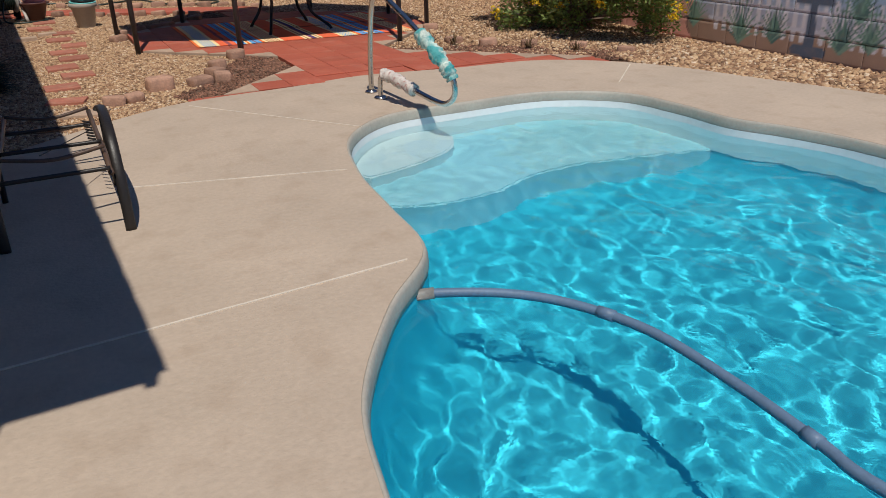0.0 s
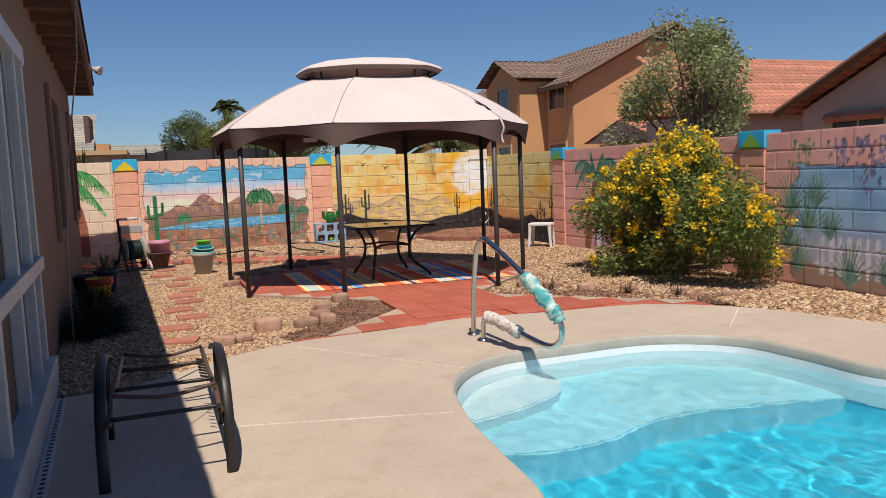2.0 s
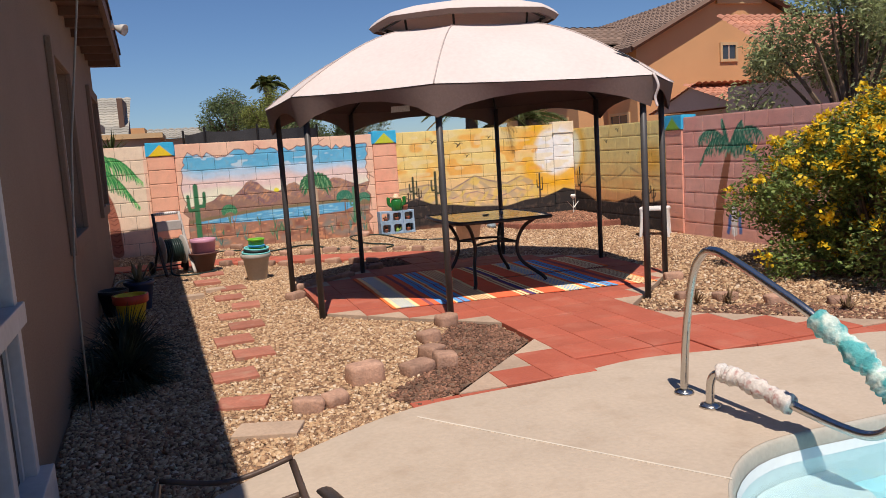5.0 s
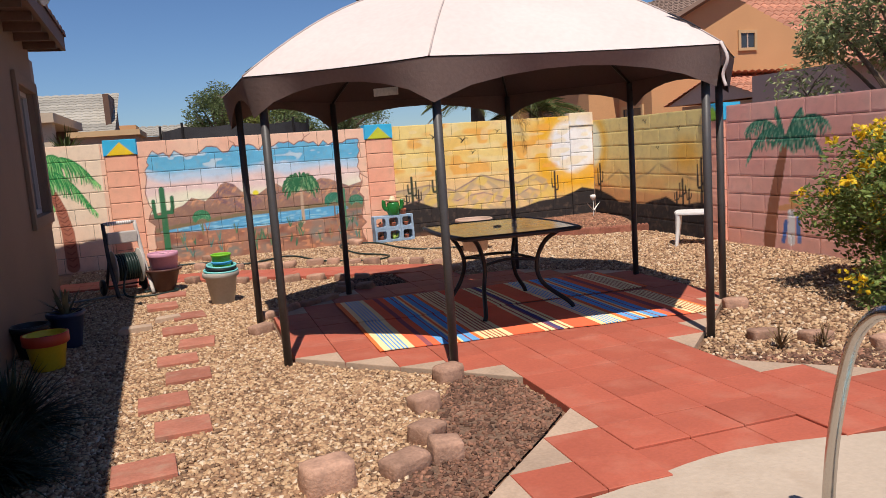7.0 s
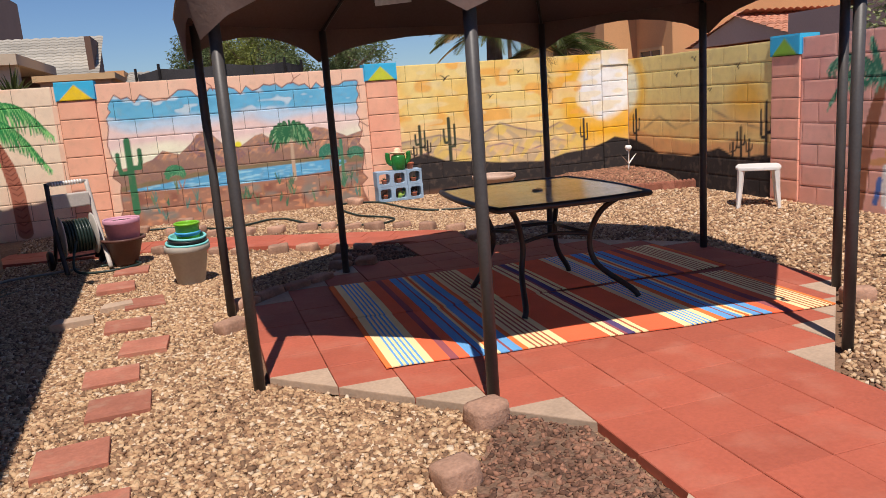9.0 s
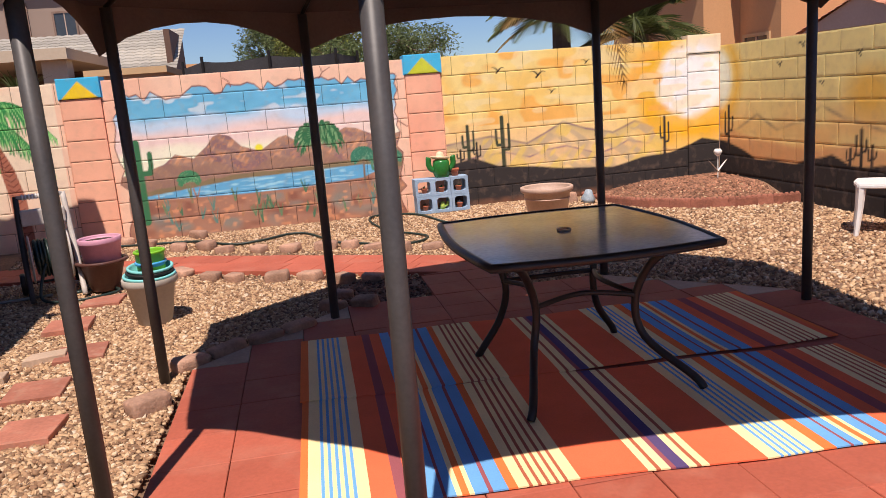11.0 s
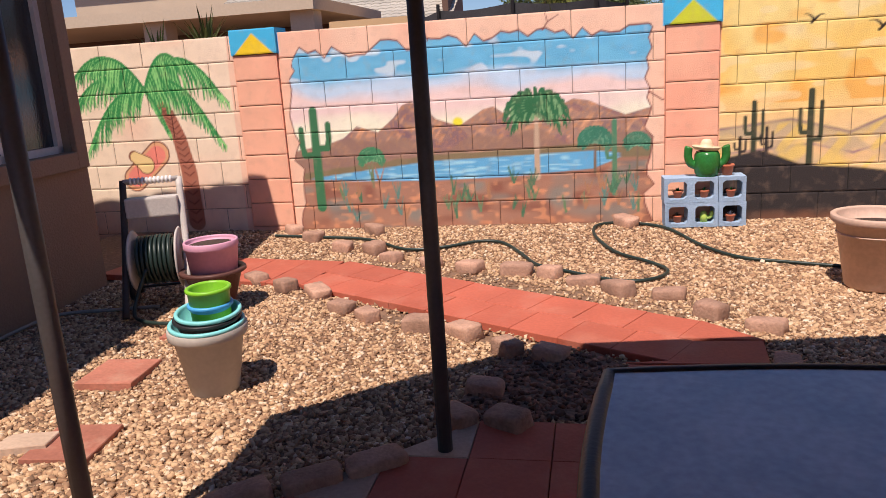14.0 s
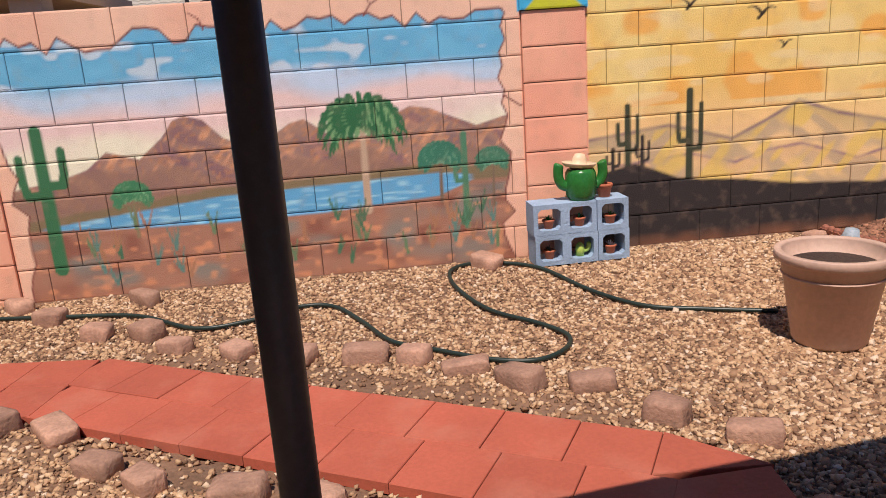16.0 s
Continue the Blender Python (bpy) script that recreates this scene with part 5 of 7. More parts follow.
def rug(corner, ux, uy, width, depth, seed, label, lift):
    me = bpy.data.meshes.new("rug")
    xs, cols = [0.0], []
    for c, w in stripe_plan(width, 0.012 * seed):
        cols.append(c)
        xs.append(xs[-1] + w)
    ny = 24
    verts, faces, fc = [], [], []
    for i, x in enumerate(xs):
        for j in range(ny + 1):
            y = depth * j / ny
            wave = 0.006 * math.sin(x * 5 + seed) * math.sin(y * 4) + 0.008 * max(0, math.sin(x * 9.0 + 1)) * (1 - min(1, y / 0.12))
            z = lift + 0.010 + wave * (0.4 if lift == 0 else 0.5)
            yy = y + 0.012 * math.sin(x * 7 + seed)
            verts.append((corner[0] + ux[0] * x + uy[0] * yy, corner[1] + ux[1] * x + uy[1] * yy, z))
    for i in range(len(xs) - 1):
        for j in range(ny):
            a = i * (ny + 1) + j
            faces.append((a, a + ny + 1, a + ny + 2, a + 1))
            fc.append(cols[i])
    me.from_pydata(verts, [], faces)
    at = me.color_attributes.new("paint", "FLOAT_COLOR", "CORNER")
    at.data.foreach_set("color", [v for c in fc for _ in range(4) for v in (*c, 1.0)])
    me.materials.append(M_RUG)
    ob = new("rug", me)
    s = ob.modifiers.new("thickness", "SOLIDIFY")
    s.thickness, s.offset = 0.006, 1.0
    return tagged(ob, label, "rug", "striped rugs")


rug((1.39, 9.84), (0.995, -0.095), (0.02, 1.0), 2.68, 1.02, 0, "striped red blue and cream woven rug before the table", 0.0)
rug((1.40, 10.82), (0.998, -0.05), (0.01, 1.0), 2.76, 0.95, 1, "striped red blue and cream woven rug under the table", 0.004)

# ---- patio table ----
# Pale base is dust plus the sky's reflection put into the colour.
M_GLASS = mat("dusty_sky_tinted_glass", (0.44, 0.45, 0.475), 0.12, vary=0.2, scale=4, fine=45, bump=0.05, bump_scale=60, spec=1.0, ior=1.9)
table = tagged(empty("patio_table", 2.74, 10.82), "square patio table with pebbled glass top and curved dark metal legs", "table")


def bowed(half_x, half_y, bulge, n=10):
    out = []
    for (ax, ay), (bx, by) in (((-1, -1), (1, -1)), ((1, -1), (1, 1)), ((1, 1), (-1, 1)), ((-1, 1), (-1, -1))):
        for k in range(n):
            t = k / n
            x, y = (ax + (bx - ax) * t) * half_x, (ay + (by - ay) * t) * half_y
            s = bulge * math.sin(math.pi * t)
            x += s * ((ax + bx) / 2)
            y += s * ((ay + by) / 2)
            out.append((x, y))
    return out


def hole(r, n=16):
    return [(r * math.cos(2 * math.pi * k / n), r * math.sin(2 * math.pi * k / n)) for k in range(n)]


edge = bowed(0.505, 0.555, 0.045)
part("glass", sheet(offset_loop(edge, -0.012), [hole(0.026)], 0.706, 0.006), M_GLASS, table, "pebbled glass top greyed by dust and painted sky reflection")
part("rim", tube([(x, y, 0.693) for x, y in edge], 0.023, 10, closed=True, flat=0.85), M_BLACKMETAL, table, "dark brown metal rim", True)
part("hole_ring", tube([(x, y, 0.71) for x, y in hole(0.03)], 0.006, 6, closed=True), mat("tan_plastic", (0.42, 0.30, 0.18), 0.5), table, "tan umbrella hole ring", True)
for sx, sy, fx, fy in ((-1, -1, 2.36, 10.26), (1, -1, 3.19, 10.32), (-1, 1, 2.34, 11.13), (1, 1, 3.14, 11.2)):
    fx, fy = fx - 2.74, fy - 10.82
    pts = spline([(sx * 0.40, sy * 0.44, 0.685), (sx * 0.30, sy * 0.32, 0.58), (sx * 0.24, sy * 0.26, 0.40), (sx * 0.27, sy * 0.29, 0.22), (fx * 0.93, fy * 0.93, 0.07), (fx, fy, 0.018)], 5)
    part("leg", tube(pts, 0.019, 10), M_BLACKMETAL, table, "", True)
for a, b in (((-1, -1), (1, -1)), ((-1, 1), (1, 1)), ((-1, -1), (-1, 1)), ((1, -1), (1, 1))):
    part("stretcher", tube(spline([(a[0] * 0.25, a[1] * 0.27, 0.42), ((a[0] + b[0]) * 0.09, (a[1] + b[1]) * 0.10, 0.44), (b[0] * 0.25, b[1] * 0.27, 0.42)], 6), 0.013, 8), M_BLACKMETAL, table, "", True)

# ---- white plastic stool ----
M_WHITE = mat("white_plastic", (0.80, 0.79, 0.77), 0.4, vary=0.04, fine=40, bump=0.03)
stool = tagged(empty("side_table", 6.22, 12.82, -0.03, -38), "white moulded plastic side table standing on gravel", "side table")
top_b = sheet([(x, y) for x, y in bowed(0.20, 0.20, 0.025, 6)], [], 0.44, 0.035)
bmesh.ops.bevel(top_b, geom=[e for e in top_b.edges if not e.is_boundary and len(e.link_faces) == 2 and e.calc_face_angle(0) > 1.0], offset=0.008, segments=2, affect="EDGES")
part("top", top_b, M_WHITE, stool)
for sx in (-1, 1):
    for sy in (-1, 1):
        part("leg", tube([(sx * 0.17, sy * 0.17, 0.42), (sx * 0.18, sy * 0.18, 0.22), (sx * 0.2, sy * 0.2, 0.0)], [0.036, 0.027, 0.02], 6), M_WHITE, stool)

# ---- pots ----
M_GREYPOT = mat("grey_beige_plastic", (0.46, 0.42, 0.37), 0.6, vary=0.06, scale=5, fine=40, bump=0.05)
M_URN = mat("dusty_pink_plastic", (0.56, 0.38, 0.29), 0.6, vary=0.08, scale=5, fine=40, dirt=((0.42, 0.3, 0.22), 0.4, 8.0))
M_PINKPOT = mat("pink_plastic", (0.64, 0.32, 0.43), 0.5, vary=0.06, scale=6, fine=40)
M_BROWNPOT = mat("brown_plastic", (0.105, 0.045, 0.036), 0.45, vary=0.12, scale=6)
M_DARKSOIL = mat("potting_soil", (0.05, 0.03, 0.022), 0.95, vary=0.3, fine=60, bump=0.6)
M_GREENP = mat("lime_plastic", (0.20, 0.52, 0.03), 0.4, vary=0.05)
M_BLUEP = mat("sky_blue_plastic", (0.06, 0.36, 0.70), 0.4, vary=0.05)
M_TEALP = mat("aqua_plastic", (0.20, 0.62, 0.62), 0.4, vary=0.05)
M_BLACKP = mat("black_plastic", (0.02, 0.02, 0.022), 0.45, vary=0.1)
M_YELLOWP = mat("yellow_plastic", (0.75, 0.52, 0.03), 0.45, vary=0.06)
M_REDP = mat("red_plastic", (0.48, 0.05, 0.02), 0.45, vary=0.06)
M_NAVYP = mat("navy_plastic", (0.02, 0.035, 0.09), 0.45, vary=0.1)
M_TERRA = mat("terracotta", (0.48, 0.14, 0.07), 0.8, vary=0.1, scale=12, fine=80)


def pot(name, x, y, z, r0, r1, h, m, label, lip=0.015, lip_h=0.04, fill=0.8, soil=True, seg=32):
    p = tagged(empty(name, x, y, z), label, "flower pot")
    t = 0.008 if r1 > 0.08 else 0.004
    prof = [(0.0, 0.0), (r0 * 0.94, 0.0), (r0, h * 0.03), (r1 - (r1 - r0) * 0.1, h - lip_h), (r1 + lip * 0.4, h - lip_h * 0.95), (r1 + lip, h - lip_h * 0.7), (r1 + lip, h - 0.004), (r1 + lip - 0.004, h), (r1 - t, h), (r1 - t - 0.003, h - 0.01), (r0 + (r1 - r0) * fill - t, h * fill), (r0 * 0.5, h * fill * 0.9)]
    part("body", lathe(prof, seg), m, p, "", True)
    if soil:
        part("soil", lathe([(0.0, h * fill), (r0 + (r1 - r0) * fill - t, h * fill - 0.004)], seg), M_DARKSOIL, p, "dark potting soil", True)
    return p


grey = pot("flower_pot", 0.41, 12.78, -0.015, 0.115, 0.165, 0.33, M_GREYPOT, "large grey beige pot holding stacked smaller pots", 0.02, 0.06, 0.9, False)


def loose_pot(x, y, z, r0, r1, h, m, label, tilt=0.0):
    p = pot("plastic_pot", x, y, z, r0, r1, h, m, label, 0.008, 0.02, 0.25, False)
    p.matrix_basis = pose(x, y, z, tilt, tilt * 0.5, 0)
    return p


loose_pot(0.41, 12.78, 0.19, 0.12, 0.168, 0.15, M_TEALP, "aqua plastic pot nested in a grey pot", 4)
loose_pot(0.415, 12.785, 0.235, 0.11, 0.150, 0.13, M_BLACKP, "black plastic pot nested in a stack", 4)
loose_pot(0.42, 12.79, 0.255, 0.11, 0.146, 0.135, M_TEALP, "aqua plastic pot nested in a stack", 5)
loose_pot(0.43, 12.80, 0.29, 0.07, 0.098, 0.13, M_BLUEP, "blue plastic pot on a stack of pots", 1)
loose_pot(0.43, 12.80, 0.325, 0.09, 0.098, 0.17, M_GREENP, "lime green plastic pot on top of a stack", 1)
base = pot("flower_pot", -0.2, 14.0, 0.0, 0.11, 0.185, 0.26, M_BROWNPOT, "brown glazed planter holding a pink pot", 0.025, 0.03, 0.8, True)
pot("flower_pot", -0.19, 14.0, 0.215, 0.145, 0.165, 0.23, M_PINKPOT, "pink plastic pot standing in a brown planter", 0.006, 0.05, 0.9, True)
urn = pot("flower_pot", 3.84, 14.42, -0.01, 0.165, 0.235, 0.44, M_URN, "large dusty pink plastic planter on gravel", 0.022, 0.05, 0.85, True)
part("band", tube([(0.219 * math.cos(a), 0.219 * math.sin(a), 0.33) for a in (2 * math.pi * k / 40 for k in range(40))], 0.006, 6, closed=True), M_URN, urn)
yp = pot("flower_pot", -0.92, 10.85, -0.01, 0.11, 0.145, 0.27, M_YELLOWP, "yellow pot with a red rim by the house", 0.012, 0.07, 0.85, True)
part("rim_band", lathe([(0.150, 0.19), (0.162, 0.20), (0.164, 0.272), (0.155, 0.274)], 32), M_REDP, yp, "red rim band", True)
pot("flower_pot", -0.88, 11.55, -0.01, 0.10, 0.14, 0.3, M_NAVYP, "dark blue pot in the shade of the house", 0.012, 0.04, 0.85, True)
pot("flower_pot", -1.12, 11.35, -0.01, 0.10, 0.14, 0.26, M_BLACKP, "black pot in the shade of the house", 0.012, 0.04, 0.85, True)

# ---- spiky plants in the shade ----
M_AGAVE = mat("agave_leaf", (0.16, 0.15, 0.09), 0.6, vary=0.2, scale=8, fine=40, island=0.3)
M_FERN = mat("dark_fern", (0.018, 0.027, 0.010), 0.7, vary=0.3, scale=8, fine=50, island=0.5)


def blade(b, origin, yaw, pitch, length, width, droop):
    d = Vector((math.cos(yaw) * math.cos(pitch), math.sin(yaw) * math.cos(pitch), math.sin(pitch)))
    side = Vector((-math.sin(yaw), math.cos(yaw), 0))
    prev = None
    for k in range(6):
        t = k / 5
        c = Vector(origin) + d * (length * t) + Vector((0, 0, -droop * t * t * length))
        w = width * (1 - t) ** 0.7 * (0.6 + 0.8 * min(1, t * 3)) + 0.0006
        row = [b.verts.new(c - side * w), b.verts.new(c + Vector((0, 0, -w * 0.35))), b.verts.new(c + side * w)]
        if prev:
            for q in range(2):
                b.faces.new((prev[q], prev[q + 1], row[q + 1], row[q]))
        prev = row


def spiky(name, x, y, z, n, length, width, droop, m, label, seed):
    rng = random.Random(seed)
    if n <= 70:
        plant = tagged(empty(name, x, y, z), label, "plant")
        for k in range(n):
            b = bmesh.new()
            blade(b, (rng.uniform(-.02, .02), rng.uniform(-.02, .02), 0), rng.uniform(0, 2 * math.pi), rng.uniform(0.35, 1.45), length * rng.uniform(0.6, 1.1), width, droop * rng.uniform(0.4, 1.5))
            part("leaf", b, m, plant, "", True)
        return plant
    b = bmesh.new()
    for k in range(n):
        blade(b, (rng.uniform(-.02, .02), rng.uniform(-.02, .02), 0), rng.uniform(0, 2 * math.pi), rng.uniform(0.35, 1.45), length * rng.uniform(0.6, 1.1), width, droop * rng.uniform(0.4, 1.5))
    ob = link_mesh(name, b, m, smooth=True)
    ob.matrix_basis = pose(x, y, z)
    return tagged(ob, label, "plant")


spiky("agave", -0.88, 11.55, 0.25, 22, 0.38, 0.016, 0.25, M_AGAVE, "dry spiky agave growing in a dark pot", 1)
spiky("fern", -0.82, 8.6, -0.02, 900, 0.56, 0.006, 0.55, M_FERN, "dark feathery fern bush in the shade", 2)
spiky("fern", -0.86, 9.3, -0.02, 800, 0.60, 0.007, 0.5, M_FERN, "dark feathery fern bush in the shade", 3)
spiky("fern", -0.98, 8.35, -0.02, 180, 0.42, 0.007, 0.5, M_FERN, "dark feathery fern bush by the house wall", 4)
for k, (x, y) in enumerate(((4.0, 8.45), (4.55, 7.75), (4.9, 7.35), (3.75, 8.55))):
    spiky("seedling", x, y, 0.0, 26, 0.16, 0.006, 0.1, mat("dry_seedling", (0.16, 0.10, 0.05), 0.9, vary=0.3) if k == 0 else bpy.data.materials["dry_seedling"], "small dry brown seedling in the soil strip", 20 + k)

# ---- hose reel cart ----
M_REEL = mat("beige_resin", (0.50, 0.46, 0.42), 0.55, vary=0.08, scale=6)
M_REELDARK = mat("dark_resin", (0.045, 0.035, 0.032), 0.55, vary=0.1, scale=6)
reel = tagged(empty("hose_reel", -0.60, 14.05, -0.01, 20), "beige and dark resin hose reel cart with coiled hose", "hose reel")
for s in (-1, 1):
    part("side_frame", tube(spline([(s * 0.19, -0.28, 0.02), (s * 0.19, -0.05, 0.40), (s * 0.175, 0.10, 0.84)], 5), 0.022, 8, flat=0.7), M_REELDARK if s < 0 else M_REEL, reel, "", True)
    part("back_leg", tube([(s * 0.19, 0.22, 0.06), (s * 0.18, 0.0, 0.42)], 0.018, 8), M_REELDARK, reel, "", True)
    part("flange", lathe([(0.03, 0.0), (0.19, 0.0), (0.20, 0.008), (0.19, 0.016), (0.03, 0.016)], 28), M_REEL, reel, "beige reel flange", True, Matrix.Translation((s * 0.145 - (0.008 if s > 0 else 0.008), -0.02, 0.33)) @ pose(0, 0, 0, 0, 90, 0))
    part("wheel", lathe([(0.02, -0.02), (0.085, -0.022), (0.095, -0.01), (0.095, 0.01), (0.085, 0.022), (0.02, 0.02)], 24), M_BLACKP, reel, "black plastic wheel", True, Matrix.Translation((s * 0.23, 0.20, 0.095)) @ pose(0, 0, 0, 0, 90, 0))
coil = []
for layer, r in enumerate((0.10, 0.125, 0.15)):
    turns = 8
    for k in range(turns * 16 + 1):
        u = k / (turns * 16)
        x = (-0.11 + 0.22 * (u if layer % 2 == 0 else 1 - u))
        a = 2 * math.pi * turns * u
        coil.append((x, -0.02 + r * math.cos(a), 0.33 + r * math.sin(a)))
part("coiled_hose", tube(coil, 0.0125, 6), M_HOSE, reel, "dark green coiled hose", True)
part("handle", tube([(-0.175, 0.10, 0.83), (0.175, 0.10, 0.83)], 0.018, 10), M_REEL, reel, "beige grip handle", True)
for k in range(11):
    part("grip_ring", lathe([(0.0, -0.006), (0.024, -0.006), (0.024, 0.006), (0.0, 0.006)], 12), M_WHITE, reel, "", True, Matrix.Translation((-0.125 + k * 0.025, 0.10, 0.83)) @ pose(0, 0, 0, 0, 90, 0))
part("tray", box(-0.165, -0.0, 0.60, 0.165, 0.10, 0.73, 0.012), M_REEL, reel, "beige moulded tray")
part("axle", tube([(-0.23, 0.20, 0.095), (0.23, 0.20, 0.095)], 0.01, 8), M_REELDARK, reel)
part("hose_end", tube(spline([(-0.05, -0.17, 0.3), (-0.12, -0.25, 0.12), (-0.1, -0.35, 0.03), (0.15, -0.5, 0.025), (0.42, -0.42, 0.025), (0.38, -0.2, 0.025), (0.12, -0.18, 0.025)], 6), 0.0125, 8), M_HOSE, reel, "loose end of dark hose", True)

# ---- painted cinder block shelf ----
M_CINDER = mat("pale_blue_painted_block", (0.30, 0.43, 0.58), 0.9, vary=0.12, scale=8, fine=90, bump=0.6, bump_scale=80)


def cinder(x, y, z, cells, rz, label):
    """A hollow block on its side; each cell is a square opening through it."""
    L, H, D = 0.203 * cells, 0.196, 0.19
    outline = [(-L / 2, 0), (L / 2, 0), (L / 2, H), (-L / 2, H)]
    holes = []
    for c in range(cells):
        cx = -L / 2 + 0.203 * (c + 0.5)
        a, h0, h1, q = 0.073, 0.03, H - 0.03, 0.02
        holes.append([(cx - a + q, h0), (cx + a - q, h0), (cx + a, h0 + q), (cx + a, h1 - q), (cx + a - q, h1), (cx - a + q, h1), (cx - a, h1 - q), (cx - a, h0 + q)])
    b = sheet(outline, holes, D / 2, D)
    ob = link_mesh("cinder_block", b, M_CINDER)
    ob.matrix_basis = pose(x, y, z, 0, 0, rz) @ pose(0, 0, 0, 90, 0, 0)
    return tagged(ob, label, "cinder block", "cinder block shelf")


SX, SY, SZ = 3.06, 15.90, terrain(3.06, 15.90) + 0.012
cinder(SX - 0.103, SY, SZ, 2, 2, "pale blue painted hollow cinder block lying on gravel")
cinder(SX + 0.205, SY + 0.01, SZ, 1, 2, "pale blue painted half cinder block on gravel")
cinder(SX - 0.11, SY, SZ + 0.198, 2, 2, "pale blue painted hollow cinder block stacked on another")
cinder(SX + 0.20, SY + 0.01, SZ + 0.198, 1, 2, "pale blue painted half cinder block stacked on another")
M_CACTUS = mat("glossy_green_ceramic", (0.02, 0.17, 0.035), 0.25, vary=0.12, scale=15, bump=0.05)
M_STRAW = mat("cream_ceramic", (0.72, 0.55, 0.36), 0.5, vary=0.06)
fig = tagged(empty("cactus_planter", SX + 0.02, SY - 0.01, SZ + 0.396), "green ceramic cactus planter with two arms", "planter")
cb = bmesh.new()
lathe([(0.0, 0.0), (0.075, 0.0), (0.09, 0.03), (0.098, 0.10), (0.092, 0.17), (0.078, 0.195), (0.066, 0.195), (0.06, 0.15), (0.0, 0.15)], 36, cb)
for v in cb.verts:
    a = math.atan2(v.co.y, v.co.x)
    k = 1 + 0.035 * math.cos(18 * a)
    v.co.x *= k
    v.co.y *= k
part("body", cb, M_CACTUS, fig, "ribbed green glazed body", True)
for s in (-1, 1):
    part("arm", tube(spline([(s * 0.07, 0, 0.08), (s * 0.12, 0, 0.10), (s * 0.142, 0, 0.15), (s * 0.14, 0, 0.215), (s * 0.135, 0, 0.235)], 5), [0.032] * 17 + [0.030, 0.026, 0.02, 0.006], 12), M_CACTUS, fig, "", True)
hat = tagged(link_mesh("ceramic_hat", lathe([(0.0, 0.085), (0.03, 0.08), (0.045, 0.05), (0.05, 0.012), (0.095, 0.012), (0.11, 0.028), (0.108, 0.02), (0.09, 0.0), (0.0, 0.0)], 28), M_STRAW, smooth=True), "cream ceramic hat on a cactus planter", "ornament")
hat.matrix_basis = pose(SX + 0.01, SY - 0.01, SZ + 0.396 + 0.205, 0, 6, 0) @ Matrix.Diagonal((1, 0.8, 1, 1))
part("hat_stand", lathe([(0.0, 0.14), (0.06, 0.145), (0.06, 0.205), (0.0, 0.208)], 20), M_BROWNPOT, fig, "brown band", True)
pot("small_pot", SX + 0.175, SY, SZ + 0.396, 0.035, 0.048, 0.085, M_TERRA, "small terracotta pot on a block shelf", 0.006, 0.02, 0.8, True, 18)
for k, (cx, row) in enumerate(((-0.2, 1), (0.0, 1), (0.2, 1), (-0.2, 0), (0.2, 0))):
    z = SZ + 0.03 + (0.198 if row else 0.0)
    pot("small_pot", SX + cx, SY - 0.03, z, 0.026, 0.036, 0.058, M_TERRA, "tiny terracotta pot in a block opening", 0.005, 0.014, 0.8, True, 16)
    b = bmesh.new()
    rng = random.Random(k + 50)
    for q in range(12):
        blade(b, (0, 0, 0), rng.uniform(0, 6.28), rng.uniform(0.4, 1.4), 0.05, 0.006, 0.2)
    ob = link_mesh("succulent", b, M_AGAVE if k in (3,) else (M_WHITE if k == 4 else M_CACTUS))
    ob.matrix_basis = pose(SX + cx, SY - 0.03, z + 0.045)
    tagged(ob, "tiny spiky succulent in a terracotta pot", "plant", "succulents")
cac = bmesh.new()
tube([(0, 0, 0), (0, 0, 0.04), (0, 0, 0.07), (0, 0, 0.085)], [0.028, 0.03, 0.026, 0.008], 12, cac)
tube(spline([(0.02, 0, 0.03), (0.05, 0, 0.04), (0.06, 0, 0.065), (0.06, 0, 0.085)], 4), [0.016] * 10 + [0.014, 0.010, 0.004], 10, cac)
ob = link_mesh("toy_cactus", cac, mat("pale_lime_ceramic", (0.45, 0.62, 0.12), 0.4, vary=0.05), smooth=True)
ob.matrix_basis = pose(SX, SY - 0.03, SZ + 0.032)
tagged(ob, "pale lime ceramic cactus in a block opening", "ornament")

# ---- small corner ornaments ----
ob = link_mesh("garden_ornament", lathe([(0.0, 0.0), (0.07, 0.01), (0.085, 0.05), (0.05, 0.11), (0.04, 0.15), (0.0, 0.16)], 18), mat("blue_grey_ceramic", (0.34, 0.42, 0.48), 0.5, vary=0.2, scale=14), smooth=True)
ob.matrix_basis = pose(4.72, 15.62, terrain(4.72, 15.62), 8, 0, 20)
tagged(ob, "small blue grey ceramic garden ornament on gravel", "ornament")
ob = rock(4.55, 15.7, 0.14, 0.12, 0.16, 20, 91)
stake = tagged(empty("solar_light", 6.35, 15.6, terrain(6.35, 15.6)), "small white flower shaped garden stake in the corner bed", "garden stake")
part("stem", tube([(0, 0, -0.05), (0, 0, 0.3)], 0.006, 6), M_WHITE, stake)
part("flower", lathe([(0.0, 0.27), (0.03, 0.29), (0.05, 0.33), (0.035, 0.36), (0.02, 0.34), (0.0, 0.33)], 14), M_WHITE, stake, "", True)
for s in (-1, 1):
    b = bmesh.new()
    blade(b, (0, 0, 0.1), 0 if s > 0 else math.pi, 0.9, 0.2, 0.02, 0.1)
    part("leaf", b, M_WHITE, stake)

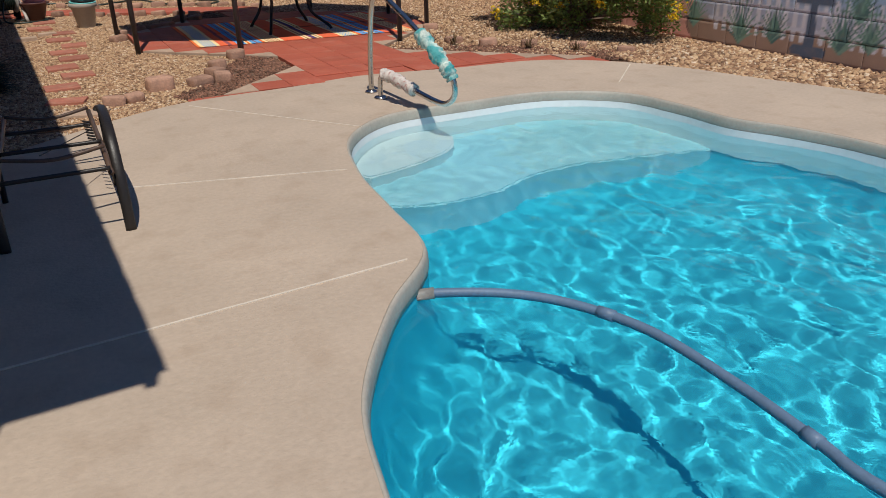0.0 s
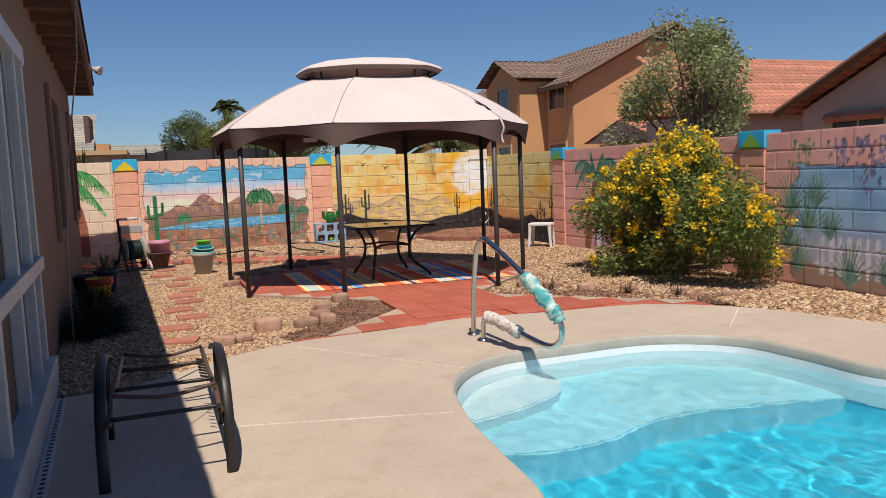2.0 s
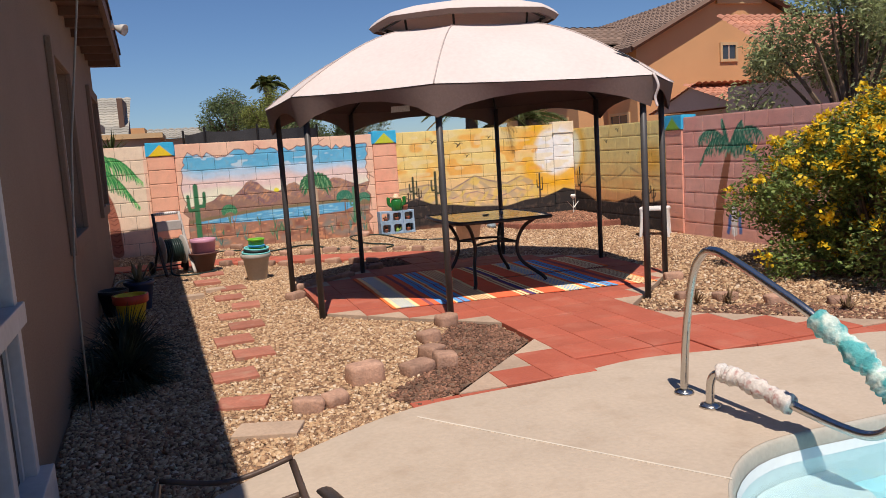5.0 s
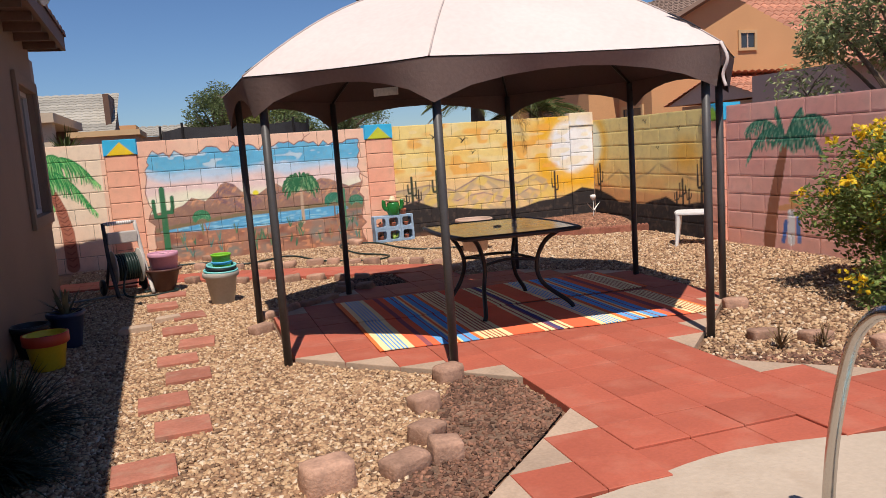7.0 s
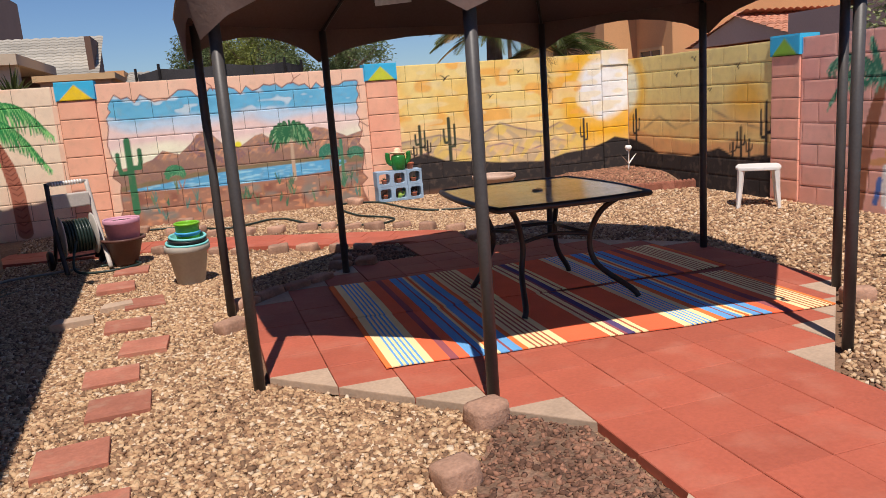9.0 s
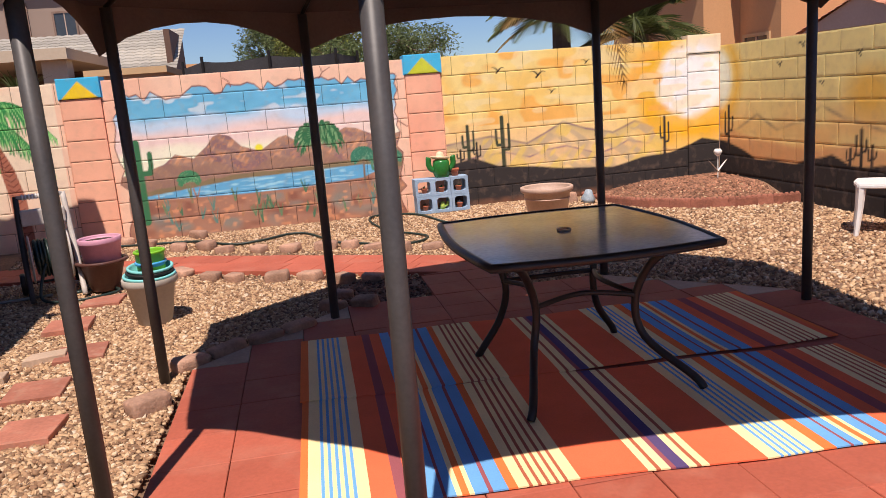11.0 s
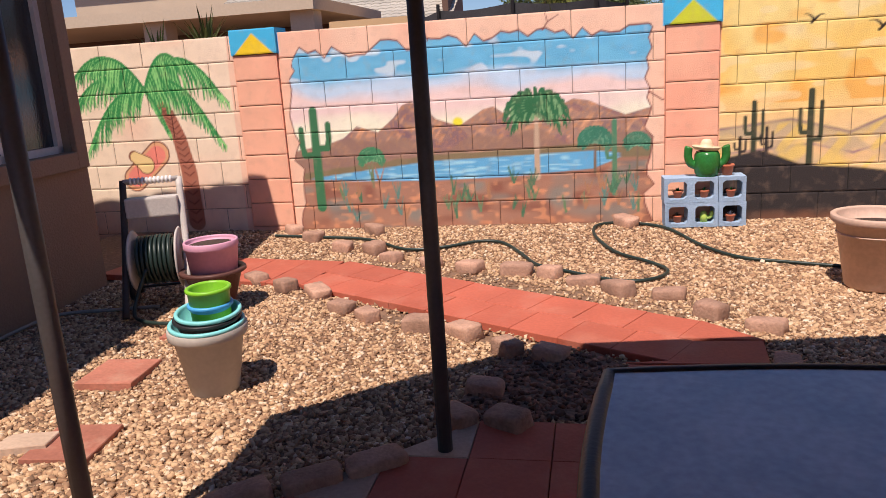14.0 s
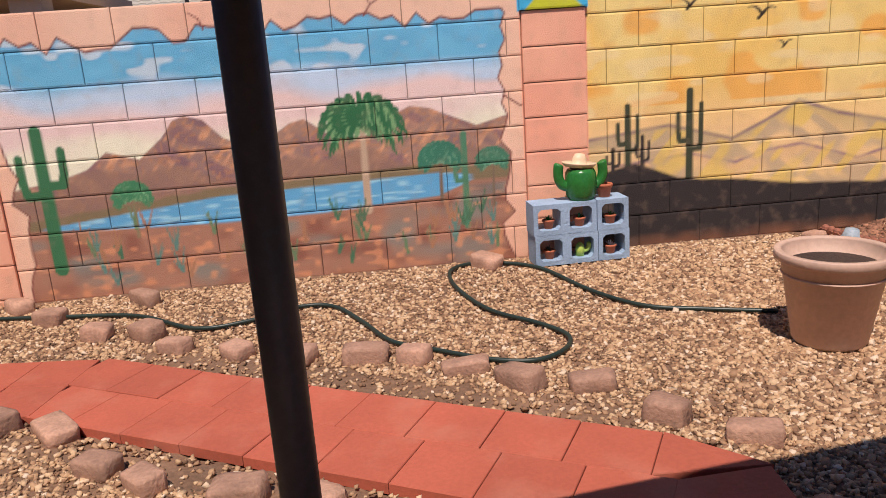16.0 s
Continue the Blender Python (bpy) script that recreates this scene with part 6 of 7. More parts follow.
# ---- pool hand rail ----
rail = tagged(empty("pool_rail", 2.24, 6.5), "bent steel pool hand rail with cloth wrapped round it", "hand rail")
ri = pose(-2.24, -6.5, 0)
RAIL = [(2.24, 6.65, 0.0), (2.24, 6.62, 0.35), (2.24, 6.55, 0.68), (2.237, 6.46, 0.81), (2.235, 6.36, 0.838), (2.245, 6.24, 0.805), (2.265, 6.0, 0.71), (2.29, 5.76, 0.60), (2.35, 5.55, 0.44), (2.40, 5.45, 0.30), (2.415, 5.46, 0.18), (2.40, 5.55, 0.105), (2.37, 5.68, 0.10), (2.31, 5.92, 0.145), (2.25, 6.18, 0.20), (2.232, 6.32, 0.205), (2.223, 6.39, 0.15), (2.22, 6.40, 0.0)]
part("tube", tube([ri @ p for p in spline(RAIL, 6)], 0.022, 12), M_CHROME, rail, "brushed steel tube", True)
for x, y in ((2.24, 6.65), (2.22, 6.40)):
    part("flange", lathe([(0.022, 0.0), (0.055, 0.0), (0.055, 0.008), (0.045, 0.018), (0.024, 0.024)], 24), M_CHROME, rail, "steel base flange", True, Matrix.Translation((x - 2.24, y - 6.5, 0.001)))


def cloth_material(name, a, b, c):
    m = mat(name, a, 0.95, vary=0.15, scale=20, fine=120, bump=0.5, bump_scale=70, tint2=b, dirt=(c, 0.9, 26.0))
    return m


M_TEALCLOTH = cloth_material("teal_print_cloth", (0.10, 0.40, 0.40), (0.62, 0.70, 0.62), (0.05, 0.28, 0.30))
M_PINKCLOTH = cloth_material("faded_print_cloth", (0.62, 0.55, 0.50), (0.66, 0.62, 0.58), (0.36, 0.12, 0.10))


def wrap(i0, i1, r, m, label, seed):
    line = spline(RAIL, 6)[i0 * 6:i1 * 6 + 1]
    fine = spline([tuple(p) for p in line], 3)
    b = tube([ri @ p for p in fine], [r * (0.75 + 0.35 * abs(math.sin(k / len(fine) * math.pi * 3.2 + seed)) + 0.1 * math.sin(k * 1.9)) for k in range(len(fine))], 16)
    for v in b.verts:
        v.co += noise.noise_vector(v.co * 22) * 0.010
    ob = link_mesh("cloth_wrap", b, m, smooth=True)
    ob.matrix_basis = pose(2.24, 6.5, 0)
    return tagged(ob, label, "cloth")


wrap(7, 9, 0.052, M_TEALCLOTH, "teal patterned cloth wrapped round the pool rail", 0.4)
wrap(13, 15, 0.046, M_PINKCLOTH, "faded floral cloth wrapped round the lower rail", 1.0)

# ---- pool cleaner hose, deck joints and drain ----
hose_line = spline([(1.06, 3.30, -0.13), (1.10, 3.29, -0.112), (1.38, 3.13, -0.108), (1.59, 2.91, -0.108), (1.74, 2.56, -0.11), (1.76, 2.12, -0.112), (1.74, 1.77, -0.112), (1.73, 1.5, -0.112), (1.9, 0.6, -0.112), (2.4, 0.0, -0.14)], 10)
M_CLEANER = mat("grey_blue_pool_hose", (0.13, 0.20, 0.30), 0.5, vary=0.1, fine=60)
hb = tube(hose_line, [0.021 + 0.0025 * math.sin(k * 3.14 / 1.0) for k in range(len(hose_line))], 12)
ph = tagged(empty("pool_hose", 0, 0, 0), "grey blue ribbed suction hose floating on the water", "pool hose")
part("hose", hb, M_CLEANER, ph, "", True)
part("cuff", tube([hose_line[0], hose_line[6], hose_line[12]], 0.027, 12), M_GREYHOSE, ph, "pale grey end cuff", True)
for k in (34, 58):
    part("joint_cuff", tube(hose_line[k:k + 3], 0.026, 12), M_CLEANER, ph, "", True)
for k, (a, b) in enumerate((((-0.75, 3.30), (1.09, 3.43)), ((0.04, 5.14), (1.31, 4.78)), ((0.78, 7.0), (1.75, 5.65)), ((4.22, 5.8), (4.85, 6.4)))):
    a, b = Vector(a), Vector(b)
    d = (b - a).normalized()
    n = Vector((-d.y, d.x)) * 0.006
    tagged(link_mesh("deck_joint", sheet([tuple(a - n), tuple(b - n), tuple(b + n), tuple(a + n)], [], 0.0035, 0.004), M_JOINT), "thin pale sealed joint in the pool deck", "joint", kind="structure")

# ---- lounge chair frame ----
lounge = tagged(empty("lounge_chair", -0.24, 4.9), "dark metal lounge chair frame without its sling", "lounge chair")
li = pose(0.24, -4.9, 0)
M_RUST = mat("bronze_tube", (0.10, 0.062, 0.045), 0.4, vary=0.2, scale=10, fine=60)
for x in (0.035, -0.525):
    s = 1 if x > -0.2 else -1
    pts = spline([(x, 4.44, 0.0), (x, 4.45, 0.15), (x, 4.50, 0.31), (x, 4.62, 0.455), (x, 4.86, 0.515), (x, 5.15, 0.48), (x, 5.42, 0.405)], 5)
    part("arm", tube([li @ p for p in pts], 0.026, 10, flat=0.42), M_BLACKMETAL, lounge, "dark flat metal arm", True)
    part("leg", tube([li @ Vector(p) for p in ((x, 5.10, 0.48), (x, 5.17, 0.2), (x + 0.01 * s, 5.22, 0.0))], 0.016, 8), M_BLACKMETAL, lounge, "", True)
    part("side_rail", tube([li @ Vector(p) for p in ((x - 0.035 * s, 4.46, 0.30), (x - 0.035 * s, 4.8, 0.33), (x - 0.035 * s, 5.4, 0.29), (x - 0.035 * s, 6.0, 0.28))], 0.014, 8), M_RUST, lounge, "", True)
for y, z, dip in ((6.0, 0.30, 0.05), (5.66, 0.27, 0.0), (4.90, 0.35, 0.0), (4.72, 0.37, 0.04), (4.45, 0.33, 0.0), (5.75, 0.26, 0.03)):
    part("crossbar", tube([li @ p for p in spline([(-0.48, y, z), (-0.24, y - dip, z - dip * 0.6), (0.0, y, z)], 6)], 0.011, 8), M_RUST if dip else M_BLACKMETAL, lounge, "", True)
for k in range(8):
    y = 5.0 + k * 0.07
    part("spring", tube([li @ Vector(p) for p in ((-0.02, y, 0.32), (-0.055, y + 0.03, 0.325))], 0.006, 6), M_BLACKMETAL, lounge)
part("cord", tube([li @ Vector(p) for p in ((-0.02, 5.4, 0.3), (-0.3, 4.85, 0.33))], 0.003, 5), M_BLACKMETAL, lounge)


# ---- house beside the walk ----
house = tagged(empty("house", -0.79, 1.5, 0, 2.69), "tan stucco house with a grey framed screen wall and brown eaves", "house")
HL = 13.1


def wall_with_holes(y0, y1, z0, z1, holes, thick):
    """A wall in the y-z plane, its face at x = 0, with openings through it."""
    b = sheet([(y0, z0), (y1, z0), (y1, z1), (y0, z1)], [[(a, c), (a2, c), (a2, c2), (a, c2)] for a, c, a2, c2 in holes], 0.0, thick)
    bmesh.ops.transform(b, matrix=Matrix(((0, 0, 1, 0), (1, 0, 0, 0), (0, 1, 0, 0), (0, 0, 0, 1))), verts=b.verts)
    bmesh.ops.recalc_face_normals(b, faces=b.faces)
    return b


WIN1, WIN2 = (7.9, 0.95, 9.1, 2.3), (11.75, 1.0, 12.95, 2.35)
part("wall", wall_with_holes(5.2, HL, -0.1, 2.92, [WIN1, WIN2], 0.2), M_STUCCO, house, "tan rough stucco wall")
part("wall", wall_with_holes(0.3, 5.2, -0.1, 2.92, [(0.5, 0.2, 5.1, 2.3)], 0.2), M_STUCCO, house, "tan rough stucco wall")
part("end_wall", box(-6.0, HL - 0.2, -0.1, -0.2, HL, 2.92), M_STUCCO, house)
part("end_wall", box(-6.0, 0.3, -0.1, -0.2, 0.5, 2.92), M_STUCCO, house)
part("back_wall", box(-6.2, 0.3, -0.1, -6.0, HL, 2.92), M_STUCCO, house)
part("ceiling", box(-6.0, 0.5, 2.7, -0.2, HL - 0.2, 2.78), M_STUCCO, house)
part("eave", box(-0.2, 0.02, 2.90, 0.34, HL + 0.18, 2.94), M_TRIM, house, "brown boarded eave underside")
part("fascia", box(0.34, 0.0, 2.87, 0.38, HL + 0.2, 3.05), M_TRIM, house, "dark brown fascia board")
part("fascia", box(-6.4, HL + 0.18, 2.87, 0.34, HL + 0.22, 3.05), M_TRIM, house, "dark brown fascia board")
for k in range(22):
    y = 0.35 + k * 0.59
    part("rafter_tail", box(0.002, y, 2.82, 0.33, y + 0.045, 2.90), M_TRIM, house)
M_TILE = mat("brown_roof_tile", (0.22, 0.125, 0.09), 0.85, vary=0.15, scale=3, fine=40, bump=0.3, island=0.15)


def tiled_slope(w, run, rise, rows, cols, wave=0.03, hip0=0.0, hip1=0.0):
    """Rows of lapped, rounded tiles over a slope that runs along x, climbs along +y."""
    b = bmesh.new()
    for r in range(rows):
        y0, y1 = run * r / rows, run * (r + 1.08) / rows
        z0, z1 = rise * r / rows + 0.035, rise * (r + 1.08) / rows
        lo, hi = [], []
        n = cols * 4
        for i in range(n + 1):
            x = w * i / n
            h = wave * abs(math.sin(math.pi * i / 4))
            lo.append(b.verts.new((min(max(x, hip0 * y0), w - hip1 * y0), y0, z0 + h)))
            hi.append(b.verts.new((min(max(x, hip0 * y1), w - hip1 * y1), y1, z1 + h)))
        for i in range(n):
            b.faces.new((lo[i], lo[i + 1], hi[i + 1], hi[i]))
        dn = [b.verts.new((v.co.x, v.co.y, v.co.z - 0.03 - (v.co.z - z0))) for v in lo]
        for i in range(n):
            b.faces.new((dn[i], dn[i + 1], lo[i + 1], lo[i]))
    return b


rs = tiled_slope(HL + 0.25, 3.35, 1.25, 12, 44, 0.03, 0.0, 1.0)
bmesh.ops.transform(rs, matrix=Matrix.Translation((0.40, -0.02, 3.03)) @ Matrix(((0, -1, 0, 0), (1, 0, 0, 0), (0, 0, 1, 0), (0, 0, 0, 1))), verts=rs.verts)
tagged(part("roof", rs, M_TILE, house, "brown concrete tile roof"), kind="stuff")
rs = tiled_slope(6.8, 3.35, 1.25, 12, 22, 0.03, 1.0, 1.0)
bmesh.ops.transform(rs, matrix=Matrix.Translation((0.40, HL + 0.23, 3.03)) @ Matrix(((-1, 0, 0, 0), (0, -1, 0, 0), (0, 0, 1, 0), (0, 0, 0, 1))), verts=rs.verts)
tagged(part("roof", rs, M_TILE, house, "brown concrete tile roof"), kind="stuff")
for y0, z0, y1, z1 in (WIN1, WIN2):
    wb = box(-0.10, y0 + 0.05, z0 + 0.05, -0.092, y1 - 0.05, z1 - 0.05)
    win = part("window", wb, mat("window_glass", (0.03, 0.035, 0.04), 0.03, vary=0.05, spec=0.9) if "window_glass" not in bpy.data.materials else bpy.data.materials["window_glass"], house, "dark reflecting window glass")
    for a, c, d, e in ((y0, z0, y0 + 0.05, z1), (y1 - 0.05, z0, y1, z1), (y0, z0, y1, z0 + 0.05), (y0, z1 - 0.05, y1, z1), ((y0 + y1) / 2 - 0.02, z0, (y0 + y1) / 2 + 0.02, z1)):
        part("frame_bar", box(-0.11, a, c, -0.06, d, e), M_FRAME, win)
    for a, c, d, e in ((y0 - 0.12, z0 - 0.12, y0, z1 + 0.12), (y1, z0 - 0.12, y1 + 0.12, z1 + 0.12), (y0, z0 - 0.12, y1, z0), (y0, z1, y1, z1 + 0.12)):
        part("stucco_trim", box(0.0, a, c, 0.045, d, e, 0.01), M_STUCCO, house, "raised stucco window surround")
# screened wall of painted lumber
part("screen", box(-0.012, 0.5, 0.2, -0.007, 5.1, 2.3), M_SCREEN, house, "dark insect screen")
for y in (0.52, 1.3, 2.15, 2.99, 3.85, 4.57, 5.04):
    part("post", box(-0.03, y - 0.038, 0.2, 0.05, y + 0.038, 2.3, 0.006), M_FRAME, house, "painted grey white post")
for z, h, d in ((0.17, 0.10, 0.10), (0.88, 0.09, 0.07), (2.26, 0.12, 0.06)):
    part("rail", box(-0.05, 0.44, z - h / 2, d, 5.12, z + h / 2, 0.006), M_FRAME, house, "painted grey white rail")
for ya, yb in ((0.57, 1.25), (1.35, 2.10), (2.20, 2.94), (3.04, 3.80), (3.90, 4.52), (4.62, 4.99)):
    for y in (ya + 0.02, yb - 0.02):
        part("screen_frame", box(-0.02, y - 0.018, 0.22, 0.006, y + 0.018, 2.22), M_FRAME, house)
part("kerb", box(-0.2, 0.4, -0.1, 0.09, 5.2, 0.12, 0.01), M_FRAME, house, "grey white painted kerb")
drain = tagged(empty("channel_drain", -0.79, 1.5, 0, 2.69), "narrow white slotted channel drain beside the house kerb", "drain")
part("channel", box(0.10, 0.3, -0.03, 0.16, 4.75, 0.004), M_FRAME, drain)
for k in range(74):
    part("slot", box(0.118, 0.35 + k * 0.06, 0.002, 0.142, 0.375 + k * 0.06, 0.006), M_BLACKP, drain)
cable = tagged(link_mesh("cable", tube([(-0.66, 7.2, 2.92), (-0.72, 7.6, 2.4), (-0.86, 7.75, 1.6), (-0.93, 7.8, 0.9), (-0.95, 7.85, 0.0)], 0.006, 6), M_GREYHOSE, smooth=True), "thin pale cable hanging from the eave", "cable")
lamp = tagged(empty("flood_light", -0.79, 1.5, 0, 2.69), "beige motion sensor flood light under the eave corner", "light fixture")
part("base", lathe([(0.0, 0.0), (0.05, 0.0), (0.05, 0.03), (0.0, 0.035)], 16), M_REEL, lamp, "", True, Matrix.Translation((0.38, 10.4, 2.94)) @ pose(0, 0, 0, 0, 90, 0))
part("head", lathe([(0.02, 0.0), (0.03, 0.03), (0.055, 0.09), (0.06, 0.12), (0.05, 0.12), (0.0, 0.10)], 18), M_REEL, lamp, "", True, Matrix.Translation((0.42, 10.4, 2.92)) @ pose(0, 0, 0, 0, 110, -30))


# ---- plants: leaves in clumps on real limbs ----
def leaf_mat(name, base, tip):
    m = mat(name, base, 0.5, vary=0.18, scale=4, fine=30, bump=0.0, island=0.45, spec=0.35)
    n, l = m.node_tree.nodes, m.node_tree.links
    p = n["Principled BSDF"]
    out = next(q for q in n if q.type == "OUTPUT_MATERIAL")
    thin, mix = n.new("ShaderNodeBsdfTranslucent"), n.new("ShaderNodeMixShader")
    l.new(p.inputs["Base Color"].links[0].from_socket, thin.inputs["Color"])
    mix.inputs[0].default_value = 0.38
    l.new(p.outputs[0], mix.inputs[1])
    l.new(thin.outputs[0], mix.inputs[2])
    l.new(mix.outputs[0], out.inputs["Surface"])
    return m


M_BARK = mat("grey_brown_bark", (0.16, 0.11, 0.075), 0.9, vary=0.2, scale=12, fine=70, bump=0.6)
M_BUSH = leaf_mat("bush_leaf", (0.20, 0.27, 0.075), None)
M_BUSHDRY = leaf_mat("dry_bush_leaf", (0.30, 0.21, 0.07), None)
M_FLOWER = leaf_mat("yellow_blossom", (0.88, 0.62, 0.04), None)
M_OLIVE = leaf_mat("olive_leaf", (0.33, 0.37, 0.17), None)
M_TREE = leaf_mat("dark_tree_leaf", (0.15, 0.19, 0.075), None)
M_SHRUB = leaf_mat("yellow_green_leaf", (0.22, 0.24, 0.06), None)
M_PALM = leaf_mat("palm_frond", (0.10, 0.12, 0.035), None)
M_PALMDRY = leaf_mat("dry_palm_frond", (0.34, 0.22, 0.08), None)


def leaves(points, size, seed, aspect=2.2, spread=1.0, droop=0.0):
    """Small folded leaves at the given points, in one mesh."""
    rng = np.random.RandomState(seed)
    p = np.array(points)
    n = len(p)
    d = rng.normal(size=(n, 3))
    d[:, 2] = d[:, 2] * 0.6 - droop
    d /= np.linalg.norm(d, axis=1)[:, None]
    u = rng.normal(size=(n, 3))
    s = np.cross(d, u)
    s /= np.linalg.norm(s, axis=1)[:, None]
    L = size * rng.uniform(0.6, 1.3, (n, 1))
    W = L / aspect / 2
    nrm = np.cross(d, s)
    v = np.stack([p, p + d * L * 0.5 + s * W + nrm * W * 0.3, p + d * L, p + d * L * 0.5 - s * W + nrm * W * 0.3], 1).reshape(-1, 3)
    f = np.arange(4 * n).reshape(-1, 4)
    tri = np.concatenate([f[:, [0, 1, 2]], f[:, [0, 2, 3]]])
    me = bpy.data.meshes.new("leaves")
    me.from_pydata(v.tolist(), [], tri.tolist())
    return me


def plant_parts(thing, sets):
    for name, me, m, label in sets:
        me.materials.append(m)
        ob = new(name, me)
        ob.parent = thing
        if label:
            ob["label"] = label


def limbs(rng, trunk_h, r0, crown, n, levels=2):
    """Trunk and limbs that reach into the crown's lobes; returns the mesh and the twig ends."""
    b = bmesh.new()
    ends = []
    tube([(0, 0, -0.1), (0.02, 0.01, trunk_h * 0.5), (0.0, 0.03, trunk_h)], [r0, r0 * 0.8, r0 * 0.65], 8, b)
    for c in crown:
        mid = Vector((c[0] * 0.45, c[1] * 0.45, trunk_h + (c[2] - trunk_h) * 0.5))
        pts = spline([(0, 0.02, trunk_h * 0.85), tuple(mid), c[:3]], 4)
        tube(pts, [r0 * (0.55 - 0.45 * k / (len(pts) - 1)) for k in range(len(pts))], 6, b)
        for _ in range(n):
            d = Vector((rng.gauss(0, 1), rng.gauss(0, 1), rng.gauss(0.3, 0.8))).normalized()
            e = Vector(c[:3]) + d * c[3] * rng.uniform(0.5, 1.0)
            q = Vector(c[:3]) + d * c[3] * 0.3 + Vector((0, 0, 0.05))
            tube([c[:3], tuple(q), tuple(e)], [r0 * 0.12, r0 * 0.08, r0 * 0.03], 4, b, cap=False)
            ends.append(e)
    return b, ends


def shell_points(rng, crown, n, hollow=0.55):
    out = []
    for _ in range(n):
        c = rng.choice(crown)
        d = Vector((rng.gauss(0, 1), rng.gauss(0, 1), rng.gauss(0, 1))).normalized()
        out.append(tuple(Vector(c[:3]) + d * c[3] * (hollow + (1 - hollow) * rng.random() ** 0.6)))
    return out


def cluster(rng, centres, n, r):
    out = []
    for _ in range(n):
        c = rng.choice(centres)
        out.append((c[0] + rng.gauss(0, r), c[1] + rng.gauss(0, r), c[2] + rng.gauss(0, r)))
    return out


# flowering bush by the wall
rng = random.Random(11)
bush = tagged(empty("flowering_bush", 5.85, 8.62, -0.05), "dense green bush covered in yellow trumpet blossoms", "bush")
lobes = []
for _ in range(70):
    a, h = rng.uniform(0, 2 * math.pi), rng.uniform(0.0, 1.0)
    k = math.sqrt(rng.random())
    wide = 1.0 - 0.5 * max(0, h - 0.5) / 0.5
    lobes.append((0.80 * k * wide * math.cos(a), 1.55 * k * wide * math.sin(a), 0.2 + 1.5 * h * (1 - 0.2 * k), rng.uniform(0.2, 0.34)))
lb, twigs = limbs(rng, 0.15, 0.045, lobes, 3)
part("trunk", lb, M_BARK, bush, "brown woody stems")
pts = [p for p in shell_points(rng, lobes, 46000, 0.3) if p[2] > 0.06 and p[0] < 0.78]
plant_parts(bush, [("leaves", leaves(pts[:40000], 0.058, 1, 2.3), M_BUSH, "small green leaves"), ("dry_leaves", leaves(pts[40000:], 0.045, 2, 2.6), M_BUSHDRY, "dry tan leaves and pods")])
heads = [tuple(Vector(c[:3]) + Vector((rng.gauss(-0.3, 1), rng.gauss(-0.3, 1), abs(rng.gauss(0.5, 0.8)))).normalized() * c[3] * 1.08) for c in lobes for _ in range(9)]
heads = [h for h in heads if rng.random() < 0.3 + 0.5 * max(0, min(1, h[2] - 0.4))]
plant_parts(bush, [("blossoms", leaves(cluster(rng, heads, 8500, 0.028), 0.046, 3, 1.2), M_FLOWER, "yellow trumpet blossoms")])

# olive-leaved tree behind the wall
rng = random.Random(12)
tree = tagged(empty("tree", 8.75, 11.65, 0), "airy grey green tree behind the wall", "tree")
lobes = []
for _ in range(24):
    a, h = rng.uniform(0, 2 * math.pi), rng.random()
    k = math.sqrt(rng.random()) * (1 - 0.5 * h)
    lobes.append((1.3 * k * math.cos(a), 1.9 * k * math.sin(a), 1.7 + 1.9 * h, rng.uniform(0.3, 0.55)))
lb, twigs = limbs(rng, 1.0, 0.09, lobes, 6)
part("trunk", lb, M_BARK, tree, "thin grey brown trunk and limbs")
plant_parts(tree, [("crown", leaves(shell_points(rng, lobes, 15000, 0.25), 0.085, 5, 2.6, droop=0.4), M_OLIVE, "sparse grey green leaves")])


def crown_tree(x, y, h, rx, rz, seed, m, label, n=9000, leaf=0.14):
    rng = random.Random(seed)
    t = tagged(empty("tree", x, y, 0), label, "tree")
    lobes = []
    for _ in range(20):
        a, k = rng.uniform(0, 2 * math.pi), math.sqrt(rng.random())
        lobes.append((rx * 0.75 * k * math.cos(a), rx * 0.75 * k * math.sin(a), h - rz + rng.uniform(-0.8, 0.7) * rz * (1.1 - 0.7 * k), rng.uniform(0.18, 0.38) * rx))
    lb, _ = limbs(rng, max(0.5, h - 2 * rz), 0.12, lobes, 3)
    part("trunk", lb, M_BARK, t, "brown trunk and limbs")
    plant_parts(t, [("crown", leaves(shell_points(rng, lobes, n, 0.25), leaf * 0.8, seed, 3.6, droop=0.3), m, "")])
    return t


crown_tree(1.15, 28.5, 3.8, 1.3, 1.0, 21, M_TREE, "round dark green tree beyond the back wall")
crown_tree(2.35, 26.0, 3.7, 1.25, 1.0, 22, M_SHRUB, "yellow green feathery tree beyond the back wall")
crown_tree(3.3, 22.3, 3.0, 1.5, 0.8, 23, M_TREE, "dark green tree close behind the back wall", 11000, 0.11)
crown_tree(13.5, 36.5, 5.9, 0.9, 0.9, 24, M_TREE, "dark tree beside a neighbouring house", 3000, 0.2)


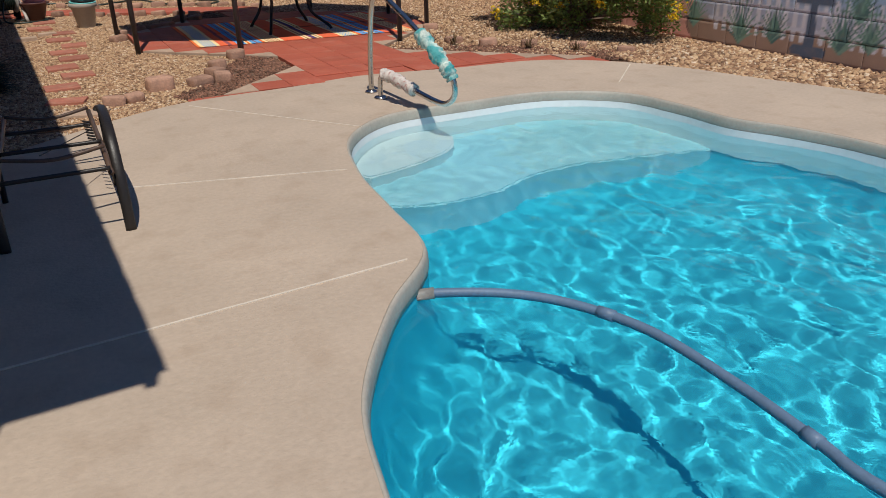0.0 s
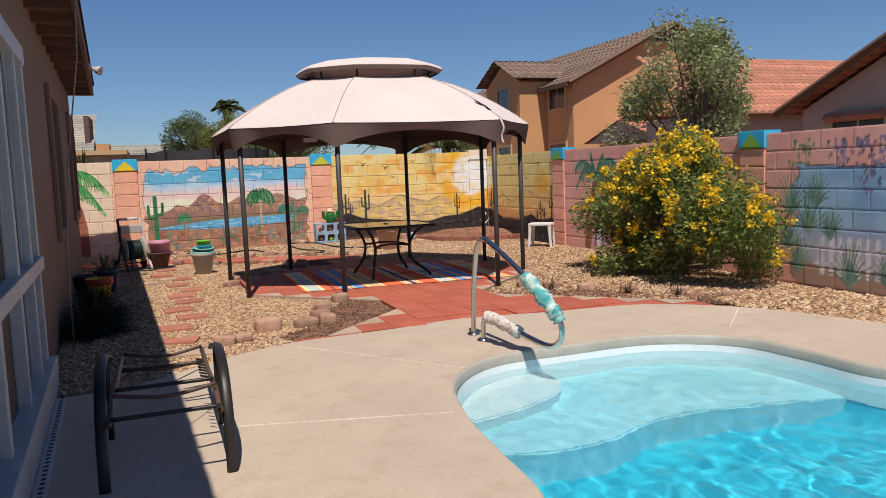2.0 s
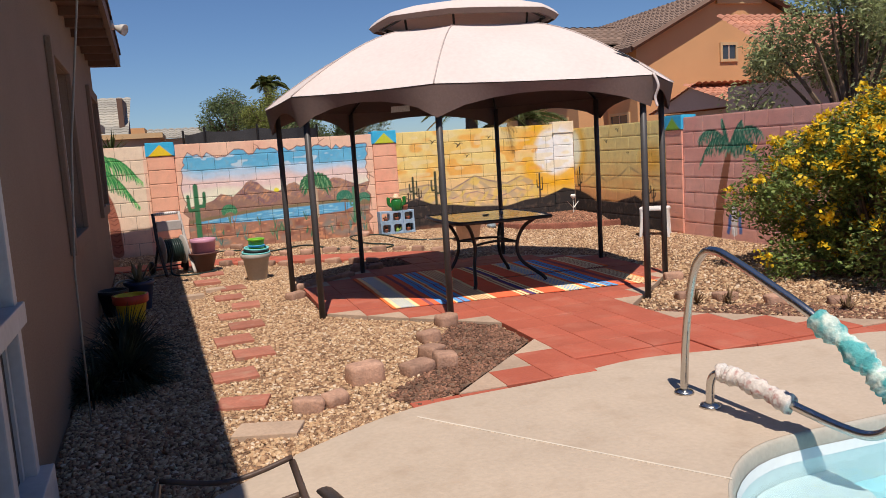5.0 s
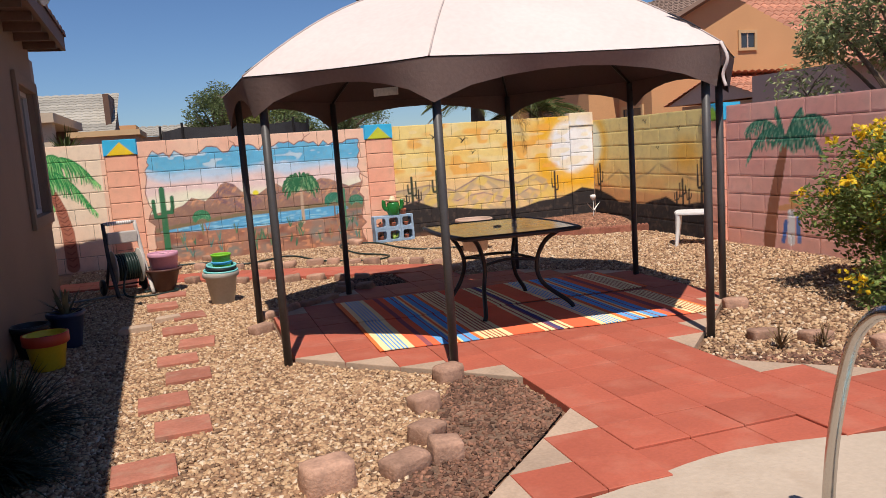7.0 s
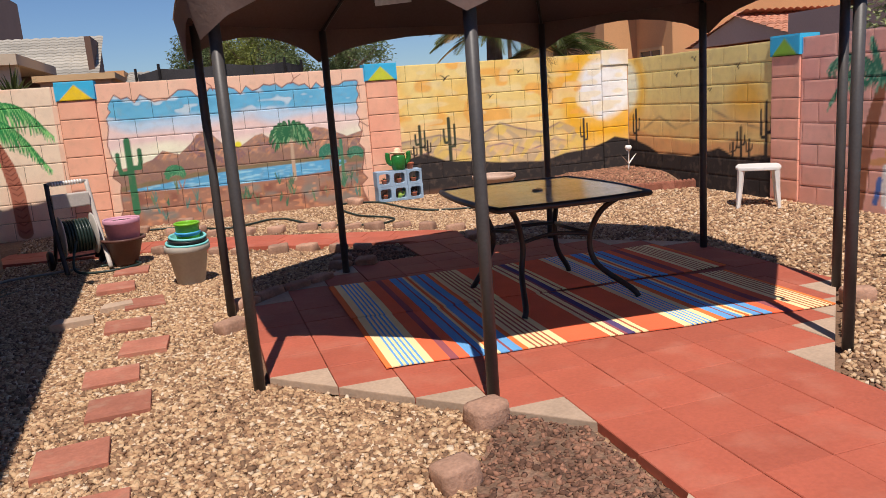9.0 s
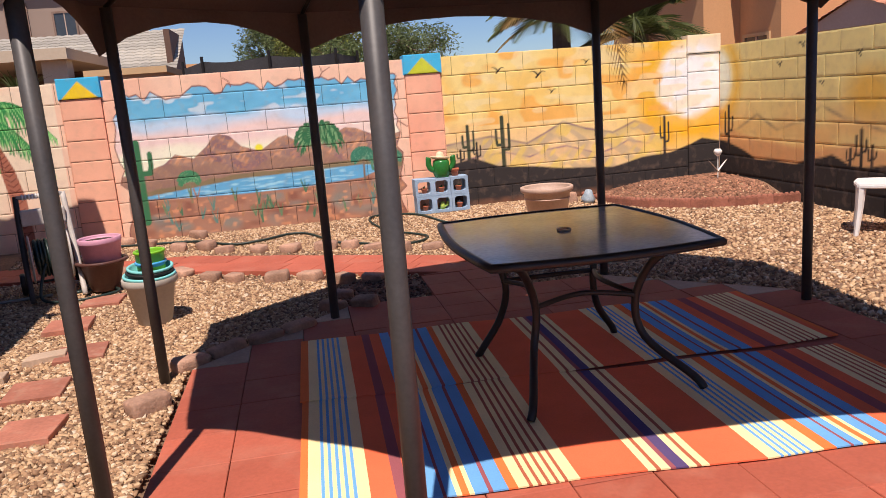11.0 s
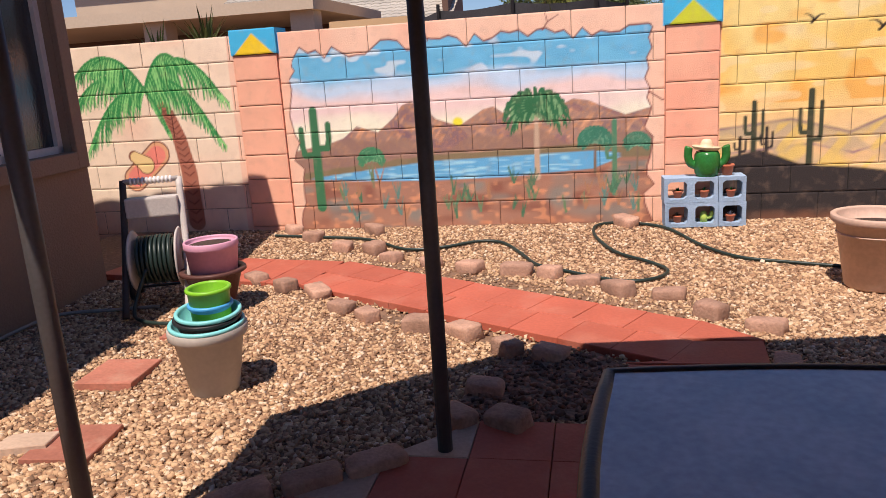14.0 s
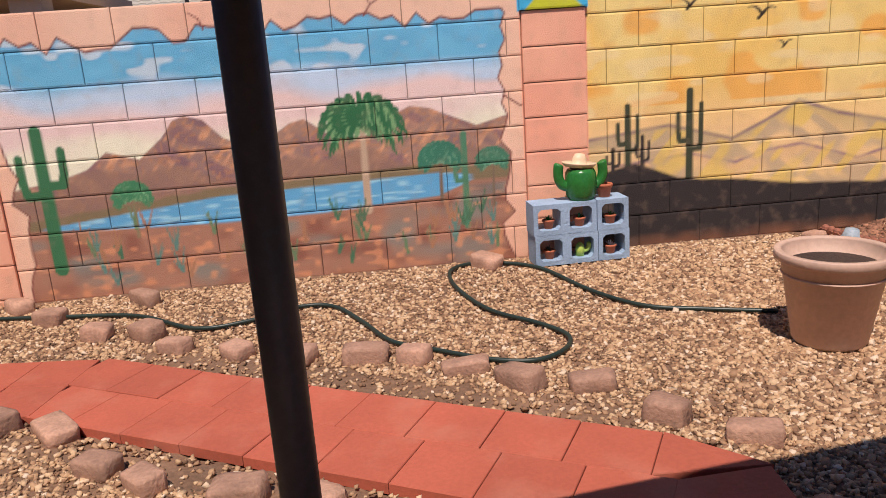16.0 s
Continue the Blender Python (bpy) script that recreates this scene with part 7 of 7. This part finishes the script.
def palm(x, y, z, n, length, seed, label, trunk=0.5, dry=0.35, up=(0.1, 1.2)):
    rng = random.Random(seed)
    t = tagged(empty("palm_tree", x, y, z), label, "palm")
    b = bmesh.new()
    tube([(0, 0, -trunk), (0, 0, 0)], [0.13, 0.11], 10, b)
    part("trunk", b, M_BARK, t, "shaggy brown palm trunk")
    for k in range(n):
        b = bmesh.new()
        yaw, pitch = 2 * math.pi * k / n + rng.uniform(-0.25, 0.25), rng.uniform(*up)
        L = length * rng.uniform(0.8, 1.15)
        spine = []
        for s in range(11):
            u = s / 10
            spine.append(Vector((math.cos(yaw) * math.cos(pitch) * L * u, math.sin(yaw) * math.cos(pitch) * L * u, math.sin(pitch) * L * u - 0.62 * L * u * u)))
        tube(spine, [0.016 * (1 - 0.8 * s / 10) for s in range(11)], 5, b, cap=False)
        side = Vector((-math.sin(yaw), math.cos(yaw), 0))
        for s in range(2, 42):
            u = s / 42
            i = min(9, int(u * 10))
            p = spine[i].lerp(spine[i + 1], u * 10 - i)
            d = (spine[i + 1] - spine[i]).normalized()
            for sg in (-1, 1):
                ll = L * 0.30 * math.sin(math.pi * (0.12 + 0.83 * u)) * rng.uniform(0.85, 1.1)
                tip = p + (side * sg * 0.75 + d * 0.65 + Vector((0, 0, 0.08))).normalized() * ll + Vector((0, 0, -0.22 * ll))
                w = d * 0.011
                v = [b.verts.new(p - w), b.verts.new(p + w), b.verts.new(p.lerp(tip, 0.55) + w + Vector((0, 0, 0.012))), b.verts.new(tip)]
                b.faces.new(v)
        part("frond", b, M_PALMDRY if rng.random() < dry else M_PALM, t)
    return t


palms = [palm(5.05, 17.2, 2.24, 26, 1.2, 31, "low date palm leaning over the back wall with dry fronds")]
palms.append(palm(6.2, 17.3, 1.95, 26, 1.3, 32, "low date palm behind the yellow wall with dry fronds"))
palm(2.28, 27.6, 3.75, 34, 0.75, 33, "small shaggy palm rising above the trees", 3.75, 0.0, (0.2, 1.5))
b = bmesh.new()
tube(spline([(0.0, 0.0, 0.0), (-0.45, -0.80, 0.26), (-0.60, -1.12, 0.16)], 5), 0.008, 5, b)
for k in range(14):
    blade(b, (-0.60, -1.12, 0.16), -math.pi / 2 + random.uniform(-0.7, 0.7), random.uniform(-1.3, -0.3), random.uniform(0.13, 0.24), 0.009, 0.8)
part("frond", b, M_PALM, palms[1], "green frond tip hanging over the wall")
spiky("yucca", -1.45, 16.7, 1.66, 60, 0.55, 0.013, 0.25, M_PALM, "spiky green yucca behind the back wall", 41)
spiky("yucca", -2.0, 16.75, 1.62, 48, 0.5, 0.013, 0.25, M_PALM, "spiky green yucca behind the back wall", 42)
spiky("yucca", 1.75, 20.5, 1.65, 40, 0.75, 0.016, 0.1, M_PALM, "spiky pale yucca beyond the back wall", 43)

# ---- neighbouring houses ----
M_ORANGE = mat("orange_tan_stucco", (0.62, 0.33, 0.155), 0.9, vary=0.05, scale=0.6, fine=20, bump=0.2)
M_GREYSTUCCO = mat("grey_tan_stucco", (0.52, 0.39, 0.31), 0.9, vary=0.05, scale=0.6, fine=20, bump=0.2)
M_BEIGE = mat("pale_beige_stucco", (0.55, 0.44, 0.32), 0.9, vary=0.05, scale=0.6, fine=20, bump=0.2)
M_BROWNROOF = mat("grey_brown_roof_tile", (0.21, 0.14, 0.105), 0.85, vary=0.15, scale=2, fine=20, island=0.2)
M_REDROOF = mat("red_clay_roof_tile", (0.46, 0.20, 0.125), 0.85, vary=0.15, scale=2, fine=20, island=0.2)
M_GREYROOF = mat("grey_roof_tile", (0.36, 0.33, 0.28), 0.85, vary=0.1, scale=2, fine=20, island=0.2)
M_PANE = mat("far_window_glass", (0.05, 0.055, 0.06), 0.08, vary=0.1, spec=0.8)
M_CREAMTRIM = mat("cream_trim", (0.58, 0.38, 0.2), 0.85, vary=0.05)


def prism(points_xz, y0, y1):
    """A wall solid: an outline in x and z, drawn out along y."""
    b = sheet(points_xz, [], 0.0, abs(y1 - y0))
    bmesh.ops.transform(b, matrix=Matrix(((1, 0, 0, 0), (0, 0, -1, y0), (0, 1, 0, 0), (0, 0, 0, 1))), verts=b.verts)
    bmesh.ops.recalc_face_normals(b, faces=b.faces)
    return b


def slope_part(thing, corner, along, up, w, run, rise, rows, cols, m, label, wave=0.05):
    b = tiled_slope(w, run, rise, rows, cols, wave)
    a, u = Vector((*along, 0)).normalized(), Vector((*up, 0)).normalized()
    mx = Matrix(((a.x, u.x, 0, corner[0]), (a.y, u.y, 0, corner[1]), (0, 0, 1, corner[2]), (0, 0, 0, 1)))
    bmesh.ops.transform(b, matrix=mx, verts=b.verts)
    return tagged(part("roof", b, m, thing, label), kind="stuff")


def far_window(thing, face, a0, a1, z0, z1, axis, sill=True):
    """A window set in a face at y = face (axis 'y') or x = face (axis 'x'), seen from the low side."""
    def bx(p, q, s, t, d0, d1):
        return box(p, face - d1, s, q, face - d0, t) if axis == "y" else box(face - d1, p, s, face - d0, q, t)
    w = part("window", bx(a0, a1, z0, z1, 0.01, 0.03), M_PANE, thing, "dark window pane")
    for p, q, s, t in ((a0 - 0.12, a0, z0 - 0.12, z1 + 0.12), (a1, a1 + 0.12, z0 - 0.12, z1 + 0.12), (a0, a1, z1, z1 + 0.12), (a0, a1, z0 - 0.12, z0)):
        part("frame", bx(p, q, s, t, 0.0, 0.08), M_CREAMTRIM if sill else thing.children[0].data.materials[0], w)
    part("mullion", bx((a0 + a1) / 2 - 0.03, (a0 + a1) / 2 + 0.03, z0, z1, 0.03, 0.05), M_GREYSTUCCO, w)


h1 = tagged(empty("neighbour_house", 0, 0, 0), "two storey orange tan stucco house with brown tile roof", "house")
part("wall", prism([(18.22, -0.1), (28.8, -0.1), (28.8, 5.35), (23.5, 7.95), (18.22, 5.35)], 31.8, 46.0), M_ORANGE, h1, "orange tan stucco walls with gable")
part("wing", box(16.74, 34.32, -0.1, 18.3, 38.2, 5.6), M_ORANGE, h1, "orange tan stucco wing")
part("wing_gable", (lambda b: (bmesh.ops.transform(b, matrix=Matrix(((0, 1, 0, 0), (1, 0, 0, 0), (0, 0, 1, 0), (0, 0, 0, 1))), verts=b.verts), bmesh.ops.recalc_face_normals(b, faces=b.faces), b)[2])(prism([(34.32, 5.6), (38.2, 5.6), (36.26, 6.6)], 16.75, 20.0)), M_ORANGE, h1)
slope_part(h1, (17.75, 47, 5.22), (0, -1), (1, 0), 15.7, 5.75, 2.85, 20, 40, M_BROWNROOF, "grey brown tile roof")
slope_part(h1, (29.3, 31.3, 5.22), (0, 1), (-1, 0), 15.7, 5.8, 2.85, 20, 40, M_BROWNROOF, "grey brown tile roof")
slope_part(h1, (16.3, 33.95, 5.72), (1, 0), (0, 1), 3.6, 2.35, 1.1, 8, 9, M_BROWNROOF, "grey brown tile roof")
slope_part(h1, (19.9, 38.6, 5.72), (-1, 0), (0, -1), 3.6, 2.35, 1.1, 8, 9, M_BROWNROOF, "grey brown tile roof")
for a, c in (((17.75, 5.1), (23.5, 7.95)), ((29.2, 5.1), (23.5, 7.95))):
    part("barge_board", tube([(a[0], 31.35, a[1] + 0.1), (c[0], 31.35, c[1] + 0.1)], 0.13, 4), M_TRIM, h1, "brown barge board")
part("fascia", box(17.7, 31.4, 5.05, 17.8, 47, 5.25), M_TRIM, h1)
part("gable_vent", prism([(22.5, 7.25), (24.5, 7.25), (23.5, 7.8)], 31.75, 31.79), M_TRIM, h1, "triangular gable vent")
part("vent_sill", box(22.3, 31.66, 7.08, 24.7, 31.8, 7.24), M_CREAMTRIM, h1, "cream vent sill")
far_window(h1, 18.22, 32.45, 33.95, 4.2, 5.2, "x")
far_window(h1, 18.22, 32.5, 33.9, 1.4, 2.5, "x")
far_window(h1, 16.74, 35.4, 36.7, 4.3, 5.4, "x")
far_window(h1, 16.74, 35.4, 36.7, 1.4, 2.5, "x")
far_window(h1, 31.8, 22.6, 23.3, 4.7, 5.3, "y")

low = tagged(empty("garage", 0, 0, 0), "low tan building with a red clay tile roof", "house")
part("wall", box(19.1, 26.2, -0.1, 28.2, 31.0, 2.35), M_GREYSTUCCO, low, "tan stucco wall")
slope_part(low, (18.5, 25.8, 2.40), (1, 0), (0, 1), 10.1, 3.2, 1.0, 10, 34, M_REDROOF, "red clay tile roof", 0.07)
slope_part(low, (28.6, 31.4, 2.40), (-1, 0), (0, -1), 10.1, 3.2, 1.0, 10, 34, M_REDROOF, "red clay tile roof", 0.07)
end = prism([(25.95, 2.4), (31.25, 2.4), (28.6, 3.32)], 18.62, 18.9)
bmesh.ops.transform(end, matrix=Matrix(((0, 1, 0, 0), (1, 0, 0, 0), (0, 0, 1, 0), (0, 0, 0, 1))), verts=end.verts)
bmesh.ops.recalc_face_normals(end, faces=end.faces)
part("gable", end, M_GREYSTUCCO, low, "tan stucco gable end")
far_window(low, 26.2, 19.7, 20.3, 1.4, 2.0, "y")

h2 = tagged(empty("neighbour_house", 0, 0, 0), "single storey grey tan stucco house with red tile roof", "house")
gable = prism([(7.0, -0.1), (16.3, -0.1), (16.3, 2.62), (11.65, 4.7), (7.0, 2.62)], 0.0, 9.0)
bmesh.ops.transform(gable, matrix=Matrix(((0, 1, 0, 15.95), (1, 0, 0, 0), (0, 0, 1, 0), (0, 0, 0, 1))), verts=gable.verts)
bmesh.ops.recalc_face_normals(gable, faces=gable.faces)
part("wall", gable, M_GREYSTUCCO, h2, "grey tan stucco gable wall")
slope_part(h2, (15.4, 16.75, 2.55), (1, 0), (0, -1), 9.6, 5.15, 2.3, 18, 30, M_REDROOF, "red clay tile roof", 0.07)
slope_part(h2, (25.0, 6.55, 2.55), (-1, 0), (0, 1), 9.6, 5.15, 2.3, 18, 30, M_REDROOF, "red clay tile roof", 0.07)
part("barge_board", tube([(15.45, 16.75, 2.58), (15.45, 11.65, 4.86)], 0.11, 4), M_TRIM, h2, "brown barge board")
far_window(h2, 15.95, 13.85, 15.3, 0.9, 2.25, "x")
far_window(h2, 15.95, 10.9, 12.85, 0.9, 2.35, "x")
part("awning", tube([(15.75, 13.75, 2.36), (15.75, 15.4, 2.36)], 0.12, 4), M_REDROOF, h2, "small red awning")
h3 = tagged(empty("neighbour_house", 0, 0, 0), "low house with a broad red clay tile roof", "house")
part("wall", box(16.6, 20.5, -0.1, 30.0, 24.0, 2.9), M_GREYSTUCCO, h3, "tan stucco wall")
slope_part(h3, (16.2, 20.0, 2.85), (1, 0), (0, 1), 14.4, 4.0, 2.3, 16, 48, M_REDROOF, "red clay tile roof", 0.08)

# houses beyond the back wall
h4 = tagged(empty("neighbour_house", 0, 0, 0), "distant two storey beige and taupe stucco house", "house")
part("wall", box(-34.0, 60.6, -0.1, -16.1, 70.0, 10.0), M_BEIGE, h4, "pale beige stucco wall")
part("wing", box(-16.1, 60.0, -0.1, -10.6, 70.0, 10.0), mat("taupe_stucco", (0.32, 0.24, 0.19), 0.9, vary=0.05, scale=0.6, fine=20, bump=0.2), h4, "taupe stucco wing")
slope_part(h4, (-34.5, 59.2, 9.95), (1, 0), (0, 1), 24.5, 5.5, 2.4, 14, 50, M_BROWNROOF, "brown tile roof", 0.1)
far_window(h4, 60.0, -15.3, -14.2, 6.4, 8.6, "y", False)
far_window(h4, 60.0, -12.6, -11.4, 5.7, 8.0, "y", False)
patio = tagged(empty("patio_cover", 0, 0, 0), "flat beige patio cover on square columns", "patio cover")
part("roof_slab", box(-11.0, 22.6, 2.52, -2.45, 27.0, 2.72), M_BEIGE, patio, "flat beige roof slab")
# Back wall takes the dark trim colour to imitate shade under the slab.
part("back_wall", box(-11.0, 26.8, -0.1, -2.6, 27.2, 2.55), M_TRIM, patio, "back wall coloured dark brown for patio shade")
for x in (-2.75, -5.6, -8.6):
    part("column", box(x - 0.22, 22.8, -0.1, x + 0.22, 23.2, 2.52), M_BEIGE, patio)
shed = tagged(empty("shed", 0, 0, 0), "low shed with a flat cream roof", "shed")
part("roof", box(-2.3, 22.9, 2.18, -0.8, 25.5, 2.3), M_CREAMTRIM, shed, "flat cream roof")
part("wall", box(-2.2, 23.1, -0.1, -0.9, 25.4, 2.18), M_GREYSTUCCO, shed)
h5 = tagged(empty("neighbour_house", 0, 0, 0), "low house with a grey tile gable roof", "house")
part("wall", box(-11.5, 36.0, -0.1, -2.7, 43.0, 2.7), M_BEIGE, h5, "pale stucco wall")
slope_part(h5, (-12.0, 35.2, 2.68), (1, 0), (0, 1), 9.6, 4.2, 1.9, 16, 30, M_GREYROOF, "grey tile roof", 0.03)
part("gable", box(-2.75, 36.2, 2.6, -2.55, 39.4, 4.3), M_TRIM, h5)
h6 = tagged(empty("neighbour_house", 0, 0, 0), "distant pink stucco house with low roof", "house")
part("wall", box(-3.2, 44.0, -0.1, -2.2, 48.0, 3.5), M_ORANGE, h6, "pink stucco wall")
part("wall", box(-2.2, 44.0, -0.1, 0.6, 48.0, 2.9), M_GREYSTUCCO, h6)
slope_part(h6, (-2.2, 43.7, 2.9), (1, 0), (0, 1), 2.8, 3.0, 0.6, 5, 8, M_GREYROOF, "grey tile roof")

# trampoline net behind the wall
tramp = tagged(empty("trampoline", 1.2, 21.6, 0), "dark trampoline safety net on posts beyond the wall", "trampoline")
ringp = [(1.5 * math.cos(2 * math.pi * k / 40), 1.5 * math.sin(2 * math.pi * k / 40)) for k in range(40)]
M_NET = mat("dark_net", (0.05, 0.048, 0.05), 0.9, vary=0.2, scale=3, fine=60)
part("net", ring_strip([[(x, y, z - 0.05 * abs(math.sin(4 * math.atan2(y, x)))) for x, y in ringp] for z in (0.9, 1.6, 2.18)]), M_NET, tramp, "dark sagging net")
for k in range(8):
    a = 2 * math.pi * k / 8
    part("post", tube([(1.53 * math.cos(a), 1.53 * math.sin(a), 0), (1.53 * math.cos(a), 1.53 * math.sin(a), 2.26)], 0.025, 8), M_BLACKMETAL, tramp)
part("mat", lathe([(0.0, 0.85), (1.45, 0.85), (1.5, 0.9)], 40), M_NET, tramp)
